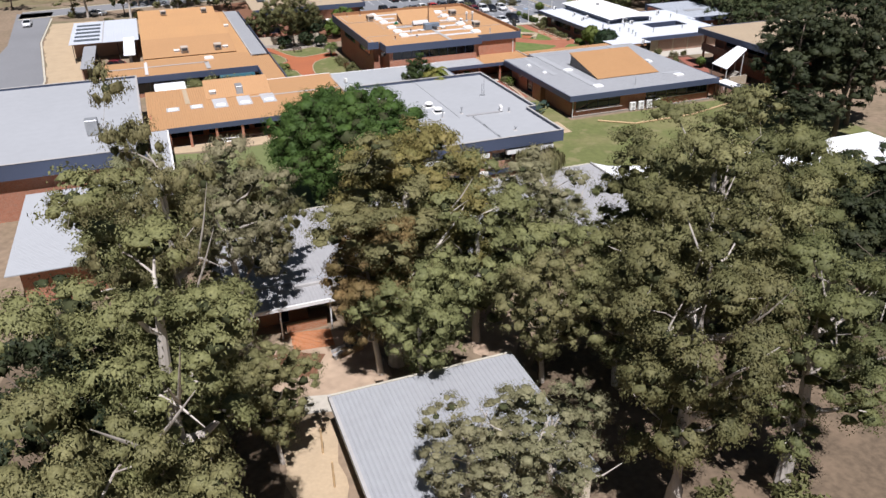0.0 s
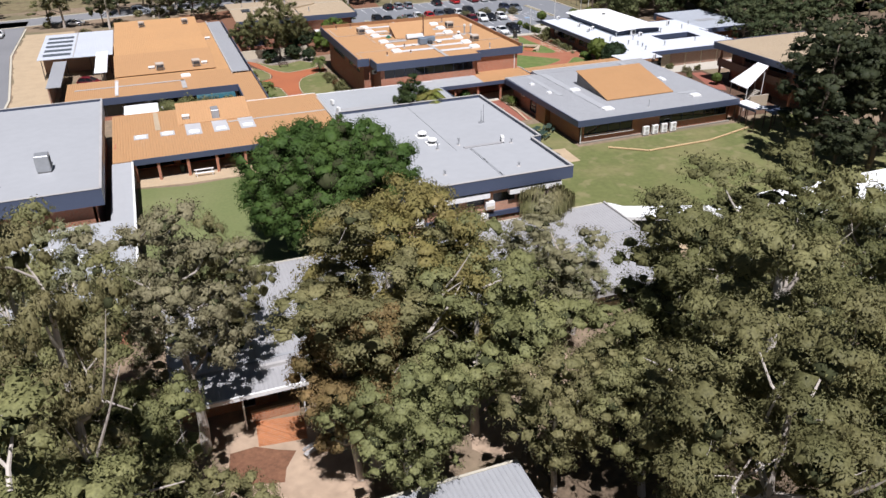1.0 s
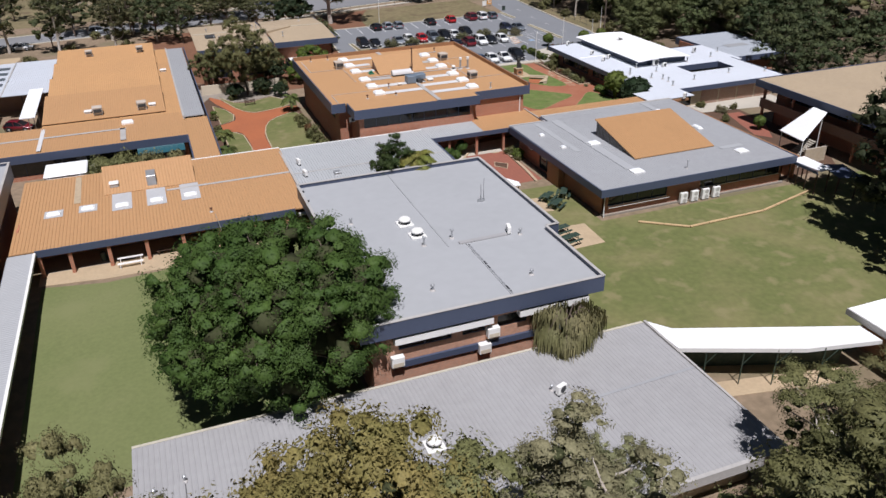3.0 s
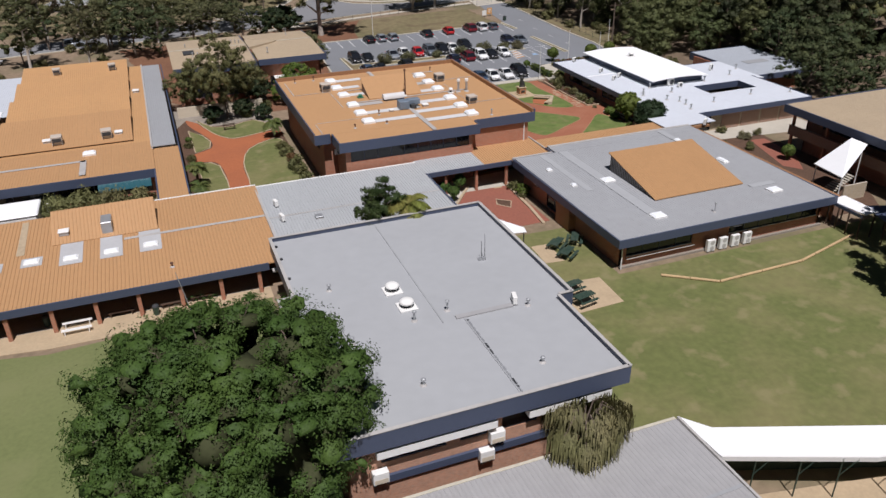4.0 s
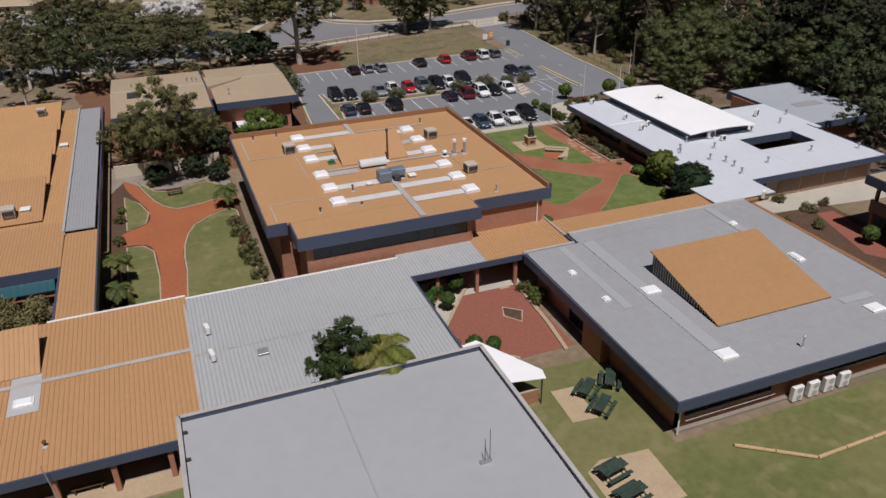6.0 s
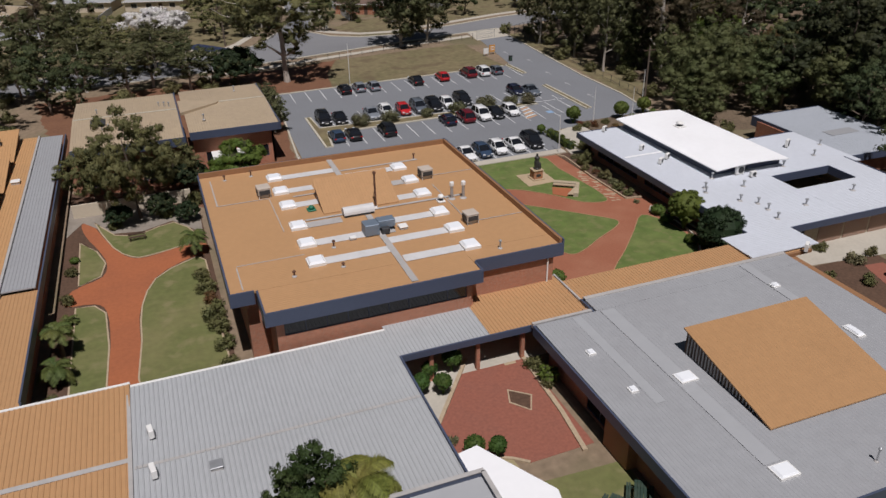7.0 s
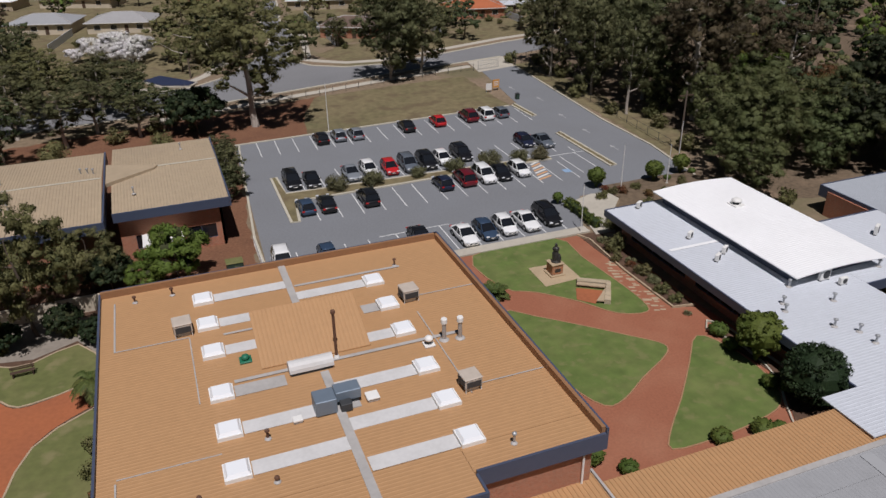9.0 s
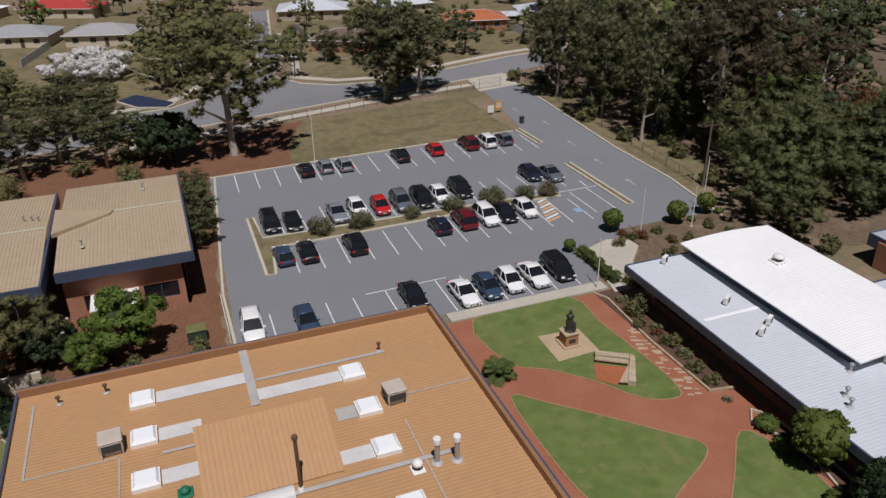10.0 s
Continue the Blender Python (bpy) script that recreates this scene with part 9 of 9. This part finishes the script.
part("bracket", boxes((39.9, 40.6, 91.82, 91.98, 6.26, 6.5)), M["steel"], ant)
mast = thing("verandah_mast", (16.9, 102.9, 0), "thin steel antenna mast leaning by the verandah", "mast")
part("pole", rod((17.2, 102.7, 0), (16.4, 103.6, 4.2), 0.04, 0.03, 6), M["steel"], mast)
for y in (100.7, 98.3, 94.8, 92.0):
    t = thing("downpipe_head", (24.75, y, 6.25), "dark overflow fitting on the parapet", "drain fitting", "parapet fittings")
    part("spout", boxes((24.66, 25.0, y - 0.08, y + 0.08, 6.26, 6.42)), M["steel_dark"], t)


# ---- furniture ----
def picnic_table(x, y, turn, z=0.05):
    """A picnic table: planked top, two benches, A-frame legs."""
    t = thing("picnic_table", (x, y, z), "dark green painted timber picnic table with benches", "picnic table", "picnic tables")
    bits = []
    for k in range(4):
        bits.append(("top_plank", boxes((-1.0, 1.0, -0.38 + k * 0.195, -0.205 + k * 0.195, 0.72, 0.76))))
    for sy in (-1, 1):
        for k in range(2):
            bits.append(("seat_plank", boxes((-1.0, 1.0, sy * 0.72 - 0.14 + k * 0.15, sy * 0.72 - 0.01 + k * 0.15, 0.43, 0.465))))
    for sx in (-0.7, 0.7):
        for sy in (-1, 1):
            bits.append(("leg", rod((sx, sy * 0.68, 0), (sx, sy * 0.2, 0.72), 0.04, 0.04, 5)))
        bits.append(("cross_beam", boxes((sx - 0.03, sx + 0.03, -0.85, 0.85, 0.37, 0.43))))
    for n, bm in bits:
        part(n, turned(bm, (x, y, z), turn), M["green_paint"], t)


picnic_table(53.0, 101.7, 38), picnic_table(53.0, 99.6, 38), picnic_table(55.2, 102.0, 55), picnic_table(50.2, 93.7, 12), picnic_table(50.2, 91.5, 12)


def bench(x, y, turn, mat="white_paint", z=0.05, w=1.8, back=False, label="white slatted bench seat on the verandah"):
    t = thing("bench", (x, y, z), label, "bench", "benches")
    bits = [("slat", boxes((-w / 2, w / 2, -0.2 + k * 0.14, -0.09 + k * 0.14, 0.42, 0.45))) for k in range(3)]
    for sx in (-1, 1):
        bits.append(("leg", boxes((sx * w * 0.4 - 0.04, sx * w * 0.4 + 0.04, -0.18, 0.18, 0, 0.418))))
    if back:
        bits += [("back_slat", boxes((-w / 2, w / 2, 0.2, 0.235, 0.55 + k * 0.16, 0.66 + k * 0.16))) for k in range(2)]
        for sx in (-1, 1):
            bits.append(("back_post", boxes((sx * w * 0.4 - 0.03, sx * w * 0.4 + 0.03, 0.236, 0.28, 0.3, 0.85))))
    for n, bm in bits:
        part(n, turned(bm, (x, y, z), turn), M[mat], t)


bench(7.7, 104.75 + 0.2, 0, w=2.4), bench(7.7, 103.7, 0, w=2.4, label="white slatted bench seat before the verandah"), bench(11.3, 105.2, 0, "timber_dark", w=2.2, label="dark timber bench under the verandah")
bench(15.6, 105.0, 0, "timber_dark", w=2.0, label="dark timber bench under the verandah"), bench(18.2, 105.2, 0, "timber_dark", w=2.0, label="dark timber bench under the verandah")
bench(10.2, 51.0, 24, "flashing", z=-0.97, w=2.2, back=True, label="grey slatted bench in the sandy yard")
bench(26.7, 153.4, 4, "timber_dark", w=1.8, back=True, label="dark timber garden bench with a back")
for x, y in ((14.2, 104.2), (5.2, 106.0)):
    t = thing("litter_bin", (x, y, 0.05), "dark green litter bin by a column", "bin", "bins")
    part("drum", lathe([(0.26, 0), (0.30, 0.8), (0.32, 0.82)], (x, y, 0.05), 12), M["green_paint"], t)
    part("lid", lathe([(0.32, 0.822), (0.25, 0.95), (0.1, 1.0)], (x, y, 0.05), 12), M["steel_dark"], t)
# timber log edging in the lawn
pts = [(59.5, 93.1), (64.0, 90.1), (74.0, 90.3), (83.0, 92.6)]
for (x, y), (x2, y2) in zip(pts, pts[1:]):
    t = thing("log_border", ((x + x2) / 2, (y + y2) / 2, ground_z(y)), "pale round log border lying in the lawn", "log", "log borders")
    n = max(1, round(math.hypot(x2 - x, y2 - y) / 2.6))
    for k in range(n):
        a, b = (k + 0.01) / n, (k + 0.99) / n
        p, q = (x + (x2 - x) * a, y + (y2 - y) * a), (x + (x2 - x) * b, y + (y2 - y) * b)
        part("log", rod((*p, ground_z(p[1]) + 0.13), (*q, ground_z(q[1]) + 0.13), 0.14, 0.13, 8), M["timber"], t)
# statue on its pedestal
ped = thing("statue_pedestal", (73.9, 152.1, 0.08), "square orange stone pedestal with a small plaque", "pedestal")
part("plinth", boxes((73.1, 74.7, 151.3, 152.9, 0.08, 0.22), bevel=0.02), M["sand_pave"], ped)
part("block", boxes((73.3, 74.5, 151.5, 152.7, 0.222, 1.25), bevel=0.03), M["brick_orange"], ped)
part("top_slab", boxes((73.22, 74.58, 151.42, 152.78, 1.252, 1.36), bevel=0.02), M["sand_pave"], ped)
part("plaque", boxes((73.6, 74.2, 151.47, 151.498, 0.5, 0.85)), M["bronze"], ped)
bm = lathe([(0.42, 0), (0.42, 0.12), (0.30, 0.2), (0.34, 0.5), (0.30, 0.9), (0.24, 1.15), (0.32, 1.35), (0.28, 1.55), (0.12, 1.66), (0.15, 1.8), (0.12, 1.95), (0.03, 2.02)], (73.9, 152.1, 1.36), 12)
rnd = random.Random(2)
for v in bm.verts:
    v.co += Vector((rnd.uniform(-0.05, 0.05), rnd.uniform(-0.05, 0.05), 0))
lathe([(0.22, 0), (0.26, 0.3), (0.2, 0.7), (0.1, 0.9)], (74.15, 151.9, 1.36), 9, bm)
tagged(part("statue", bm, M["bronze"]), "small dark bronze statue on a pedestal", "statue")
# timber seat walls by the statue
seat = thing("corner_seat", (76.4, 147.6, 0.05), "low L-shaped pale stone and timber seat", "seat")
part("wall", prism([(74.8, 149.3), (75.1, 149.9), (77.4, 148.4), (77.1, 147.9)], 0.0, 0.5), M["brick_cream"], seat)
part("wall", prism([(77.12, 147.88), (77.44, 148.38), (77.7, 148.0), (75.8, 145.0), (75.3, 145.3)], 0.0, 0.5), M["brick_cream"], seat)
part("slab", prism([(74.5, 148.9), (74.78, 149.28), (77.0, 147.8), (76.7, 147.4)], 0.30, 0.40), M["edging"], seat)
part("slab", prism([(76.72, 147.38), (77.02, 147.78), (75.28, 145.3), (74.7, 145.6)], 0.30, 0.40), M["edging"], seat)
part("paving", prism([(74.4, 148.8), (76.6, 147.3), (74.6, 145.6), (73.4, 146.9)], 0.0, 0.09), M["path_red"], seat)
# poles, signs, gate, fence
for x, y, h, lab in ((91.2, 167.2, 6.0, "thin white flagpole by the entrance"), (97.9, 167.2, 5.0, "thin pale pole by the entrance"), (101.8, 170.4, 6.5, "thin pale flagpole beside the drive"), (81.0, 159.2, 5.5, "pale lamp pole beside the path"), (63.7, 204.0, 7.5, "tall pale light pole on the verge")):
    t = thing("pole", (x, y, 0), lab, "pole", "poles")
    part("base", boxes((x - 0.16, x + 0.16, y - 0.16, y + 0.16, 0, 0.16), bevel=0.02), M["concrete"], t)
    part("shaft", rod((x, y, 0.1), (x, y, h), 0.06, 0.035, 8), M["white_paint"], t)
    part("cap", lathe([(0.05, 0), (0.08, 0.06), (0.05, 0.14)], (x, y, h), 8), M["steel"], t)
for x, y in ((106.6, 176.4), (126.5, 258), (47, 246), (64, 286)):
    t = thing("power_pole", (x, y, 0), "grey timber power pole with a cross arm", "power pole", "power poles")
    part("shaft", rod((x, y, -0.2), (x, y, 8.5), 0.16, 0.11, 8), M["bark_dark"], t)
    part("cross_arm", boxes((x - 1.1, x + 1.1, y - 0.06, y + 0.06, 7.8, 7.95)), M["timber_dark"], t)
sg = thing("sign_board", (96.4, 215.0, 0), "orange sign board on two posts", "sign")
for x in (95.85, 97.0):
    part("post", boxes((x - 0.05, x + 0.05, 215.0, 215.1, 0, 1.9)), M["timber"], sg)
part("board", boxes((95.8, 97.05, 214.95, 214.998, 0.55, 1.95)), M["sign_yellow"], sg)
for k in range(3):
    part("text_bar", boxes((96.0, 96.85, 214.935, 214.948, 0.9 + 0.3 * k, 1.02 + 0.3 * k)), M["white_paint"], sg)
sg2 = thing("notice_board", (94.8, 214.4, 0), "small white notice board on posts", "sign")
part("post", boxes((94.3, 94.38, 214.4, 214.48, 0, 1.5), (95.2, 95.28, 214.4, 214.48, 0, 1.5)), M["steel"], sg2)
part("board", boxes((94.25, 95.35, 214.36, 214.398, 0.4, 1.55)), M["white_paint"], sg2)
wb_ = thing("wheelie_bin", (97.4, 208.4, 0.03), "dark wheeled rubbish bin", "bin", "bins")
part("body", boxes((97.1, 97.7, 208.1, 208.7, 0.08, 1.0), bevel=0.04), M["green_paint"], wb_)
part("lid", boxes((97.06, 97.74, 208.04, 208.74, 1.002, 1.08), bevel=0.02), M["steel_dark"], wb_)


def railing(name, pts, h, gap, mat, label, category="fence", rails=2):
    """A fence along a line: posts, rails and upright bars, each its own part."""
    t = thing(name, (*pts[0], ground_z(pts[0][1])), label, category, "fences")
    for (x, y), (x2, y2) in zip(pts, pts[1:]):
        d = math.hypot(x2 - x, y2 - y)
        n = max(1, round(d / gap))
        for k in range(n + 1):
            a = k / n
            part("post", rod((x + (x2 - x) * a, y + (y2 - y) * a, 0), (x + (x2 - x) * a, y + (y2 - y) * a, h), 0.04, 0.04, 5), mat, t)
        for r in range(rails):
            z = h * (0.98 - 0.72 * r / max(1, rails - 1))
            part("rail", rod((x, y, z), (x2, y2, z), 0.025, 0.025, 5), mat, t)
    return t


railing("fence", [(40, 218.4), (62, 223.4), (82, 227.8), (98.4, 229.6)], 1.3, 2.6, M["steel_dark"], "low dark wire fence along the verge")
railing("fence", [(109.2, 230.8), (121.4, 237.4), (140, 243)], 2.0, 1.8, M["steel_dark"], "dark steel fence beside the gate", rails=3)
railing("fence", [(47.4, 169.6), (47.4, 163.0)], 1.2, 1.1, M["white_paint"], "pale post and rail fence beside the bays")
railing("fence", [(106.2, 178), (107.4, 196), (109.4, 229)], 1.3, 3.0, M["steel_dark"], "thin wire fence beside the drive")
for x0, y0, x1, y1, lab in ((99.3, 229.4, 103.8, 230.0, "open pale steel driveway gate"), (107.4, 229.6, 108.2, 234.0, "open dark steel driveway gate")):
    t = thing("steel_gate", (x0, y0, 0.05), lab, "gate", "gates")
    mt = M["steel"] if x0 < 105 else M["steel_dark"]
    for z in (0.15, 0.95, 1.75):
        part("rail", rod((x0, y0, z), (x1, y1, z), 0.03, 0.03, 5), mt, t)
    for k in range(13):
        a = k / 12
        part("bar", rod((x0 + (x1 - x0) * a, y0 + (y1 - y0) * a, 0.08), (x0 + (x1 - x0) * a, y0 + (y1 - y0) * a, 1.8), 0.02 if 0 < k < 12 else 0.05, None, 5), mt, t)
gb = thing("green_utility_box", (44.8, 164.6, 0), "weathered green utility cabinet in the garden", "utility box")
part("cabinet", boxes((44.0, 45.6, 164.0, 165.2, 0.0, 1.2), bevel=0.04), M["green_paint"], gb)
part("lid", boxes((43.95, 45.65, 163.95, 165.25, 1.202, 1.27), bevel=0.02), M["lawn"], gb)
wc = thing("white_container", (1.2, 127.2, 0), "white curved-top storage container in the court", "container")
part("body", boxes((-1.1, 3.5, 125.2, 129.4, 0, 2.5), bevel=0.15), M["white_paint"], wc)
part("lid", boxes((-1.2, 3.6, 125.1, 129.5, 2.502, 2.75), bevel=0.12), M["roof_white"], wc)
for x, y in ((2.4, 131.0), (4.2, 130.2)):
    t = thing("water_tank", (x, y, 0), "white plastic water tank by the wall", "water tank", "tanks")
    part("tank", lathe([(0.55, 0), (0.6, 0.1), (0.6, 1.5), (0.4, 1.75), (0.15, 1.8)], (x, y, 0), 14), M["white_paint"], t)
yw = thing("yard_pallets", (10.9, 51.4, -0.95), "stacked pale boards and pots in the yard", "stacked boards")
for k in range(4):
    part("board", turned(boxes((-0.9, 0.9, -0.5, 0.5, 0.12 * k, 0.12 * k + 0.1)), (10.9, 51.4, -0.97), 12 + 7 * k), M["timber"], yw)
part("crate", turned(boxes((-0.5, 0.4, -0.4, 0.4, 0.49, 0.95), bevel=0.03), (10.9, 51.5, -0.97), 40), M["steel_dark"], yw)
yb = thing("yard_wall", (8.0, 55.9, -1), "low orange brick wall at the verandah's edge", "low wall")
part("wall", boxes((6.4, 9.9, 55.8, 56.0, -1.0, -0.2)), M["brick_orange"], yb)
part("cap", boxes((6.35, 9.95, 55.75, 56.05, -0.198, -0.12)), M["sand_pave"], yb)


# ---- houses beyond the street ----
def house(x, y, w, d, turn, roof, wall, label, h=2.6, rise=1.7, chimney=False, porch=True):
    """A bungalow: walls with windows and a door, hipped roof with eaves and ridge, gutter."""
    t = thing("house", (x, y, 0), label, "house", "houses")
    m = lambda bm: turned(bm, (x, y, 0), turn)
    part("wall", m(boxes((-w / 2, w / 2, -d / 2, d / 2, 0, h))), M[wall], t)
    bm = bmesh.new()
    e = 0.55
    lo = [bm.verts.new(p) for p in ((-w / 2 - e, -d / 2 - e, h), (w / 2 + e, -d / 2 - e, h), (w / 2 + e, d / 2 + e, h), (-w / 2 - e, d / 2 + e, h))]
    r = max(0.4, w / 2 - d / 2)
    hi = [bm.verts.new((-r, 0, h + rise)), bm.verts.new((r, 0, h + rise))]
    bm.faces.new((lo[0], lo[1], hi[1], hi[0])), bm.faces.new((lo[2], lo[3], hi[0], hi[1])), bm.faces.new((lo[1], lo[2], hi[1])), bm.faces.new((lo[3], lo[0], hi[0])), bm.faces.new(lo[::-1])
    rf = part("roof", m(bm), M[roof], t)
    part("ridge", m(rod((-r, 0, h + rise), (r, 0, h + rise), 0.1, 0.1, 6)), M["flashing"], rf)
    for sx in (-1, 1):
        for sy in (-1, 1):
            part("hip", m(rod((sx * r, 0, h + rise), (sx * (w / 2 + e), sy * (d / 2 + e), h + 0.02), 0.08, 0.08, 5)), M["flashing"], rf)
    part("gutter", m(boxes((-w / 2 - e, w / 2 + e, -d / 2 - e - 0.1, -d / 2 - e, h - 0.12, h + 0.02))), M["white_paint"], t)
    for k, c in enumerate((-0.34, -0.08, 0.33)):
        wn_ = part("window", m(boxes((c * w - 0.8, c * w + 0.8, -d / 2 - 0.05, -d / 2 - 0.002, 0.9, 2.1))), M["white_paint"], t)
        part("pane", m(boxes((c * w - 0.72, c * w + 0.72, -d / 2 - 0.07, -d / 2 - 0.052, 0.98, 2.02))), M["glass"], wn_)
    part("door", m(boxes((0.12 * w - 0.45, 0.12 * w + 0.45, -d / 2 - 0.05, -d / 2 - 0.002, 0, 2.05))), M["timber_dark"], t)
    return t


house(25, 347, 21, 10, -24, "roof_red", "cream_wall", "long cream house with a red metal roof")
house(36, 303, 15, 10, -16, "roof_brown", "cream_wall", "cream house with a dusty grey roof")
house(18, 309, 15, 10, -16, "roof_grey", "cream_wall", "cream house with a grey sheet roof")
house(2, 352, 14, 9, -24, "roof_white", "brick_cream", "house with a white roof beyond trees", rise=1.0)
house(86, 273, 13, 9, -30, "tile_brown", "brick", "brick house with a brown tiled hip roof")
house(88, 315, 18, 11, -14, "roof_pale", "brick_cream", "brick house with a pale blue-grey metal roof")
house(121, 283, 15, 9, -12, "tile_red", "brick", "brick house with an orange tiled roof")
house(132.5, 285, 5, 6, -12, "roof_pale", "brick_cream", "small carport with a pale metal roof", h=2.3, rise=0.5)
hs = house(143, 286, 15, 11, -14, "roof_pale", "cream_wall", "pale house with solar panels on its roof")
for k in range(4):
    part("solar_panel", turned(turned(boxes((-0.8, 0.8, -1.6, 1.6, 0, 0.08)), (-4.5 + 1.75 * k, -3.4, 3.5), 0, 16), (143, 286, 0), -14), M["solar"], hs)
house(112, 312, 14, 9, 4, "roof_pale", "brick_cream", "small house with a pale metal roof")
house(172, 300, 16, 11, 8, "roof_white", "cream_wall", "pale house with a white roof beyond trees")
house(4, 266, 16, 10, -16, "roof_grey", "brick_cream", "brick house with a grey metal roof")
house(-6, 300, 16, 11, -16, "roof_tan", "cream_wall", "cream house with a tan roof")
house(-30, 270, 16, 11, -10, "tile_red", "cream_wall", "cream house with a red tiled roof")
house(58, 345, 16, 11, -8, "tile_brown", "brick", "brick house with a dark tiled roof")
house(104, 340, 16, 11, 0, "roof_pale", "cream_wall", "house with a pale roof in the distance")
house(140, 330, 16, 11, 6, "tile_red", "brick", "house with a red roof in the distance")
house(206, 292, 16, 11, 10, "roof_white", "cream_wall", "pale house with a white roof among the trees")
cvr = thing("pool_cover", (43, 244.5, 0), "dark blue pool under a taut cover", "pool cover")
part("sheet", prism([(38.6, 246.2), (41.5, 249.0), (47.4, 241.4), (46.2, 239.4), (41.6, 241.2)], 0.3, 0.45), M["net"], cvr)
part("rim", prism([(38.2, 246.2), (41.5, 249.4), (47.9, 241.4), (46.3, 239.0), (41.4, 240.8)], 0.02, 0.298), M["concrete"], cvr)
for x0, y0, x1, y1 in ((79, 262, 80, 300), (104, 262, 106, 300), (128, 268, 128, 280), (20, 282, 24, 300)):
    t = thing("yard_fence", (x0, y0, 0), "grey sheet fence between house yards", "fence", "yard fences")
    part("panel", prism([(x0, y0), (x1, y1), (x1 + 0.1, y1), (x0 + 0.1, y0)], 0, 1.7), M["roof_pale"], t)
